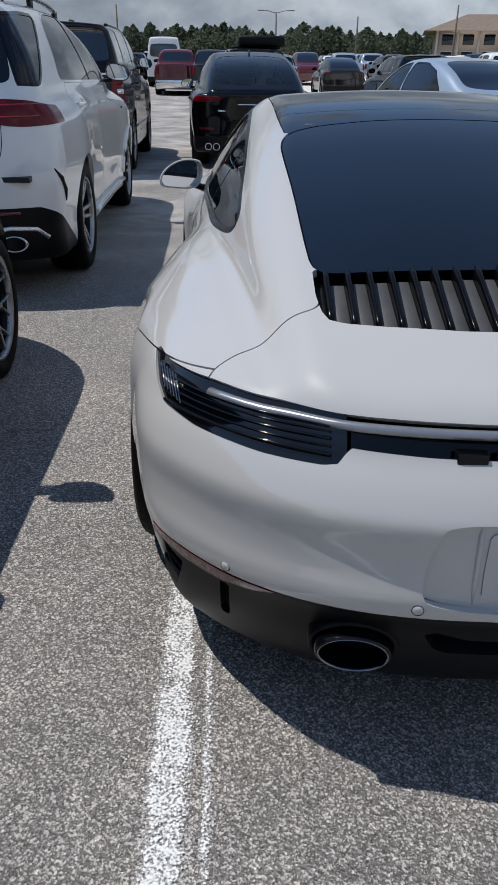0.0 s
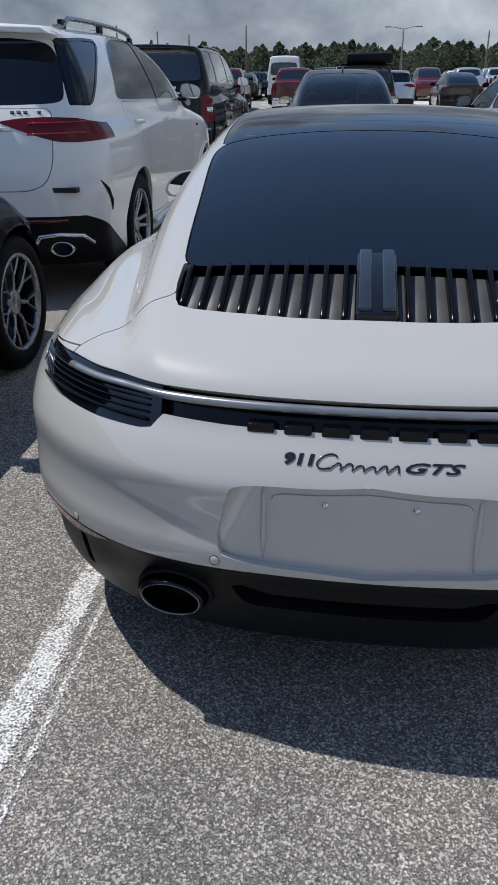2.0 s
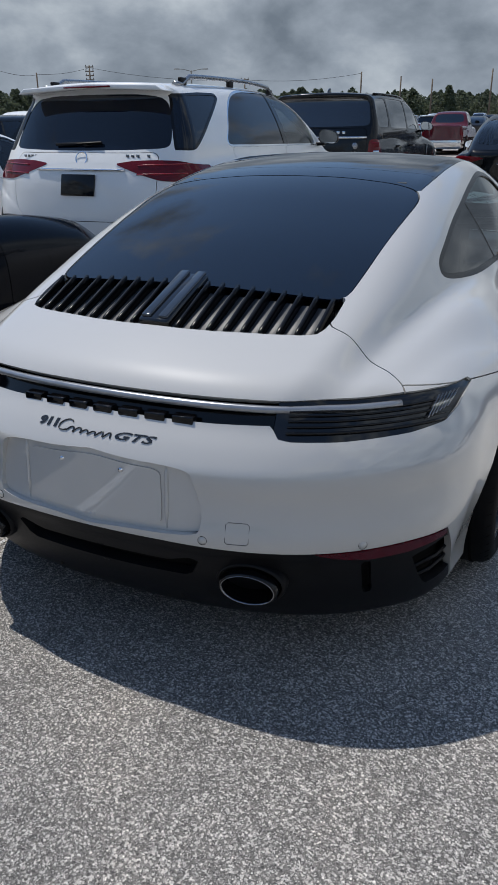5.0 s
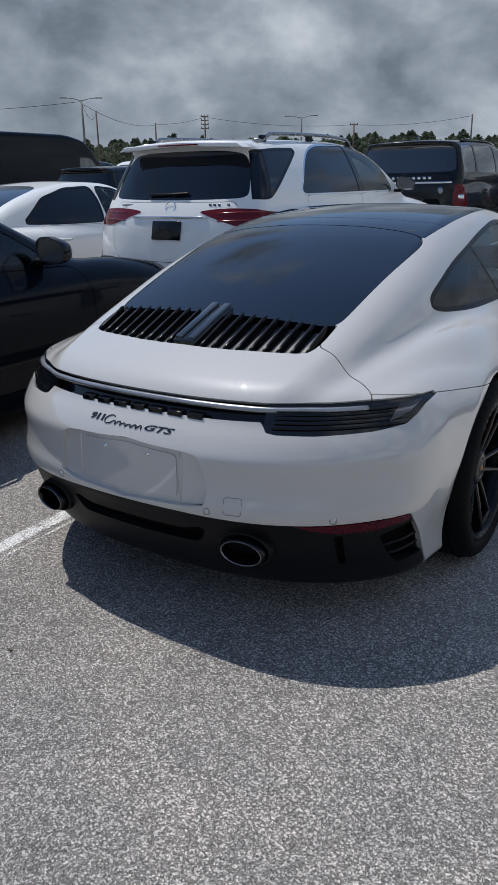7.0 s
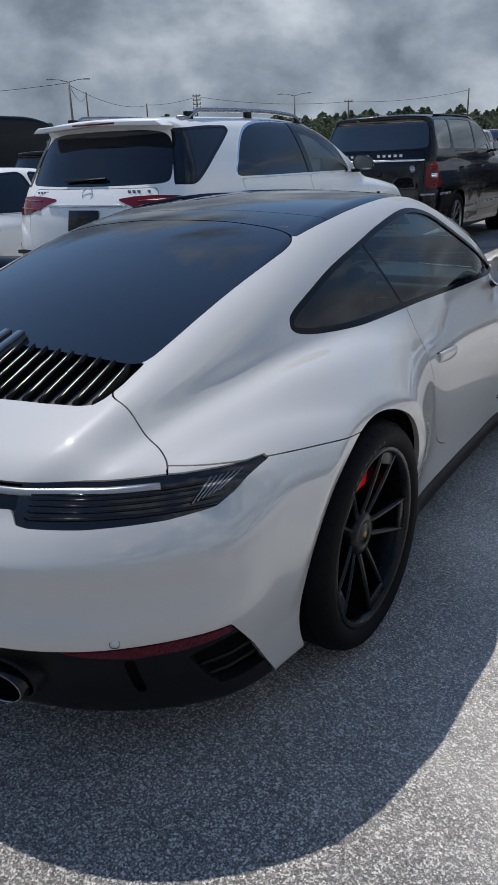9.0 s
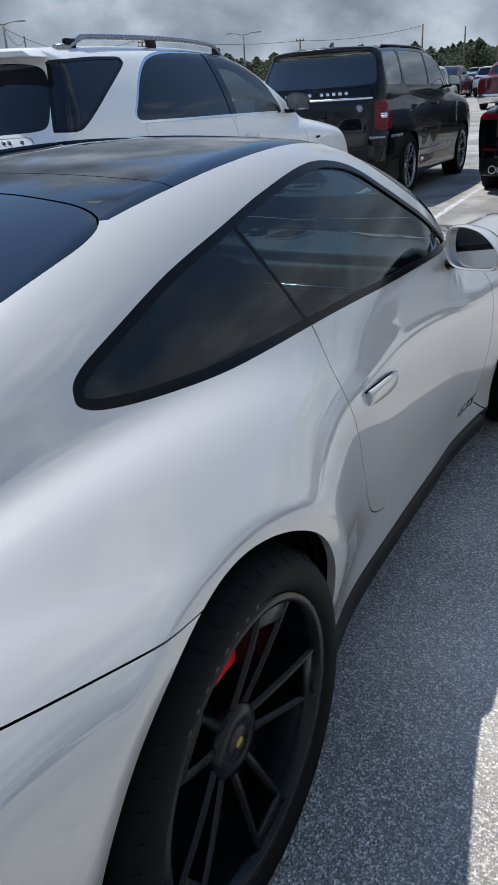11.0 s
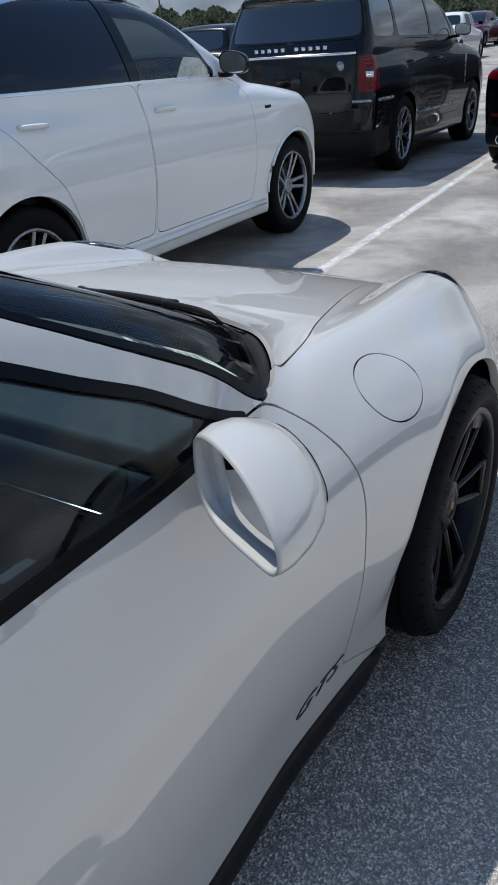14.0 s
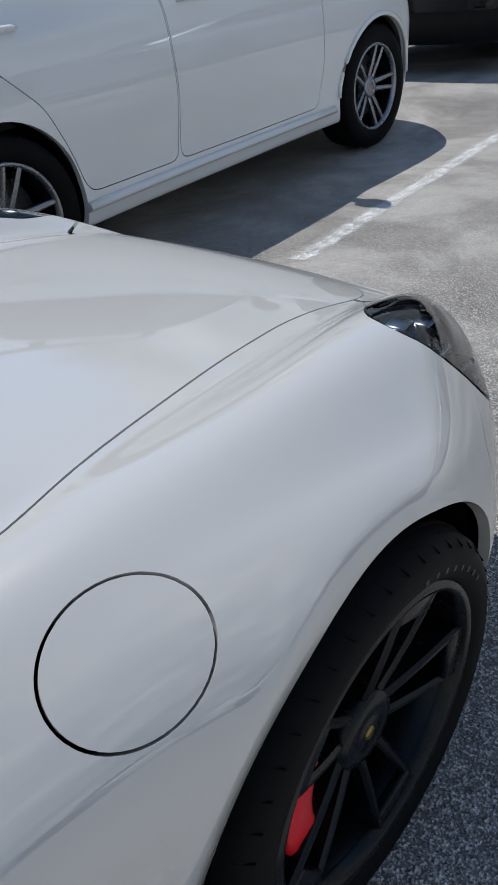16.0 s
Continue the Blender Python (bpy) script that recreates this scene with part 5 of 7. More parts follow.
# lids, doors and wings
DECK = rounded([(-0.3, -1.2), (0.70, -1.2), (0.725, -0.80), (0.715, -0.70), (0.690, -0.658), (0.65, -0.632), (0.60, -0.615), (0.54, -0.603), (0.472, -0.596), (0.45, -0.45), (-0.3, -0.45)], 0.03)
deck, skin = split(skin, over(skin, DECK, "xy", (2, 1, 0.766)), GAP)
part("engine_lid", edged(mirrored(deck), 0.02), M_CHALK, coupe)
HOOD = rounded([(-0.3, 2.2), (0.0, 2.2), (0.5, 2.1), (0.672, 1.925), (0.655, 2.007), (0.622, 2.155), (0.594, 2.235), (0.568, 2.335), (0.540, 2.455), (0.500, 2.616), (0.462, 2.80), (0.452, 2.917), (0.456, 3.06), (0.42, 3.13), (0.2, 3.2), (-0.3, 3.22)], 0.05)
hood, skin = split(skin, over(skin, HOOD, "xy", (2, 1, 0.6)), GAP)
part("front_lid", edged(mirrored(hood), 0.010), M_CHALK, coupe)
DOOR = rounded([(0.636, 0.905), (0.622, 0.85), (0.600, 0.79), (0.594, 0.72), (0.612, 0.61), (0.650, 0.53), (0.70, 0.455), (0.76, 0.395), (0.85, 0.338), (0.95, 0.305), (1.1, 0.290), (1.5, 0.278), (1.80, 0.268), (1.888, 0.267),
                (1.886, 0.43), (1.895, 0.57), (1.904, 0.66), (1.905, 0.72), (1.898, 0.77), (1.881, 0.81), (1.862, 0.835), (1.838, 0.858), (1.805, 0.876), (1.74, 0.885), (1.66, 0.894), (1.58, 0.905), (1.45, 0.93), (1.3, 0.95), (0.618, 0.95)], 0.05)
v = skin[0]
door, skin = split(skin, over(skin, DOOR, "yz", (0, 1, 0.56)), np.where((v[:, 2] < 0.33) & (v[:, 1] > 0.93) & (v[:, 1] < 1.84), 0.0, GAP))
WING = polygon([(1.805, 0.876), (1.838, 0.858), (1.862, 0.835), (1.881, 0.81), (1.898, 0.77), (1.905, 0.72), (1.904, 0.66), (1.895, 0.57), (1.886, 0.43), (1.890, 0.267), (2.10, 0.158), (2.2, -0.1), (2.85, -0.1), (2.85, 0.62), (2.94, 0.72), (3.4, 0.72), (3.4, 1.2), (1.84, 1.2), (1.825, 0.89)])
wing, skin = split(skin, over(skin, WING, "yz", (0, 1, 0.38)), GAP)
w_ = wing[0]
round_flap = (np.sqrt(((w_[:, 1] - 2.129) / 0.093) ** 2 + ((w_[:, 0] - 0.810) / 0.078) ** 2 + ((w_[:, 2] - 0.792) / 0.078) ** 2) - 1) * 0.08
flap, wing_right = split(wing, round_flap, GAP * 0.8)
part("fuel_flap", edged(flap, 0.01), M_CHALK, coupe, "round fuel filler flap")
part("front_wing", edged(wing_right, 0.02), M_CHALK, coupe)
part("front_wing", edged(flipped(wing), 0.02), M_CHALK, coupe)
for q, sd in ((door, 1), (flipped(door), -1)):
    dr = part("door", edged(q, 0.02), M_CHALK, coupe)
    # flush handle: a shallow dark cup behind a long rounded grip
    n = 11
    grip, cup = [], []
    for t in np.linspace(0, 1, n):
        y, z = 0.715 + 0.215 * t, 0.717 - 0.020 * t
        x = side_x(y, z)
        grip.append((sd * (x + 0.003 + 0.008 * math.sin(math.pi * t) ** 0.6), y, z))
        cup.append((sd * (x - 0.001), y - 0.006, z + 0.0165))
    part("door_handle", tube(grip, [0.003 + 0.0075 * math.sin(math.pi * min(1, 0.12 + 0.76 * t)) ** 0.35 for t in np.linspace(0, 1, n)], 14, flat=2.2), M_CHALK, dr)
    part("handle_cup", tube(cup, [float(0.0026 - 0.0018 * t) for t in np.linspace(0, 1, n)], 8), M_SHELL, dr)

# tail skin: bumper below the lamp line, wings above
v = skin[0]
tail_skin, skin = split(skin, np.maximum(v[:, 1] - 0.0, v[:, 2] - (0.762 - 0.122 * (v[:, 1] + 0.489))), 0.0026)
part("bumper", edged(mirrored(tail_skin), 0.022), M_CHALK, coupe)
part("plate_well", edged(mirrored(upright(recess, -1.020)), 0.004), M_CHALK, coupe)
part("plate_pad", edged(mirrored(upright(pad, -1.0240)), 0.008), M_CHALK, coupe)
for sd in (1, -1):
    part("plate_rib", tube([(sd * 0.212, -1.010 + 0.07 * (z - 0.54), z) for z in (0.455, 0.50, 0.55, 0.60, 0.618)], [0.002, 0.006, 0.006, 0.006, 0.002], 8), M_CHALK, coupe)
part("body", edged(mirrored(skin), 0.02), M_CHALK, coupe)
for x in (-0.089, 0.089):
    part("plate_screw", lathe([(0.0, -0.006), (0.005, -0.005), (0.007, 0.0)], 12, "y"), M_CHROME, coupe, at=pose(x, -1.0195, 0.592))
for x, z in ((0.313, 0.445), (0.669, 0.4325), (-0.313, 0.445), (-0.669, 0.4325)):
    y = tail_y(abs(x), z)
    yaw = math.degrees(math.atan((0.36 * abs(x) + 2.0 * abs(x) ** 3))) * (1 if x > 0 else -1)
    s_ = part("parking_sensor", lathe([(0.0, -0.002), (0.0095, -0.002), (0.0105, 0.002)], 20, "y"), M_CHALK, coupe, at=pose(x, y + 0.001, z, -2, 0, yaw))
    part("sensor_ring", lathe([(0.0108, -0.0014), (0.0117, -0.0014), (0.0117, 0.004)], 24, "y"), M_SHELL, s_)
tow = [(0.396 + 0.028 * a_, 0.470 + 0.027 * b_) for a_, b_ in ((-1, -0.8), (-0.8, -1), (0.8, -1), (1, -0.8), (1, 0.8), (0.8, 1), (-0.8, 1), (-1, 0.8), (-1, -0.8))]
part("tow_cover_joint", tube([(x, tail_y(x, z) - 0.0008, z) for x, z in tow], 0.0007, 5), M_LOUVRE, coupe)
# tail badge: number, a run of joined slanted strokes, and the trim letters


def letters(text, size, shear, width, put, bold=0.0):
    """Raised lettering that follows the skin; put maps (along, up, out) to a place."""
    cu = bpy.data.curves.new("letters", "FONT")
    cu.body, cu.size, cu.shear, cu.extrude, cu.resolution_u, cu.offset = text, size, shear, 0.0012, 3, bold
    tmp = bpy.data.objects.new("letters", cu)
    scene.collection.objects.link(tmp)
    bpy.context.view_layer.update()
    me = bpy.data.meshes.new_from_object(tmp.evaluated_get(bpy.context.evaluated_depsgraph_get()))
    bpy.data.objects.remove(tmp)
    xs = [v.co.x for v in me.vertices]
    k_ = width / (max(xs) - min(xs))
    for v in me.vertices:
        v.co = put((v.co.x - min(xs)) * k_, v.co.y, v.co.z)
    me.materials.clear()
    me.materials.append(M_BADGE)
    return part("lettering", me, M_BADGE, coupe)


def on_flank(sd):
    def put(u, w, d):
        y, z = (1.705 + u if sd > 0 else 1.880 - u), 0.274 + w
        return sd * (side_x(y, z) + 0.0012 + d), y, z
    return put


def on_tail(x0, z0):
    def put(u, w, d):
        x, z = x0 + u, z0 + w
        return x, tail_y(abs(x), z) - 0.0014 - d, z
    return put


for sd in (1, -1):
    letters("GTS", 0.050, 0.55, 0.175, on_flank(sd), -0.0006)
letters("911", 0.0225, 0.15, 0.060, on_tail(-0.174, 0.667), 0.0011)
letters("GTS", 0.0215, 0.40, 0.114, on_tail(0.062, 0.6635), 0.0003)
run = []
for k in range(170):
    t = k / 169
    if t < 0.20:                       # a tall open first stroke
        a_ = math.pi * (0.22 + 1.56 * t / 0.20)
        x, h = -0.098 + 0.018 * math.cos(a_), 0.0115 + 0.0115 * math.sin(a_)
    else:                              # then a run of small joined strokes
        q = (t - 0.20) / 0.80
        a_ = 2 * math.pi * 6 * q
        x, h = -0.086 + 0.136 * q - (0.0022 + 0.0012 * math.sin(5 * q)) * math.sin(a_), (0.0046 + 0.0008 * math.sin(9 * q)) * (1 - math.cos(a_))
    z = 0.6625 + h
    x += 0.75 * h
    run.append((x, tail_y(abs(x), z) - 0.002, z))
part("badge_script", tube(run, 0.0019, 5), M_BADGE, coupe, "black slanted script badge")

# engine grille fins and raised brake lamp
for k in range(20):
    x = -0.450 + 0.900 * k / 19
    if abs(x) < 0.055:
        continue
    y0 = float(np.interp(abs(x), [0.0, 0.19, 0.34, 0.42, 0.46], [-0.693, -0.686, -0.660, -0.642, -0.622]))
    y1 = -0.490
    ys = np.linspace(y0, y1, 7)
    zs = [top_z(abs(x), y) for y in ys]
    loop = [(y, z - 0.040) for y, z in zip(ys, zs)] + [(y, z + 0.002 + 0.0022 * i) for i, (y, z) in reversed(list(enumerate(zip(ys, zs))))]
    part("fin", prism(loop, 0.011, "x", (x - 0.0055, 0, 0), 0.002, 1), M_SEAL, grille)
for k in range(19):
    if k == 9:
        continue
    x = -0.450 + 0.900 * (k + 0.5) / 19
    y0 = float(np.interp(abs(x), [0.0, 0.19, 0.34, 0.42, 0.46], [-0.685, -0.678, -0.652, -0.634, -0.615]))
    mid = (y0 - 0.49) / 2
    sl = math.atan2(top_z(abs(x), -0.49) - top_z(abs(x), y0), -0.49 - y0)
    part("louvre", box((0.037, -0.49 - y0, 0.006), (x, mid, top_z(abs(x), mid) - 0.019), 0.002, 1, Matrix.Rotation(sl, 3, "X")), M_LOUVRE, grille)
sl = math.atan2(top_z(0, -0.45) - top_z(0, -0.69), 0.24)
brake = part("high_brake_lamp", box((0.098, 0.262, 0.030), (0, -0.568, top_z(0, -0.568) - 0.004), 0.010, 3, Matrix.Rotation(sl, 3, "X")), M_LAMPBLACK, coupe, "smoked high-level brake lamp in the grille")
for x in (-0.027, 0.027):
    part("lens_rail", box((0.030, 0.250, 0.012), (x, -0.566, top_z(0, -0.566) + 0.013), 0.005, 3, Matrix.Rotation(sl, 3, "X")), M_SMOKE, brake)

# door mirrors
face = [(-0.100, 0.030), (-0.085, 0.062), (-0.035, 0.068), (0.030, 0.050), (0.080, 0.010), (0.096, -0.030), (0.082, -0.058), (0.035, -0.062), (-0.045, -0.058), (-0.088, -0.040), (-0.102, 0.0)]
loop2 = curve_loop(face, 5)
for sd in (1, -1):
    bmx = bmesh.new()
    rows = []
    for d, sc, push in ((0.012, 0.915, 0), (-0.004, 0.935, 0), (-0.008, 0.985, 0), (0.0, 1.02, 0), (0.02, 1.05, 0), (0.05, 1.0, 0.004), (0.08, 0.86, 0.010), (0.10, 0.66, 0.014), (0.112, 0.38, 0.016), (0.116, 0.06, 0.016)):
        rows.append([bmx.verts.new((u * sc * 1.06 + push - 0.6 * d, d * 1.12, w * sc)) for u, w in loop2])
    for a_, b_ in zip(rows, rows[1:]):
        for k in range(len(loop2)):
            f = bmx.faces.new((a_[k], a_[(k + 1) % len(loop2)], b_[(k + 1) % len(loop2)], b_[k]))
            f.smooth = True
    front_cap = bmesh.new()
    caps = [[front_cap.verts.new(q.co.copy() + Vector((0, 0.0012, 0))) for q in r_] for r_ in rows[7:]]
    for a_, b_ in zip(caps, caps[1:]):
        for k in range(len(loop2)):
            front_cap.faces.new((a_[k], a_[(k + 1) % len(loop2)], b_[(k + 1) % len(loop2)], b_[k])).smooth = True
    front_cap.faces.new(caps[-1])
    bmx.faces.new(rows[-1])
    if sd < 0:
        bmesh.ops.scale(front_cap, vec=(-1, 1, 1), verts=front_cap.verts)
        bmesh.ops.scale(bmx, vec=(-1, 1, 1), verts=bmx.verts)
    bmesh.ops.recalc_face_normals(bmx, faces=bmx.faces[:])
    at = pose(sd * 0.873, 1.470, 0.919, 0, -sd * 8, -sd * 31)
    mir = part("door_mirror", bmx, M_CHALK, coupe, at=at)
    bmesh.ops.recalc_face_normals(front_cap, faces=front_cap.faces[:])
    part("mirror_front", front_cap, M_PLASTIC, mir, "black front of the mirror")
    bmx = bmesh.new()
    bmx.faces.new([bmx.verts.new((sd * (u * 0.972 - 0.006), 0.0125, w * 0.918)) for u, w in loop2])
    part("mirror_glass", bmx, M_MIRROR, mir)
    part("mirror_arm", tube([(sd * 0.765, 1.600, 0.842), (sd * 0.805, 1.570, 0.858), (sd * 0.845, 1.545, 0.872)], [0.026, 0.020, 0.020], 8, flat=0.7), M_PLASTIC, coupe, "black mirror foot")

# wipers, and a printed sheet behind the screen
for x0, y0, x1, y1 in ((0.03, 2.125, 0.615, 1.885), (-0.54, 2.015, 0.06, 2.050)):
    n = 14
    arm = [(x0 + (x1 - x0) * t, y0 + (y1 - y0) * t - 0.02 * math.sin(math.pi * t)) for t in np.linspace(0, 0.72, n)]
    arm = [(x, y, top_z(abs(x), y) + 0.012) for x, y in arm]
    w = part("wiper", tube(arm, [0.010] + [0.0065] * (n - 2) + [0.004], 6), M_PLASTIC, coupe, "black windscreen wiper")
    bl = [(x0 + (x1 - x0) * t, y0 + (y1 - y0) * t - 0.035) for t in np.linspace(0.22, 1.0, n)]
    part("wiper_blade", tube([(x, y, top_z(abs(x), y) + 0.009) for x, y in bl], [0.003] + [0.006] * (n - 2) + [0.003], 6), M_RUBBER, w)
    cx_, cy_, cz_ = arm[-1]
    part("blade_clip", box((0.030, 0.022, 0.018), (cx_, cy_ - 0.012, cz_ + 0.002), 0.005), M_PLASTIC, w)
for k in range(3):
    off = 0.035 + 0.035 * k
    pts = [(x, float(np.interp(abs(x), [0, 0.287, 0.45, 0.575, 0.635, 0.66], [2.25, 2.20, 2.13, 2.05, 1.985, 1.93])) - off) for x in np.linspace(-0.54, 0.54, 25)]
    part("cowl_rib", tube([(x, y, top_z(abs(x), y) - 0.013) for x, y in pts], 0.004, 5), M_PLASTIC, cowl)
bmx = bmesh.new()
pp = [Vector(q) for q in ((0.262, 1.988, 0.872), (0.400, 1.893, 0.875), (0.632, 1.884, 0.872), (0.486, 1.962, 0.869))]
bmx.faces.new([bmx.verts.new(q) for q in pp])
sheet = part("window_sheet", bmx, M_PAPER, coupe, "white printed sheet behind the windscreen")


def on_sheet(u, w):
    return pp[0].lerp(pp[3], u).lerp(pp[1].lerp(pp[2], u), w) + Vector((0, 0, 0.0015))


for k in range(9):
    u0 = 0.10 + 0.09 * k
    for w0, w1 in ((0.14, 0.30 + 0.10 * ((k * 5) % 3)), (0.62, 0.86 - 0.08 * ((k * 7) % 3))):
        bmx = bmesh.new()
        bmx.faces.new([bmx.verts.new(on_sheet(u, w)) for u, w in ((u0, w0), (u0 + 0.020, w0), (u0 + 0.020, w1), (u0, w1))])
        part("print_bar", bmx, M_INK, sheet)

# cabin
dash_plan = [(-0.64, 1.74), (-0.30, 1.735), (-0.16, 1.705), (-0.04, 1.663), (0.10, 1.625), (0.24, 1.606), (0.64, 1.60), (0.655, 1.78), (0.60, 1.88), (0.45, 1.96), (0.25, 2.02), (0.0, 2.04), (-0.25, 2.02), (-0.45, 1.96), (-0.60, 1.88), (-0.655, 1.78)]
part("dashboard", prism(dash_plan, 0.045, "z", (0, 0, 0.822), 0.014, 3), M_DASH, coupe, "dark dashboard top")
part("cabin_floor", box((1.3, 1.7, 0.04), (0, 0.9, 0.30)), M_LEATHER, coupe)
part("rear_shelf", box((1.0, 0.7, 0.10), (0, 0.0, 0.86), 0.04), M_LEATHER, coupe)
for sd in (1, -1):
    st = part("seat", box((0.48, 0.50, 0.16), (sd * 0.36, 0.98, 0.46), 0.06, 3), M_LEATHER, coupe)
    part("seat_back", box((0.46, 0.13, 0.62), (sd * 0.36, 0.66, 0.74), 0.055, 3, Matrix.Rotation(radians(12), 3, "X")), M_LEATHER, st)
    part("headrest", box((0.26, 0.11, 0.20), (sd * 0.36, 0.585, 1.03), 0.045, 3, Matrix.Rotation(radians(10), 3, "X")), M_LEATHER, st)
    part("door_lining", box((0.05, 1.05, 0.40), (sd * 0.73, 1.18, 0.66), 0.02), M_LEATHER, coupe)
lin = part("headlining", box((0.86, 0.95, 0.012), (0, 0.82, 1.205), 0.005, 1, Matrix.Rotation(0.03, 3, "X")), M_LINING, coupe, "grey headlining under the roof")
console = part("overhead_console", box((0.17, 0.22, 0.030), (0, 1.19, 1.186), 0.010, 2, Matrix.Rotation(-0.15, 3, "X")), M_LINING, coupe, "grey overhead console with louvred lamps")
for x in (-0.045, 0.045):
    for k in range(5):
        part("louvre", box((0.055, 0.008, 0.006), (x, 1.145 + 0.020 * k, 1.172 - 0.003 * k), 0.001, 1), M_SHELL, console)
for sd in (1, -1):
    panel = part("switch_panel", box((0.045, 0.26, 0.014), (sd * 0.672, 1.20, 0.862), 0.005, 2, Matrix.Rotation(-0.06, 3, "X")), M_STRIP, coupe, "grey door panel with window switch")
    part("window_switch", box((0.022, 0.060, 0.010), (sd * 0.672, 1.235, 0.872), 0.003, 2), M_GLOSSBLACK, panel)
    part("door_pull", tube([(sd * 0.665, 0.96, 0.835), (sd * 0.645, 1.02, 0.850), (sd * 0.640, 1.12, 0.846), (sd * 0.66, 1.17, 0.835)], 0.011, 8), M_STRIP, coupe, "grey door pull")
part("instrument_hood", box((0.40, 0.24, 0.10), (-0.36, 1.66, 0.870), 0.045, 4), M_LEATHER, coupe, "rounded hood over the dials")
part("fascia", box((1.34, 0.34, 0.40), (0, 1.745, 0.628), 0.03, 3), M_LEATHER, coupe, "dark front of the dashboard")
part("trim_strip", box((0.86, 0.016, 0.013), (0.21, 1.562, 0.752), 0.004, 2), M_CHROME, coupe, "bright strip across the dashboard")
part("trim_strip", box((0.80, 0.012, 0.004), (0.22, 1.564, 0.733), 0.001, 1), M_DARKCHROME, coupe)
for k in range(5):
    part("toggle_switch", box((0.019, 0.022, 0.011), (-0.062 + 0.030 * k, 1.556, 0.722), 0.003, 2), M_STRIP, coupe)
part("dash_centre", lathe([(0.0, 0.034), (0.026, 0.032), (0.036, 0.022), (0.040, 0.0)], 24, "z"), M_PLASTIC, coupe, "round dial pod", at=pose(-0.075, 1.885, 0.862))
for x0, turn in ((-0.185, 0.10), (0.050, -0.10)):
    grid = part("dash_speaker", box((0.150, 0.190, 0.006), (x0, 1.890, 0.868), 0.002, 1, Matrix.Rotation(turn, 3, "Z")), M_DASH, coupe, "slatted dashboard grille")
    for k in range(8):
        part("slat", box((0.118 - 0.006 * abs(k - 3.5), 0.010, 0.004), (x0 + 0.002 * k - 0.007, 1.812 + 0.022 * k, 0.8725), 0.001, 1, Matrix.Rotation(turn, 3, "Z")), M_SHELL, grid)
part("rear_view_mirror", box((0.22, 0.03, 0.065), (0, 1.335, 1.150), 0.012, 2), M_PLASTIC, coupe)
for sd in (1, -1):
    part("sun_visor", box((0.34, 0.14, 0.016), (sd * 0.30, 1.275, 1.155), 0.007, 2, Matrix.Rotation(-0.42, 3, "X")), M_LINING, coupe, "grey folded sun visor")
    part("seat_belt", tube([(sd * 0.60, 0.64, 1.02), (sd * 0.585, 0.66, 0.75), (sd * 0.57, 0.70, 0.50)], 0.018, 6, flat=0.2), M_RUBBER, coupe)
ring = [(-0.36 + 0.175 * math.cos(k), 1.28 - 0.06 * math.sin(k), 0.86 + 0.165 * math.sin(k)) for k in np.linspace(0, 2 * math.pi, 33)]
sw = part("steering_wheel", tube(ring, 0.014, 8, False), M_LEATHER, coupe)
part("wheel_hub", box((0.14, 0.06, 0.10), (-0.36, 1.29, 0.85), 0.025), M_LEATHER, sw)
part("wheel_spoke", box((0.33, 0.018, 0.03), (-0.36, 1.285, 0.85), 0.006), M_DARKCHROME, sw)

# dark structure under the joints
shell = nets(lambda x, y, z: hero_field(x, y, z) + 0.050, (-0.06, -1.15, 0.06), (0.98, 3.55, 1.35), 0.04)
shell = clip(shell, shell[0][:, 0])
for cy, cz, r in ((0.0, 0.350, 0.39), (2.45, 0.338, 0.39)):
    _, shell = split(shell, disc_distance(shell, cy, cz, r, 0.4))
for lp, pl, lim in ((WINDOW, "yz", (0, 1, 0.33)), (REAR_GLASS, "xy", (2, 1, 0.66)), (SCREEN, "xy", (2, 1, 0.80))):
    _, shell = split(shell, over(shell, lp, pl, lim) + (0.015 if pl == "xy" else 0.0))
part("inner_shell", mirrored(shell), M_SHELL, coupe)
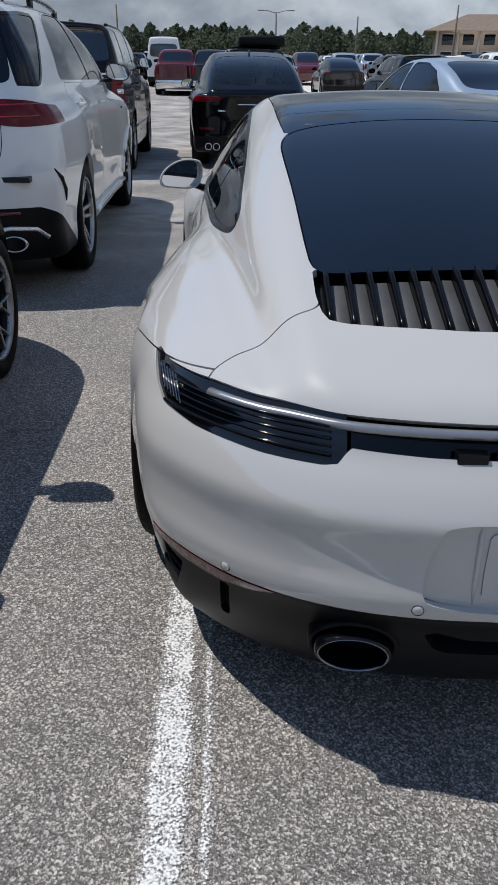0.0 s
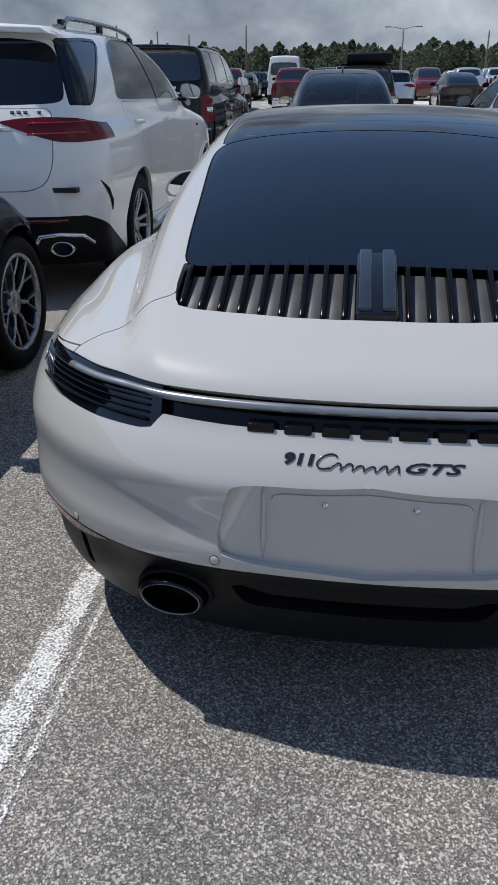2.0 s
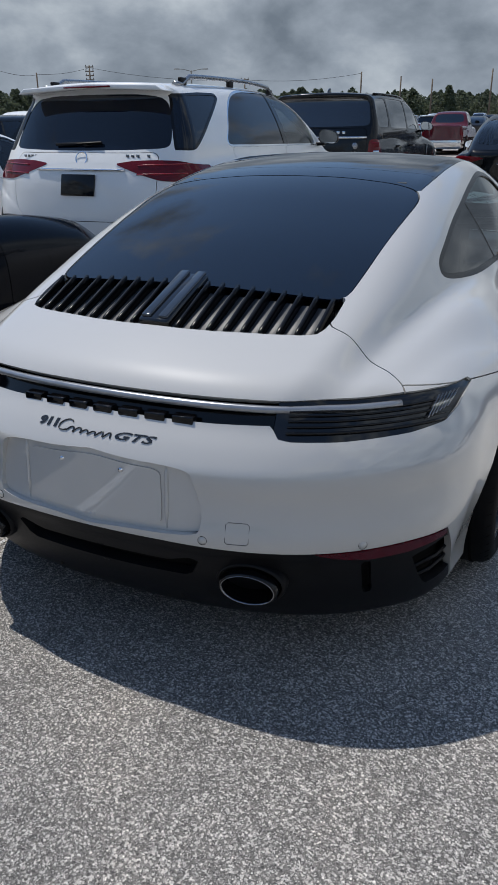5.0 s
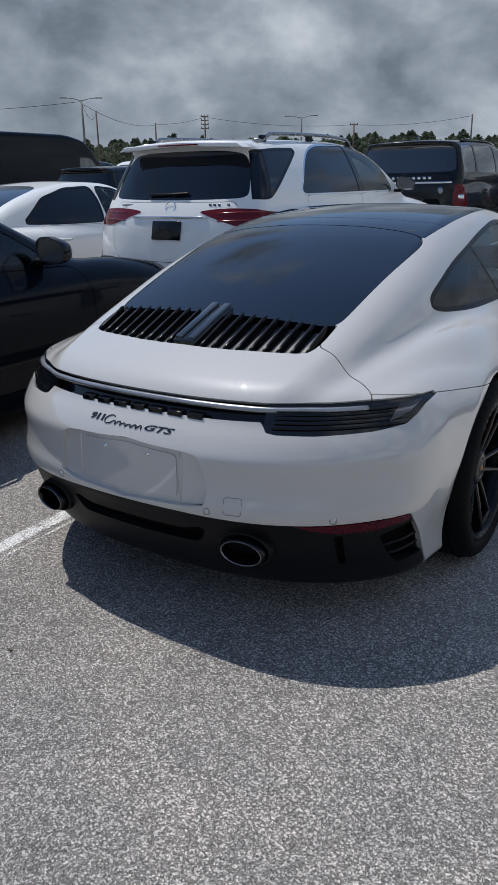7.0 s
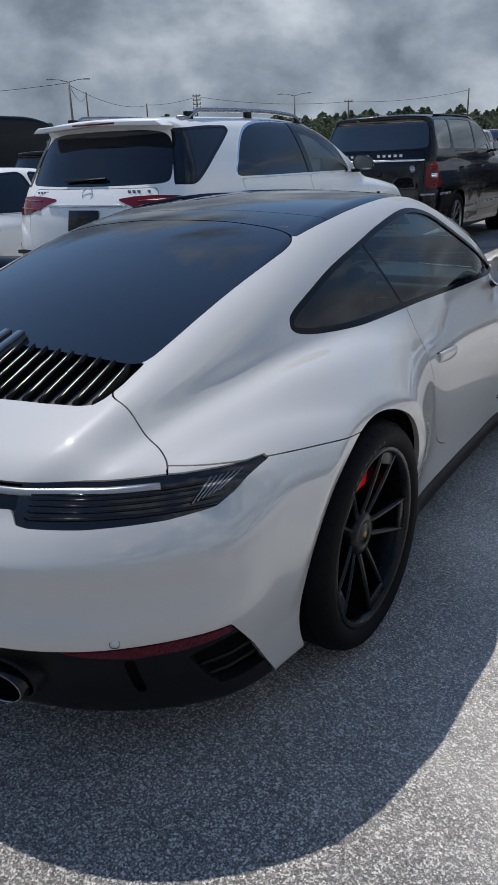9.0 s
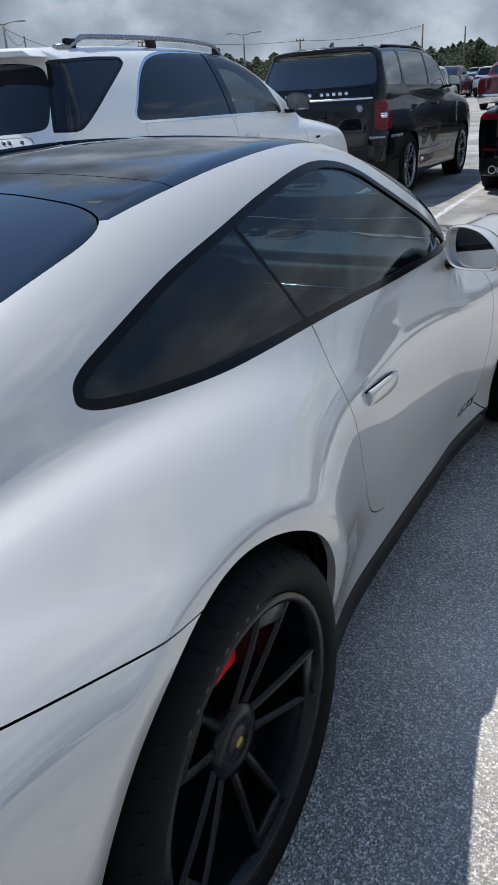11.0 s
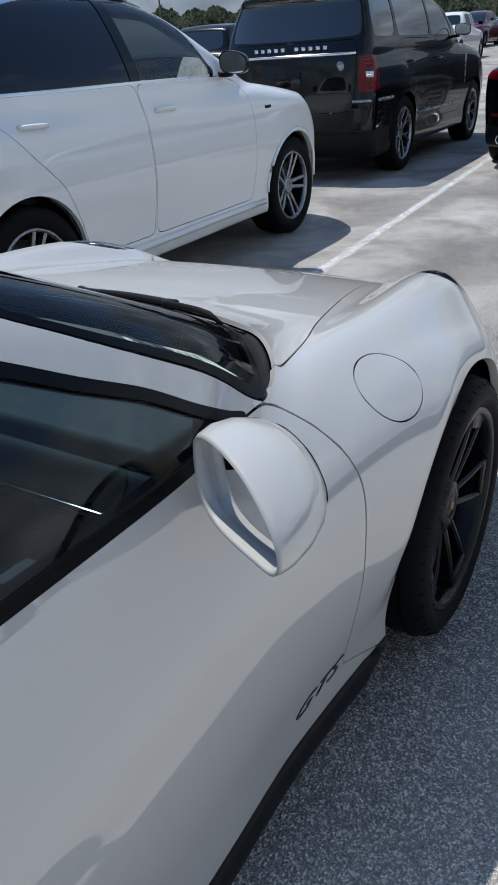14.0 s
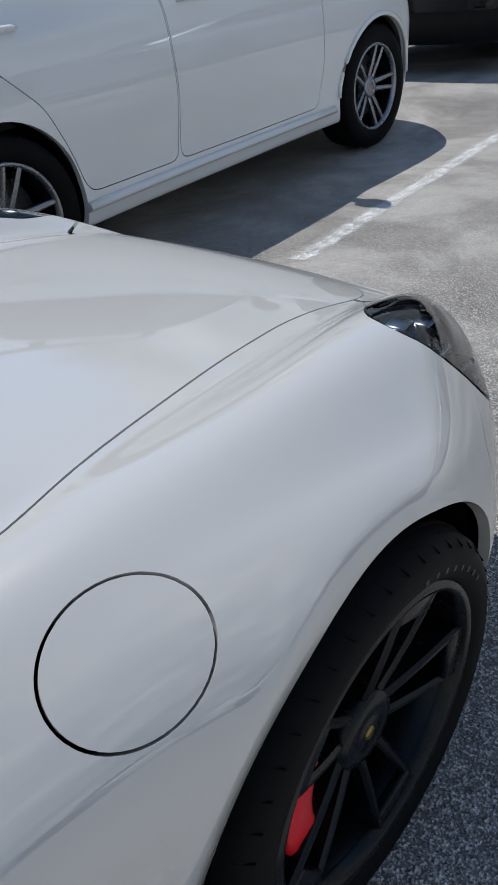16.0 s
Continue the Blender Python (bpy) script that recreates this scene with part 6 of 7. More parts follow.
for cy, r, x in ((0.0, 0.350, 0.926), (2.45, 0.338, 0.912)):
    for sd in (1, -1):
        part("wheel_well", well(0.388, sd * (x - 0.075), sd * (x - 0.36), 32, 0.12), M_SHELL, coupe, at=pose(0, cy, r))
        wd = 0.30 if cy == 0 else 0.25
        rim = 0.272 if cy == 0 else 0.262
        wl_ = wheel(coupe, sd * (x - wd / 2), cy, r, wd, rim, "twin", sd, M_RIMBLACK, M_CALIPER, steps=96, caliper_turn=-14 if cy == 0 else 84)
        s = wd / 2
        part("hub_crest", lathe([(0.0, s * 0.68), (0.010, s * 0.678), (0.012, s * 0.66)], 16), M_GOLD, wl_)
        # tread grooves and raised sidewall marks
        for g in (-0.55, -0.2, 0.2, 0.55):
            part("tread_groove", lathe([(r - 0.004, s * g - 0.005), (r + 0.0008, s * g - 0.0045), (r + 0.0008, s * g + 0.0045), (r - 0.004, s * g + 0.005)], 64), M_SHELL, wl_)
        for k in range(48):
            ln = box((0.028, 0.0014, 0.003), turn=Matrix.Rotation(0.3, 3, "Z") @ Matrix.Rotation(0.54, 3, "Y"))
            bmesh.ops.translate(ln, vec=(s * 0.84, 0, r - 0.0132), verts=ln.verts)
            bmesh.ops.rotate(ln, matrix=Matrix.Rotation(2 * math.pi * k / 48, 3, "X"), verts=ln.verts)
            part("tread_slit", ln, M_SHELL, wl_)
        for k in range(8):
            a_ = -0.42 + 0.105 * k + (0.4 if cy == 0 else -0.6)
            rr = rim + (r - rim) * 0.38
            part("sidewall_mark", box((0.0014, 0.009, 0.016), (s * 0.986, -rr * math.sin(a_), rr * math.cos(a_)), 0.001, 1, Matrix.Rotation(a_, 3, "X")), M_GREYMARK, wl_)

# ---------------------------------------------------------------- ground


def ground_material():
    m, n, l, b = node_mat("asphalt_with_pale_stones")
    geo = n.new("ShaderNodeNewGeometry")
    vor = n.new("ShaderNodeTexVoronoi"); vor.inputs["Scale"].default_value = 200
    l.new(geo.outputs["Position"], vor.inputs["Vector"])
    vor2 = n.new("ShaderNodeTexVoronoi"); vor2.inputs["Scale"].default_value = 340
    l.new(geo.outputs["Position"], vor2.inputs["Vector"])
    big = n.new("ShaderNodeTexNoise"); big.inputs["Scale"].default_value = 1.6; big.inputs["Detail"].default_value = 10; big.inputs["Roughness"].default_value = 0.68
    l.new(geo.outputs["Position"], big.inputs["Vector"])
    # stones: random tone per cell
    bw = n.new("ShaderNodeSeparateColor"); l.new(vor.outputs["Color"], bw.inputs[0])
    st = ramp(n, l, bw.outputs[0], [(0.0, (0.045, 0.044, 0.044)), (0.45, (0.14, 0.136, 0.13)), (0.72, (0.235, 0.228, 0.218)), (0.84, (0.62, 0.60, 0.57)), (1.0, (0.86, 0.835, 0.80))])
    bw2 = n.new("ShaderNodeSeparateColor"); l.new(vor2.outputs["Color"], bw2.inputs[0])
    st2 = ramp(n, l, bw2.outputs[0], [(0.0, (0.035, 0.034, 0.034)), (0.55, (0.17, 0.165, 0.158)), (0.82, (0.29, 0.28, 0.27)), (1.0, (0.78, 0.76, 0.73))])
    mix = n.new("ShaderNodeMixRGB"); mix.inputs[0].default_value = 0.5
    l.new(st.outputs[0], mix.inputs[1]); l.new(st2.outputs[0], mix.inputs[2])
    tone = ramp(n, l, big.outputs["Fac"], [(0.32, (0.90, 0.885, 0.87)), (0.5, (1.10, 1.07, 1.04)), (0.68, (1.36, 1.29, 1.22))])
    mul = n.new("ShaderNodeMixRGB"); mul.blend_type = "MULTIPLY"; mul.inputs[0].default_value = 1
    l.new(mix.outputs[0], mul.inputs[1]); l.new(tone.outputs[0], mul.inputs[2])
    # paler worn surface farther up the aisle
    sep = n.new("ShaderNodeSeparateXYZ"); l.new(geo.outputs["Position"], sep.inputs[0])
    wob = n.new("ShaderNodeTexNoise"); wob.inputs["Scale"].default_value = 0.9; wob.inputs["Detail"].default_value = 12; wob.inputs["Roughness"].default_value = 0.66; wob.inputs["Distortion"].default_value = 0.4
    l.new(geo.outputs["Position"], wob.inputs["Vector"])
    mm = n.new("ShaderNodeMath"); mm.operation = "MULTIPLY_ADD"; mm.inputs[1].default_value = 3.0
    l.new(wob.outputs["Fac"], mm.inputs[0]); l.new(sep.outputs["Y"], mm.inputs[2])
    mr = n.new("ShaderNodeMapRange"); mr.inputs["From Min"].default_value = 5.2; mr.inputs["From Max"].default_value = 6.6
    l.new(mm.outputs[0], mr.inputs["Value"])
    # second mask: paler ground to the right of the coupe, with a noisy edge
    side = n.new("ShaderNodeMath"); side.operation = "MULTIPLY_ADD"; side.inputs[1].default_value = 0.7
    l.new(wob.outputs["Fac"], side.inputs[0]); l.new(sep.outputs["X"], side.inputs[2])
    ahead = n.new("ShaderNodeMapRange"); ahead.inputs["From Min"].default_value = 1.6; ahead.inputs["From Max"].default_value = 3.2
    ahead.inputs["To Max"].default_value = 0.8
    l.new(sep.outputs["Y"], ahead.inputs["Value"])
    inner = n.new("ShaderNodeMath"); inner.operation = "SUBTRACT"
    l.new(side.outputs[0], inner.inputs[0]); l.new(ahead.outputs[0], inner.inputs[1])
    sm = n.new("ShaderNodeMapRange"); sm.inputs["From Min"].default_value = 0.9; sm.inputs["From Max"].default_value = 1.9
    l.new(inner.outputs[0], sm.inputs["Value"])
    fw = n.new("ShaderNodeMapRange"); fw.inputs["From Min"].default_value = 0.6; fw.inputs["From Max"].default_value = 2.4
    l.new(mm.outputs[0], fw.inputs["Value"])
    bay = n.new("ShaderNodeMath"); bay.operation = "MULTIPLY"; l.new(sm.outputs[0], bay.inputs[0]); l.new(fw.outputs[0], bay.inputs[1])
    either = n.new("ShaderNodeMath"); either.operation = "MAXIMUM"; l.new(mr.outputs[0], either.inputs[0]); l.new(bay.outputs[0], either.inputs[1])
    pale = ramp(n, l, wob.outputs["Fac"], [(0.34, (0.17, 0.158, 0.145)), (0.47, (0.30, 0.28, 0.255)), (0.53, (0.42, 0.395, 0.36)), (0.66, (0.62, 0.59, 0.545))])
    pm = n.new("ShaderNodeMixRGB"); pm.inputs[0].default_value = 0.34
    l.new(pale.outputs[0], pm.inputs[1]); l.new(mix.outputs[0], pm.inputs[2])
    fin = n.new("ShaderNodeMixRGB")
    l.new(either.outputs[0], fin.inputs[0]); l.new(mul.outputs[0], fin.inputs[1]); l.new(pm.outputs[0], fin.inputs[2])
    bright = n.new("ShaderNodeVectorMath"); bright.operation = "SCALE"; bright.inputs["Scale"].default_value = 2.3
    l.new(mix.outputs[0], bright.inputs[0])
    bay_pale = n.new("ShaderNodeMixRGB"); bay_pale.inputs[0].default_value = 0.42; bay_pale.inputs[2].default_value = (0.80, 0.73, 0.63, 1)
    l.new(bright.outputs[0], bay_pale.inputs[1])
    # how far the masked ground goes over to the paler colour
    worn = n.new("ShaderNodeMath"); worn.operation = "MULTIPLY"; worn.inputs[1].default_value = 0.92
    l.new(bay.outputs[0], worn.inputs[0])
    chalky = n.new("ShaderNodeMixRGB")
    l.new(worn.outputs[0], chalky.inputs[0]); l.new(fin.outputs[0], chalky.inputs[1]); l.new(bay_pale.outputs[0], chalky.inputs[2])
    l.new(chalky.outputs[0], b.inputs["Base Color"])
    b.inputs["Roughness"].default_value = 0.85
    bp = n.new("ShaderNodeBump"); bp.inputs["Strength"].default_value = 0.9; bp.inputs["Distance"].default_value = 0.004
    l.new(vor.outputs["Distance"], bp.inputs["Height"])
    l.new(bp.outputs[0], b.inputs["Normal"])
    return m


def grass_material():
    m, n, l, b = node_mat("rough_grass")
    t = texture(n, l, "ShaderNodeTexNoise", 0.4, detail=8)
    r = ramp(n, l, t.outputs["Fac"], [(0.3, (0.05, 0.075, 0.02)), (0.7, (0.12, 0.13, 0.05))])
    l.new(r.outputs[0], b.inputs["Base Color"])
    b.inputs["Roughness"].default_value = 0.9
    return m


def line_material(name, worn, soft):
    """Old line paint that has worn through to the stones, thinner towards its edges."""
    m = bpy.data.materials.new(name)
    m.use_nodes = True
    n, l = m.node_tree.nodes, m.node_tree.links
    b = n["Principled BSDF"]
    geo = n.new("ShaderNodeNewGeometry")
    fine = n.new("ShaderNodeTexNoise"); fine.inputs["Scale"].default_value = 170; fine.inputs["Detail"].default_value = 3
    wide = n.new("ShaderNodeTexNoise"); wide.inputs["Scale"].default_value = 14; wide.inputs["Detail"].default_value = 5
    for q in (fine, wide):
        l.new(geo.outputs["Position"], q.inputs["Vector"])
    uv = n.new("ShaderNodeUVMap")
    sep = n.new("ShaderNodeSeparateXYZ"); l.new(uv.outputs[0], sep.inputs[0])
    mid = n.new("ShaderNodeMath"); mid.operation = "SUBTRACT"; mid.inputs[1].default_value = 0.5
    l.new(sep.outputs[0], mid.inputs[0])
    ab = n.new("ShaderNodeMath"); ab.operation = "ABSOLUTE"; l.new(mid.outputs[0], ab.inputs[0])
    edge = n.new("ShaderNodeMapRange")
    edge.inputs["From Min"].default_value, edge.inputs["From Max"].default_value = 0.5, 0.5 - soft
    edge.inputs["To Min"].default_value, edge.inputs["To Max"].default_value = -0.35, 0.0
    l.new(ab.outputs[0], edge.inputs["Value"])
    add = n.new("ShaderNodeMath"); add.operation = "ADD"; l.new(fine.outputs["Fac"], add.inputs[0]); l.new(edge.outputs[0], add.inputs[1])
    add2 = n.new("ShaderNodeMath"); add2.operation = "MULTIPLY_ADD"; add2.inputs[1].default_value = 0.5
    l.new(wide.outputs["Fac"], add2.inputs[0]); l.new(add.outputs[0], add2.inputs[2])
    cover = n.new("ShaderNodeMapRange")
    cover.inputs["From Min"].default_value, cover.inputs["From Max"].default_value = worn, worn + 0.22
    l.new(add2.outputs[0], cover.inputs["Value"])
    tone = ramp(n, l, fine.outputs["Fac"], [(0.3, (0.42, 0.42, 0.42)), (0.65, (0.82, 0.82, 0.81))])
    l.new(tone.outputs[0], b.inputs["Base Color"])
    b.inputs["Roughness"].default_value = 0.8
    l.new(cover.outputs[0], b.inputs["Alpha"])
    return m


M_GROUND, M_GRASS, M_LINE = ground_material(), grass_material(), line_material("worn_white_line_paint", 0.57, 0.26)
M_FAINT = line_material("nearly_gone_line_paint", 0.64, 0.35)


def terrain(x, y):
    """The lot lies level here and rises gently towards the far rows."""
    d = math.hypot(x, y)
    t = max(0.0, min(d, 150) - 13.0)
    return 0.022 * t * t / (t + 4.0)


def land(name, x0, x1, y0, y1, step, drop, material):
    bm = bmesh.new()
    nx, ny = int((x1 - x0) / step), int((y1 - y0) / step)
    grid = [[bm.verts.new((x0 + i * step, y0 + j * step, terrain(x0 + i * step, y0 + j * step) - drop)) for i in range(nx + 1)] for j in range(ny + 1)]
    for j in range(ny):
        for i in range(nx):
            f = bm.faces.new((grid[j][i], grid[j][i + 1], grid[j + 1][i + 1], grid[j + 1][i]))
            f.smooth = True
    return part(name, bm, material)


tagged(land("ground", -960, 960, -960, 960, 12, 0.10, M_GRASS), "rough grass land round the parking lot", "ground", kind="structure")
# stretched far right, out of view, so the coupe's flank mirrors pale ground
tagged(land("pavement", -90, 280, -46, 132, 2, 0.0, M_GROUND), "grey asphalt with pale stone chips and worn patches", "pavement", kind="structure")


def line(x0, y0, x1, y1, width, material=None):
    d = Vector((x1 - x0, y1 - y0, 0)); s = Vector((d.y, -d.x, 0)).normalized() * width / 2
    bm = bmesh.new()
    steps = max(2, int(d.length / 0.12))
    rows = []
    for k in range(steps + 1):
        c = Vector((x0, y0, 0.004)) + d * k / steps
        c.z += terrain(c.x, c.y)
        w = 1 + 0.05 * noise.noise((k * 0.7, x0, y0))
        rows.append((bm.verts.new(c - s * w), bm.verts.new(c + s * w)))
    uvl = bm.loops.layers.uv.new("across")
    for a, b in zip(rows, rows[1:]):
        f = bm.faces.new((a[0], a[1], b[1], b[0]))
        for q, u in zip(f.loops, (0, 1, 1, 0)):
            q[uvl].uv = (u, 0.5)
    return tagged(part("bay_line", bm, material or M_LINE), "worn white painted bay line on the asphalt", "road marking", "bay lines", "structure")


line(-0.785, -3.2, -0.795, 1.9, 0.115)
line(-0.705, -3.2, -0.715, 1.9, 0.034, M_FAINT)
line(-0.94, 4.6, -1.28, 11.2, 0.17, line_material("scuffed_line_paint", 0.60, 0.34))
line(-0.2, 9.45, 2.2, 9.55, 0.10)
line(0.3, 6.6, 1.6, 6.75, 0.22, M_FAINT)

# ---------------------------------------------------------------- parked cars near by


def bar_row(parent, points, normal_yaw, size, material, name="letter_bar"):
    """Plain bars in place of lettering."""
    for p in points:
        part(name, box(size, p, min(size) * 0.2, 1), material, parent)


# white SUV
white_suv = simple_car(SUV, "white_suv", "white SUV with silver roof rails and dark rear glass", M_WHITE, step=0.022)
fs = car_field(SUV)
for sd in (1, -1):
    pts = [(sd * 0.60, y, roof_point(fs, 0.60, y) + (0.055 if -0.35 < y < 1.45 else 0.004)) for y in np.linspace(-0.52, 1.62, 18)]
    rail = part("roof_rail", tube(pts, 0.019, 8), M_RIMGREY, white_suv, "silver roof rail")
    for y in (-0.38, 0.5, 1.42):
        part("rail_foot", box((0.03, 0.10, 0.06), (sd * 0.60, y, roof_point(fs, 0.60, y) + 0.02), 0.008), M_PLASTIC, rail)
    ty = tail_point(fs, 0.62, 0.36)
    ex = lathe([(0.052, 0.14), (0.055, 0.0), (0.064, -0.006), (0.068, 0.02), (0.068, 0.16)], 24, "y")
    bmesh.ops.scale(ex, vec=(1.25, 1, 0.75), verts=ex.verts)
    e_ = part("exhaust_tip", ex, M_CHROME, white_suv, "chrome exhaust tip", at=pose(sd * 0.66, ty - 0.02, 0.37))
    part("pipe_inside", lathe([(0.0, 0.08), (0.056, 0.08)], 20, "y"), M_SHELL, e_)
    part("exhaust_shield", tube([(sd * x, tail_point(fs, x, 0.45) - 0.004, z) for x, z in ((0.50, 0.40), (0.53, 0.455), (0.66, 0.470), (0.80, 0.455), (0.86, 0.40))], 0.016, 6), M_CHROME, white_suv)
    part("bumper_slot", tube([(sd * (flank_point(fs, y, z) + 0.001), y, z) for y, z in ((-0.84, 0.80), (-0.80, 0.74), (-0.765, 0.67), (-0.75, 0.60))], [0.004, 0.016, 0.016, 0.005], 6), M_GLOSSBLACK, white_suv)
    part("bumper_reflector", tube([(sd * x, tail_point(fs, x, 0.555) - 0.002, 0.555) for x in (0.45, 0.58, 0.72)], 0.014, 6), M_REFLECTOR, white_suv)
    part("side_step", tube([(sd * (flank_point(fs, y, 0.36) + 0.006), y, 0.345) for y in np.linspace(0.42, 2.50, 9)], 0.030, 8, flat=0.8), M_WHITE, white_suv, "white sill panel")
    part("wheel_arch_lip", tube([(sd * (flank_point(fs, 2.995 + 0.437 * math.cos(a), 0.385 + 0.437 * math.sin(a)) + 0.004), 2.995 + 0.437 * math.cos(a), 0.385 + 0.437 * math.sin(a)) for a in np.linspace(0.05, 3.1, 20)], 0.016, 6), M_WHITE, white_suv)
    part("wing_mark", box((0.006, 0.09, 0.022), (sd * (flank_point(fs, 2.60, 1.02) + 0.001), 2.60, 1.02), 0.002, 1), M_GLOSSBLACK, white_suv)
for sd in (1, -1):
    for z0, z1 in ((1.148, 1.160), (1.085, 1.095)):
        part("light_guide", tube([(sd * x, tail_point(fs, x, z0 + (z1 - z0) * k / 7) - 0.005, z0 + (z1 - z0) * k / 7) for k, x in enumerate(np.linspace(0.50, 0.86, 8))], 0.006, 6), M_GUIDE, white_suv, "brighter red light guide")
part("rear_spoiler", prism([(-0.66, 1.66), (-0.60, 1.70), (0.0, 1.722), (0.60, 1.70), (0.66, 1.66), (0.60, 1.662), (0.0, 1.688), (-0.60, 1.662)], 0.16, "y", (0, -0.80, 0), 0.008), M_WHITE, white_suv)
part("brake_light", box((0.42, 0.02, 0.012), (0, -0.803, 1.698), 0.004, 1), M_REDLENS, white_suv)
part("rear_wiper", tube([(0.0, tail_point(fs, 0, 1.30) - 0.014, 1.292), (0.16, tail_point(fs, 0.16, 1.31) - 0.022, 1.305), (-0.26, tail_point(fs, 0.26, 1.30) - 0.018, 1.295)], 0.013, 6), M_PLASTIC, white_suv)
part("number_plate", box((0.31, 0.012, 0.16), (0, tail_point(fs, 0, 1.0) - 0.006, 1.005), 0.006, 2, Matrix.Rotation(-0.22, 3, "X")), M_GLOSSBLACK, white_suv, "black blank plate on the tailgate")
part("chrome_strip", tube([(x, tail_point(fs, abs(x), 1.115) - 0.006, 1.115) for x in np.linspace(-0.40, 0.40, 11)], 0.010, 6), M_CHROME, white_suv)
part("round_emblem", lathe([(0.044, -0.004), (0.050, -0.008), (0.056, -0.004)], 28, "y"), M_CHROME, white_suv, at=pose(0, tail_point(fs, 0, 1.195), 1.195, -18))
bar_row(white_suv, [(0.40 + 0.042 * k, tail_point(fs, 0.40 + 0.042 * k, 1.212) - 0.002, 1.212) for k in range(5) if k != 3], 0, (0.028, 0.006, 0.024), M_DARKCHROME)
bar_row(white_suv, [(-0.56 + 0.034 * k, tail_point(fs, 0.50, 1.212) - 0.002, 1.212) for k in range(5)], 0, (0.024, 0.006, 0.018), M_DARKCHROME)
for sd in (1, -1):
    st = part("front_seat", box((0.50, 0.52, 0.20), (sd * 0.40, 1.55, 0.80), 0.06), M_LEATHER, white_suv)
    part("seat_back", box((0.48, 0.14, 0.60), (sd * 0.40, 1.22, 1.12), 0.06, 2, Matrix.Rotation(0.2, 3, "X")), M_LEATHER, st)
    part("headrest", box((0.26, 0.10, 0.18), (sd * 0.40, 1.13, 1.50), 0.04), M_LEATHER, st)
part("dashboard", box((1.5, 0.5, 0.22), (0, 2.18, 1.08), 0.06), M_LEATHER, white_suv)
part("cargo_floor", box((1.6, 3.2, 0.03), (0, 0.6, 0.75)), M_LEATHER, white_suv)
white_suv.matrix_basis = pose(-2.66, 3.56, 0, 0, 0, 1.2)

# black boxy SUV
black_suv = simple_car(BOXY, "black_suv", "glossy black boxy SUV with pale chrome tailgate strip", M_BLACK, step=0.03)
fb = car_field(BOXY)
part("tailgate_strip", tube([(x, tail_point(fb, abs(x), 1.24) - 0.005, 1.24) for x in np.linspace(-0.76, 0.76, 13)], 0.016, 6), M_CHROME, black_suv)
bar_row(black_suv, [(-0.42 + 0.084 * k, tail_point(fb, abs(-0.42 + 0.084 * k), 1.305) - 0.003, 1.305) for k in range(11) if k != 5], 0, (0.046, 0.008, 0.036), M_CHROME)
part("oval_emblem", lathe([(0.0, -0.006), (0.04, -0.006), (0.046, 0.0)], 20, "y"), M_RIMGREY, black_suv, at=pose(0.60, tail_point(fb, 0.60, 1.13), 1.13))
part("number_plate", box((0.31, 0.012, 0.15), (0, tail_point(fb, 0, 1.02) - 0.006, 1.02), 0.006, 2), M_GLOSSBLACK, black_suv)
for sd in (1, -1):
    part("tail_trim", tube([(sd * x, y, 0.80) for x, y in ((0.74, tail_point(fb, 0.74, 0.80) - 0.006), (0.90, tail_point(fb, 0.90, 0.80) - 0.004), (flank_point(fb, -0.78, 0.80) + 0.004, -0.78), (flank_point(fb, -0.45, 0.80) + 0.004, -0.45))], 0.018, 6), M_RIMGREY, black_suv, "pale metal bumper trim")
    part("sill_trim", tube([(sd * (flank_point(fb, y, 0.56) + 0.003), y, 0.56) for y in np.linspace(0.5, 2.4, 8)], 0.016, 6), M_RIMGREY, black_suv)
    for k in range(3):
        part("lamp_bar", box((0.13, 0.02, 0.06), (sd * 0.885, tail_point(fb, 0.885, 1.0) + 0.002, 0.94 + 0.105 * k), 0.01), M_CHROME if k == 1 else M_REDLENS, black_suv)
    part("wing_blade", box((0.012, 0.05, 0.34), (sd * (flank_point(fb, 2.40, 0.95) + 0.002), 2.40, 0.95), 0.004, 1), M_RIMGREY, black_suv)
    pts = [(sd * 0.70, y, roof_point(fb, 0.70, y) + 0.012) for y in np.linspace(-0.5, 1.4, 8)]
    part("roof_strip", tube(pts, 0.014, 6), M_GLOSSBLACK, black_suv)
part("antenna_fin", prism([(-0.10, 0.0), (0.0, 0.065), (0.03, 0.065), (0.06, 0.0)], 0.03, "x", (-0.015, -0.45, roof_point(fb, 0, -0.45) - 0.01), 0.006), M_BLACK, black_suv)
black_suv.matrix_basis = pose(-3.03, 10.0, 0, 0, 0, 1.2)
black_suv.scale = (1.0, 1.05, 1.06)

# dark coupe SUV seen from behind
grey_suv = simple_car(dict(COUPE_SUV, clear_rear=True), "coupe_suv", "black coupe-backed SUV with four round exhausts", M_BLACK, step=0.035)
fc = car_field(COUPE_SUV)
for sd in (1, -1):
    for x in (0.60, 0.72):
        p_ = part("exhaust_tip", lathe([(0.040, 0.10), (0.043, 0.0), (0.052, -0.004), (0.054, 0.10)], 20, "y"), M_CHROME, grey_suv, at=pose(sd * x, tail_point(fc, x, 0.34) - 0.02, 0.335))
        part("pipe_inside", lathe([(0.0, 0.06), (0.044, 0.06)], 16, "y"), M_SHELL, p_)
for x in (-0.42, 0.0, 0.42):
    part("headrest", box((0.24, 0.10, 0.17), (x, 0.62, 1.20), 0.04, 2), M_LEATHER, grey_suv)
part("rear_seat", box((1.30, 0.16, 0.42), (0, 0.66, 0.92), 0.05, 2), M_LEATHER, grey_suv)
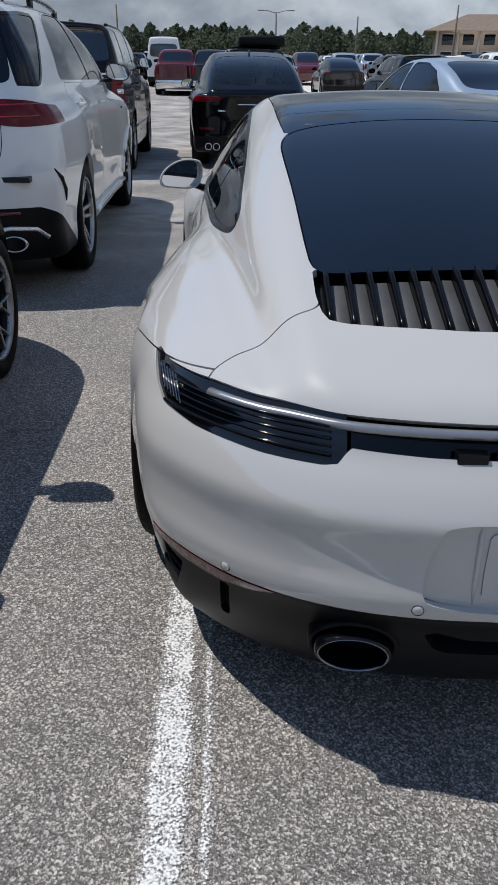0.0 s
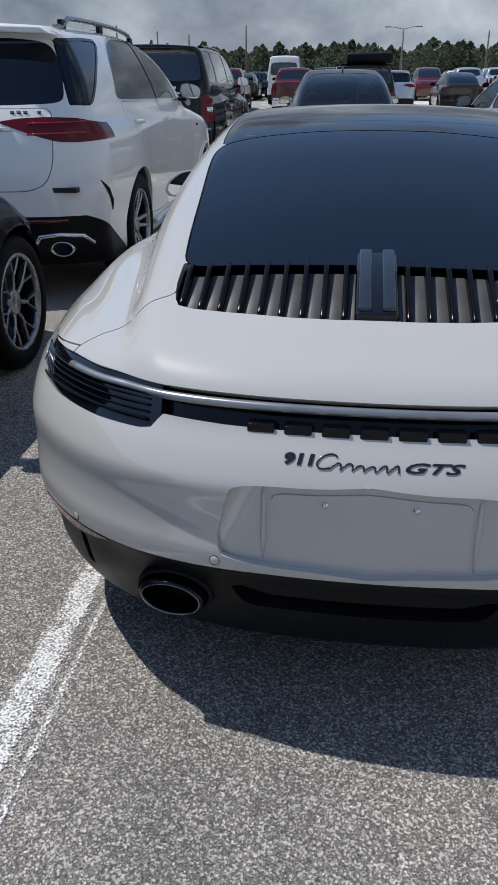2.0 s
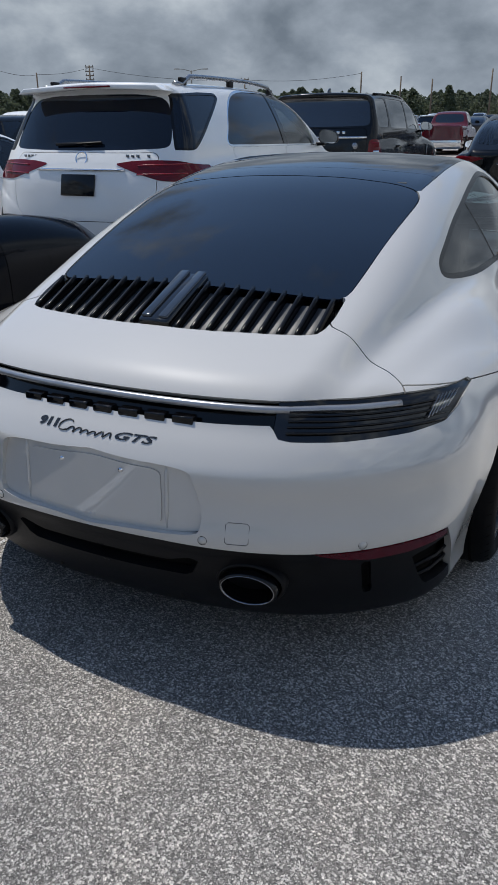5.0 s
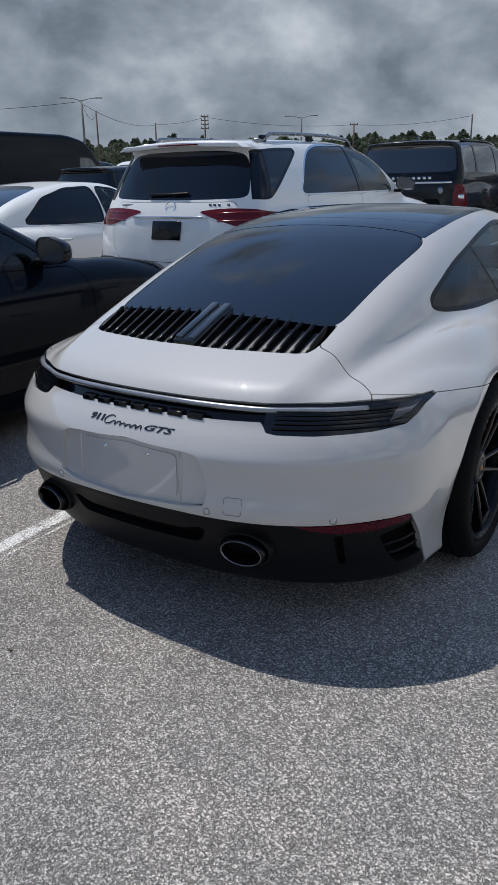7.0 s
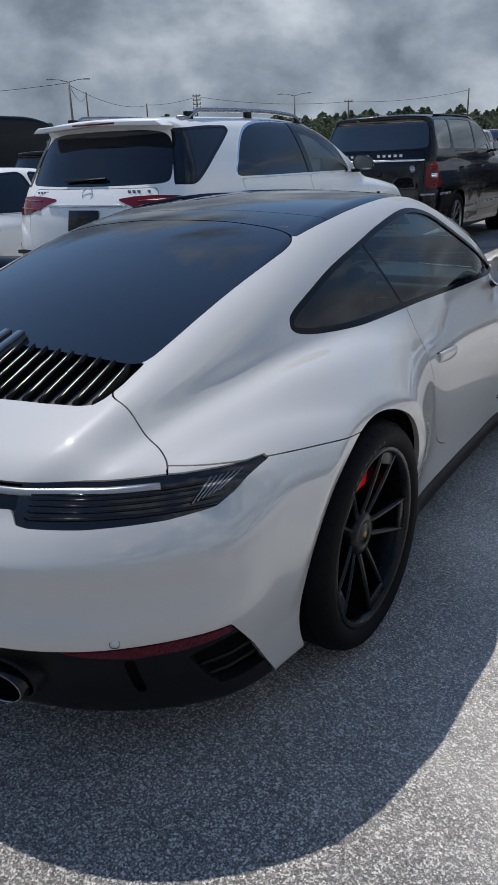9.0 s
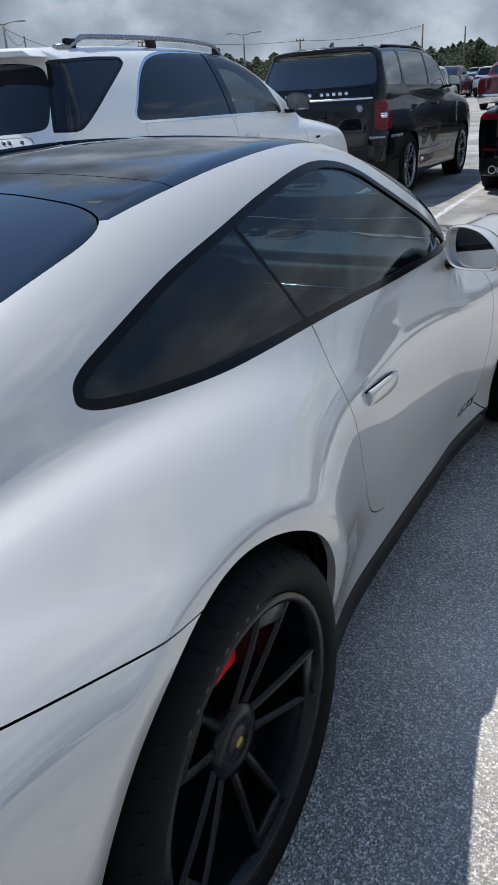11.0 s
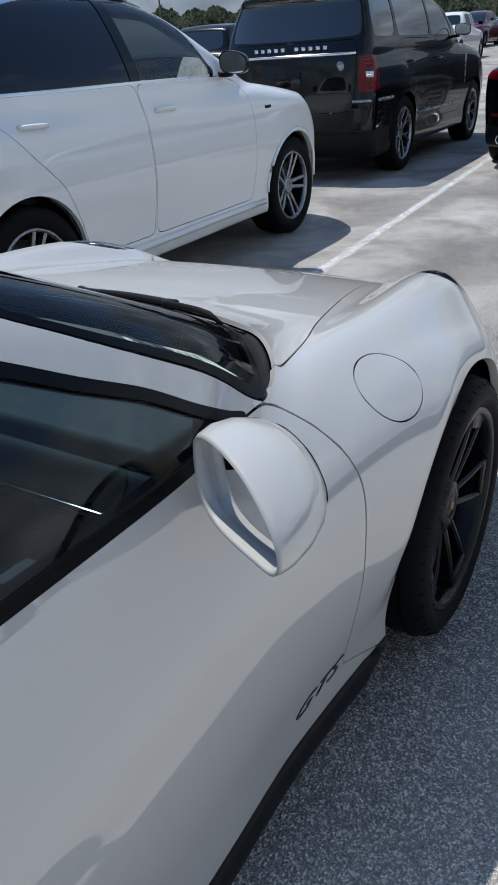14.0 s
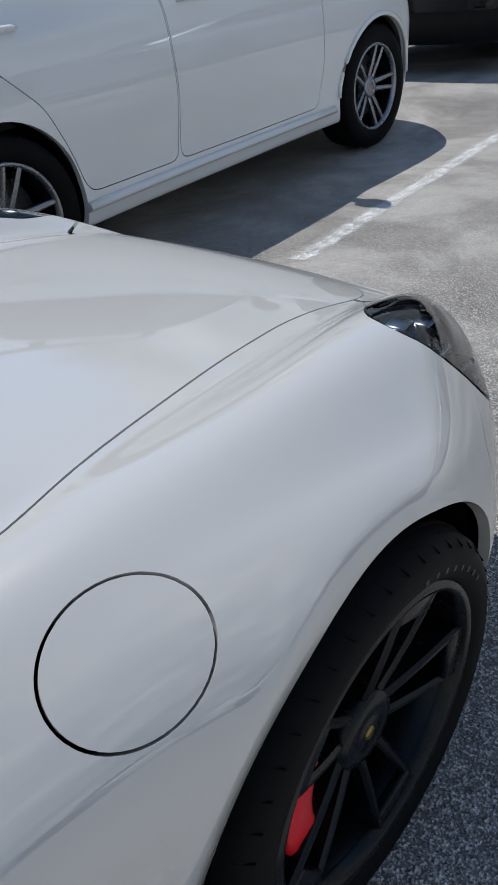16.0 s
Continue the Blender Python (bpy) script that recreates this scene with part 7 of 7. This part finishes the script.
part("tail_strip", tube([(x, tail_point(fc, abs(x), 0.93) - 0.005, 0.93) for x in np.linspace(-0.30, 0.30, 7)], 0.012, 6), M_CHROME, grey_suv)
bar_row(grey_suv, [(-0.56 + 0.03 * k, tail_point(fc, 0.5, 0.84) - 0.002, 0.84) for k in range(4)], 0, (0.02, 0.006, 0.025), M_CHROME)
part("number_plate", box((0.31, 0.012, 0.15), (0, tail_point(fc, 0, 0.80) - 0.006, 0.80), 0.006, 2), M_GLOSSBLACK, grey_suv)
part("antenna_fin", prism([(-0.09, 0.0), (0.0, 0.06), (0.03, 0.06), (0.06, 0.0)], 0.03, "x", (-0.015, 0.55, roof_point(fc, 0, 0.55) - 0.008), 0.006), M_GREY, grey_suv)
grey_suv.matrix_basis = pose(-0.27, 11.05, 0, 0, 0, 3.0)

# dark saloon beside the coupe, white saloon and others in the rows
dark_car = simple_car(SEDAN, "dark_saloon", "black saloon car with thin-spoked grey wheels", M_NAVY, step=0.03)
dark_car.matrix_basis = pose(-2.60, -1.61, 0, 0, 0, 0.8)
LOW = simple_car(SEDAN, "white_saloon", "white saloon car with dark windows", M_WHITE, step=0.04)
LOW.matrix_basis = pose(-5.55, 3.0, 0, 0, 0, 1)
wagon = simple_car(SUV, "dark_suv", "black SUV with tinted glass parked in the next row", M_BLACK, step=0.05)
wagon.matrix_basis = pose(-9.2, 8.9, 0, 0, 0, 2)
wagon.scale = (0.96, 0.95, 0.97)
dark_van = simple_car(VAN, "dark_van", "dark blue panel van in the next row", M_NAVY, step=0.07)
dark_van.matrix_basis = pose(-13.6, 9.4, 0, 0, 0, 2)
dark_van.scale = (1.0, 0.95, 1.0)
blue_car = simple_car(SEDAN, "silver_blue_car", "pale silver-blue saloon car with black mirrors", M_SILVER, step=0.045)
blue_car.matrix_basis = pose(3.10, 9.7, 0, 0, 0, 12)
blue_car.scale = (1.08, 1.0, 1.12)
offroad = simple_car(BOXY, "black_suv", "tall black SUV with a roof box seen from behind", M_BLACK, step=0.06)
part("roof_box", box((1.25, 1.7, 0.26), (0.22, 0.55, 2.02), 0.07, 3), M_PLASTIC, offroad, "black roof box")
for y in (0.1, 1.0):
    part("roof_bar", box((1.3, 0.06, 0.05), (0.1, y, 1.875), 0.01), M_PLASTIC, offroad)
offroad.matrix_basis = pose(0.05, 20.6, terrain(0, 21), 0, 0, 1.5)
white_van = simple_car(VAN, "white_van", "white panel van in a far row", M_WHITE, step=0.07)
white_van.matrix_basis = pose(-4.2, 46.0, terrain(-4.2, 46), 0, 0, 1.5)
# the row across the empty bay, mirrored in the flank of the coupe
for k, (src, x, y) in enumerate(((LOW, 12.6, -7.6), (blue_car, 12.8, -1.9), (LOW, 12.5, 3.9), (blue_car, 15.9, -5.0), (LOW, 15.8, 1.0))):
    copy_thing(src, pose(x, y, 0, 0, 0, 1))

# far rows: one of each kind built small, then copied
kinds = []
for spec, nm, lab in ((SEDAN, "saloon", "saloon car"), (SUV, "suv", "SUV"), (PICKUP, "pickup", "pickup truck"), (COUPE_SUV, "crossover", "crossover car")):
    for mat, tone in ((M_WHITE, "white"), (M_BLACK, "black"), (M_GREY, "dark grey"), (M_RED, "dark red"), (M_SILVER, "silver")):
        if (nm, tone) in (("saloon", "dark red"), ("crossover", "silver"), ("suv", "dark red"), ("crossover", "dark red")):
            continue
        kinds.append((spec, nm, "distant %s %s parked in a far row" % (tone, lab), mat))
rnd = random.Random(7)
slots = []
for y in (30, 36.5, 52, 58.5, 76, 82.5, 102):
    for k in range(-11, 13):
        x = k * 2.95 + rnd.uniform(-0.2, 0.2) - 0.03 * y
        if rnd.random() < 0.14 or (abs(x) < 3.2 and y < 25):
            continue
        slots.append((x, y + rnd.uniform(-0.4, 0.4), 0 if rnd.random() < 0.75 else 180))
for y in (16.2, 22.5):
    for k in range(-9, 11):
        x = k * 2.95 - 0.8
        if -5.6 < x < 3.0 or rnd.random() < 0.2:
            continue
        slots.append((x, y, 0))
for k in range(2, 9):
    slots.append((2.75 + 2.95 * k, 9.9, 0))
for k in range(4, 7):
    slots.append((-6.4 - 3.0 * k, 9.3, 0))
for k in range(1, 6):
    slots.append((-5.5 - 2.95 * k, 2.9, 0))
made = {}
first = [("pickup", M_RED, (-3.0, 36.5)), ("pickup", M_RED, (-6.4, 36.8)), ("pickup", M_WHITE, (-10.3, 36.5))]
for nm, mat, (x, y) in first:
    spec = PICKUP
    key = (nm, mat.name)
    lab = [q for q in kinds if q[1] == nm and q[3] is mat][0][2]
    if key not in made:
        made[key] = simple_car(spec, "pickup_truck", lab, mat, "distant parked cars", 0.07, False)
        made[key].matrix_basis = pose(x, y, terrain(x, y), 0, 0, 1.5)
    else:
        copy_thing(made[key], pose(x, y, terrain(x, y), 0, 0, 1.5))
for x, y, yaw in slots:
    if (-11.8 < x < -2.4 and 34 < y < 39) or (-9 < x < 3 and y < 36):
        continue
    spec, nm, lab, mat = rnd.choice(kinds)
    key = (nm, mat.name)
    at = pose(x, y + (2.9 if yaw else 0), terrain(x, y), 0, 0, yaw + 1.5)
    if key in made:
        copy_thing(made[key], at)
    else:
        made[key] = simple_car(spec, {"pickup": "pickup_truck"}.get(nm, nm), lab, mat, "distant parked cars", 0.075, False)
        made[key].matrix_basis = at

# ---------------------------------------------------------------- woods, poles and the building far off


def leaf_material(name, dark, light):
    m, n, l, b = node_mat(name)
    geo = n.new("ShaderNodeNewGeometry")
    r = ramp(n, l, geo.outputs["Random Per Island"], [(0.0, dark), (0.6, tuple((p + q) / 2 for p, q in zip(dark, light))), (1.0, light)])
    l.new(r.outputs[0], b.inputs["Base Color"])
    b.inputs["Roughness"].default_value = 0.7
    thin = n.new("ShaderNodeBsdfTranslucent")
    l.new(r.outputs[0], thin.inputs[0])
    mx = n.new("ShaderNodeMixShader")
    mx.inputs[0].default_value = 0.45
    out = next(q for q in n if q.type == "OUTPUT_MATERIAL")
    l.new(b.outputs[0], mx.inputs[1]); l.new(thin.outputs[0], mx.inputs[2])
    l.new(mx.outputs[0], out.inputs[0])
    return m


M_LEAF = leaf_material("woodland_leaves", (0.088, 0.108, 0.070), (0.112, 0.132, 0.084))
M_BARK = surface("bark", (0.10, 0.08, 0.06), 0.9, vary=0.3, scale=3)
nr = np.random.RandomState(5)
lv, lf, tv, tf = [], [], [], []
for k in range(420):
    az = radians(-34 + 116 * (k + nr.rand()) / 420)
    d = 165 + 55 * nr.rand()
    cx, cy = -math.sin(az) * d, math.cos(az) * d
    base = 0.022 * 134
    h = 7.3 + 0.5 * math.sin(9 * az) * math.sin(23 * az + 1) + 0.6 * nr.rand() ** 2
    wide = 2.6 + 2.2 * nr.rand()
    pine = nr.rand() < 0.05
    n = 560
    for _ in range(n):
        t = nr.rand()
        if pine:
            zz = h * (0.12 + 0.88 * t)
            rad = wide * (1.15 - t) * 0.8
        else:
            zz = h * (0.05 + 0.9 * t)
            rad = wide * math.sin(math.pi * min(1, 0.15 + 0.85 * t)) * (0.75 + 0.5 * nr.rand())
        a, r = 2 * math.pi * nr.rand(), rad * math.sqrt(nr.rand())
        c = np.array((cx + r * math.cos(a), cy + r * math.sin(a), base + zz))
        u, w = nr.randn(3), nr.randn(3)
        u /= np.linalg.norm(u); w -= u * (u @ w); w /= np.linalg.norm(w)
        s_ = 0.24 + 0.30 * nr.rand()
        i = len(lv)
        nrm = np.cross(u, w)
        lv += [c - u * s_, c - w * s_ * 0.7 + nrm * 0.15, c + u * s_, c + w * s_ * 0.7 + nrm * 0.15]
        lf.append((i, i + 1, i + 2, i + 3))
    i = len(tv)
    for zz, rr in ((0, 0.20), (h * 0.75, 0.07)):
        tv += [np.array((cx + rr * math.cos(q), cy + rr * math.sin(q), base + zz - 0.3)) for q in (0, 2.1, 4.2)]
    tf += [(i + q, i + (q + 1) % 3, i + 3 + (q + 1) % 3, i + 3 + q) for q in range(3)]
woods = thing("woods", "distant line of mixed pine and leafy trees", "trees", kind="stuff")
for nm, vv, ff, mt in (("foliage", lv, lf, M_LEAF), ("trunk_rows", tv, tf, M_BARK)):
    me = bpy.data.meshes.new(nm)
    me.from_pydata([tuple(q) for q in vv], [], ff)
    me.materials.append(mt)
    tagged(part(nm, me, mt, woods), kind="stuff")


def polar(az, d):
    """A place at so many degrees left of straight ahead and so many metres off."""
    x, y = -math.sin(radians(az)) * d, math.cos(radians(az)) * d
    return x, y, terrain(x, y)


M_POLE = surface("grey_pole", (0.16, 0.16, 0.155), 0.6, 0.2, vary=0.2, scale=2)
M_WOOD = surface("pole_wood", (0.13, 0.10, 0.075), 0.85, vary=0.25, scale=3)


def lamp_post(x, y, top, turn):
    z = terrain(x, y)
    height = top - z
    t = thing("street_lamp", "tall grey street lamp with two slim arms", "street lamp", "street lamps", at=pose(x, y, z, 0, 0, turn))
    part("post", tube([(0, 0, 0), (0, 0, height - 0.25)], [0.15, 0.09], 8), M_POLE, t)
    for sd in (1, -1):
        a = part("arm", tube([(0, 0, height - 0.35), (sd * 0.9, 0, height - 0.12), (sd * 1.5, 0, height - 0.08)], 0.04, 6), M_POLE, t)
        part("lamp_head", box((0.70, 0.26, 0.10), (sd * 1.75, 0, height - 0.08), 0.03), M_POLE, a)


def power_pole(x, y, top, arms=0):
    z = terrain(x, y)
    height = top - z
    t = thing("power_pole", "tall thin wooden power pole", "utility pole", "power poles", at=pose(x, y, z, 0, 0, 25))
    part("post", tube([(0, 0, 0), (0, 0, height)], [0.15, 0.10], 8), M_WOOD, t)
    for k in range(arms):
        part("crossarm", box((1.2, 0.12, 0.14), (0, 0, height - 0.2 - 0.55 * k), 0.02, 1), M_WOOD, t)
        for x_ in (-0.5, 0.5):
            part("insulator", tube([(x_, 0, height - 0.16 - 0.55 * k), (x_, 0, height + 0.08 - 0.55 * k)], 0.06, 6), M_POLE, t)


lamp_post(-56.2, 56.9, 9.5, 44)
lamp_post(-47.7, 87.2, 9.0, 28)
lamp_post(5.0, 95.0, 8.0, -3)
for x, y, top, arms in ((-80.5, 84.8, 11.3, 0), (-74.1, 90.4, 9.6, 0), (-68.3, 94.9, 10.6, 4), (-49.2, 106.1, 9.0, 1), (-33.9, 113.5, 9.8, 0), (-28.7, 116.2, 9.2, 0), (-24.3, 117.2, 8.8, 0), (-15.9, 116.8, 9.8, 0), (17.7, 116.4, 8.8, 0), (30.9, 113.6, 10.2, 0)):
    power_pole(x, y, top, arms)

# wires strung along the poles
def wire(a, b, sag, name="power_line"):
    """A thin cable hung between two points."""
    a, b = Vector(a), Vector(b)
    pts = [a.lerp(b, t) - Vector((0, 0, sag * 4 * t * (1 - t))) for t in np.linspace(0, 1, 17).tolist()]
    return tagged(part(name, tube(pts, 0.022, 5), M_RUBBER), "thin dark power line strung between tall poles", "cable", "power lines")


for a, b, sag in (((-56.2, 56.9, 9.1), (-80.5, 40.0, 9.0), 0.7), ((-56.2, 56.9, 8.9), (-74.1, 90.4, 9.3), 0.8), ((-80.5, 84.8, 11.0), (-56.2, 56.9, 9.0), 1.2),
                  ((-74.1, 90.4, 9.4), (-68.3, 94.9, 10.3), 0.3), ((-68.3, 94.9, 10.3), (-49.2, 106.1, 8.8), 0.6), ((-49.2, 106.1, 8.8), (-33.9, 113.5, 9.6), 0.5)):
    wire(a, b, sag)

# low tan building
M_TAN = surface("tan_render", (0.36, 0.29, 0.22), 0.8, vary=0.1, scale=0.6)
M_ROOF = surface("brown_roof", (0.20, 0.15, 0.11), 0.75, vary=0.2, scale=1.5)
bx, by, bz = polar(-19.8, 146)
house = thing("office_building", "tan two-storey building with brown hipped roof", "building", at=pose(bx, by, bz, 0, 0, -12))
part("wall", box((30, 14, 5.6), (0, 0, 2.8), 0.05, 1), M_TAN, house)
bm = bmesh.new()
q = [bm.verts.new(p) for p in ((-17, -8.5, 5.2), (17, -8.5, 5.2), (17, 8.5, 5.2), (-17, 8.5, 5.2), (-10, 0, 8.0), (10, 0, 8.0))]
for f in ((0, 1, 5, 4), (1, 2, 5), (2, 3, 4, 5), (3, 0, 4), (3, 2, 1, 0)):
    bm.faces.new([q[i] for i in f])
part("roof", bm, M_ROOF, house)
for k in range(9):
    for z in (1.5, 4.0):
        w = part("window", box((1.7, 0.14, 1.5), (-13.2 + 3.3 * k, -7.05, z), 0.02, 1), M_DARKGLASS, house)
        part("window_frame", box((2.0, 0.10, 0.12), (-13.2 + 3.3 * k, -7.06, z + 0.81), 0.0), M_CREAM, w)
for k in range(10):
    part("pilaster", box((0.35, 0.35, 5.2), (-14.85 + 3.3 * k, -7.2, 2.6), 0.03, 1), M_CREAM, house)

# a scrap on the asphalt behind the coupe
tagged(part("dead_leaf", prism([(-0.012, 0), (0.0, 0.005), (0.013, 0.003), (0.010, -0.003), (0.0, -0.004)], 0.003, "z", (-0.193, -1.426, 0.002), 0.0), M_BARK), "small dark dead leaf lying on the asphalt", "leaf")
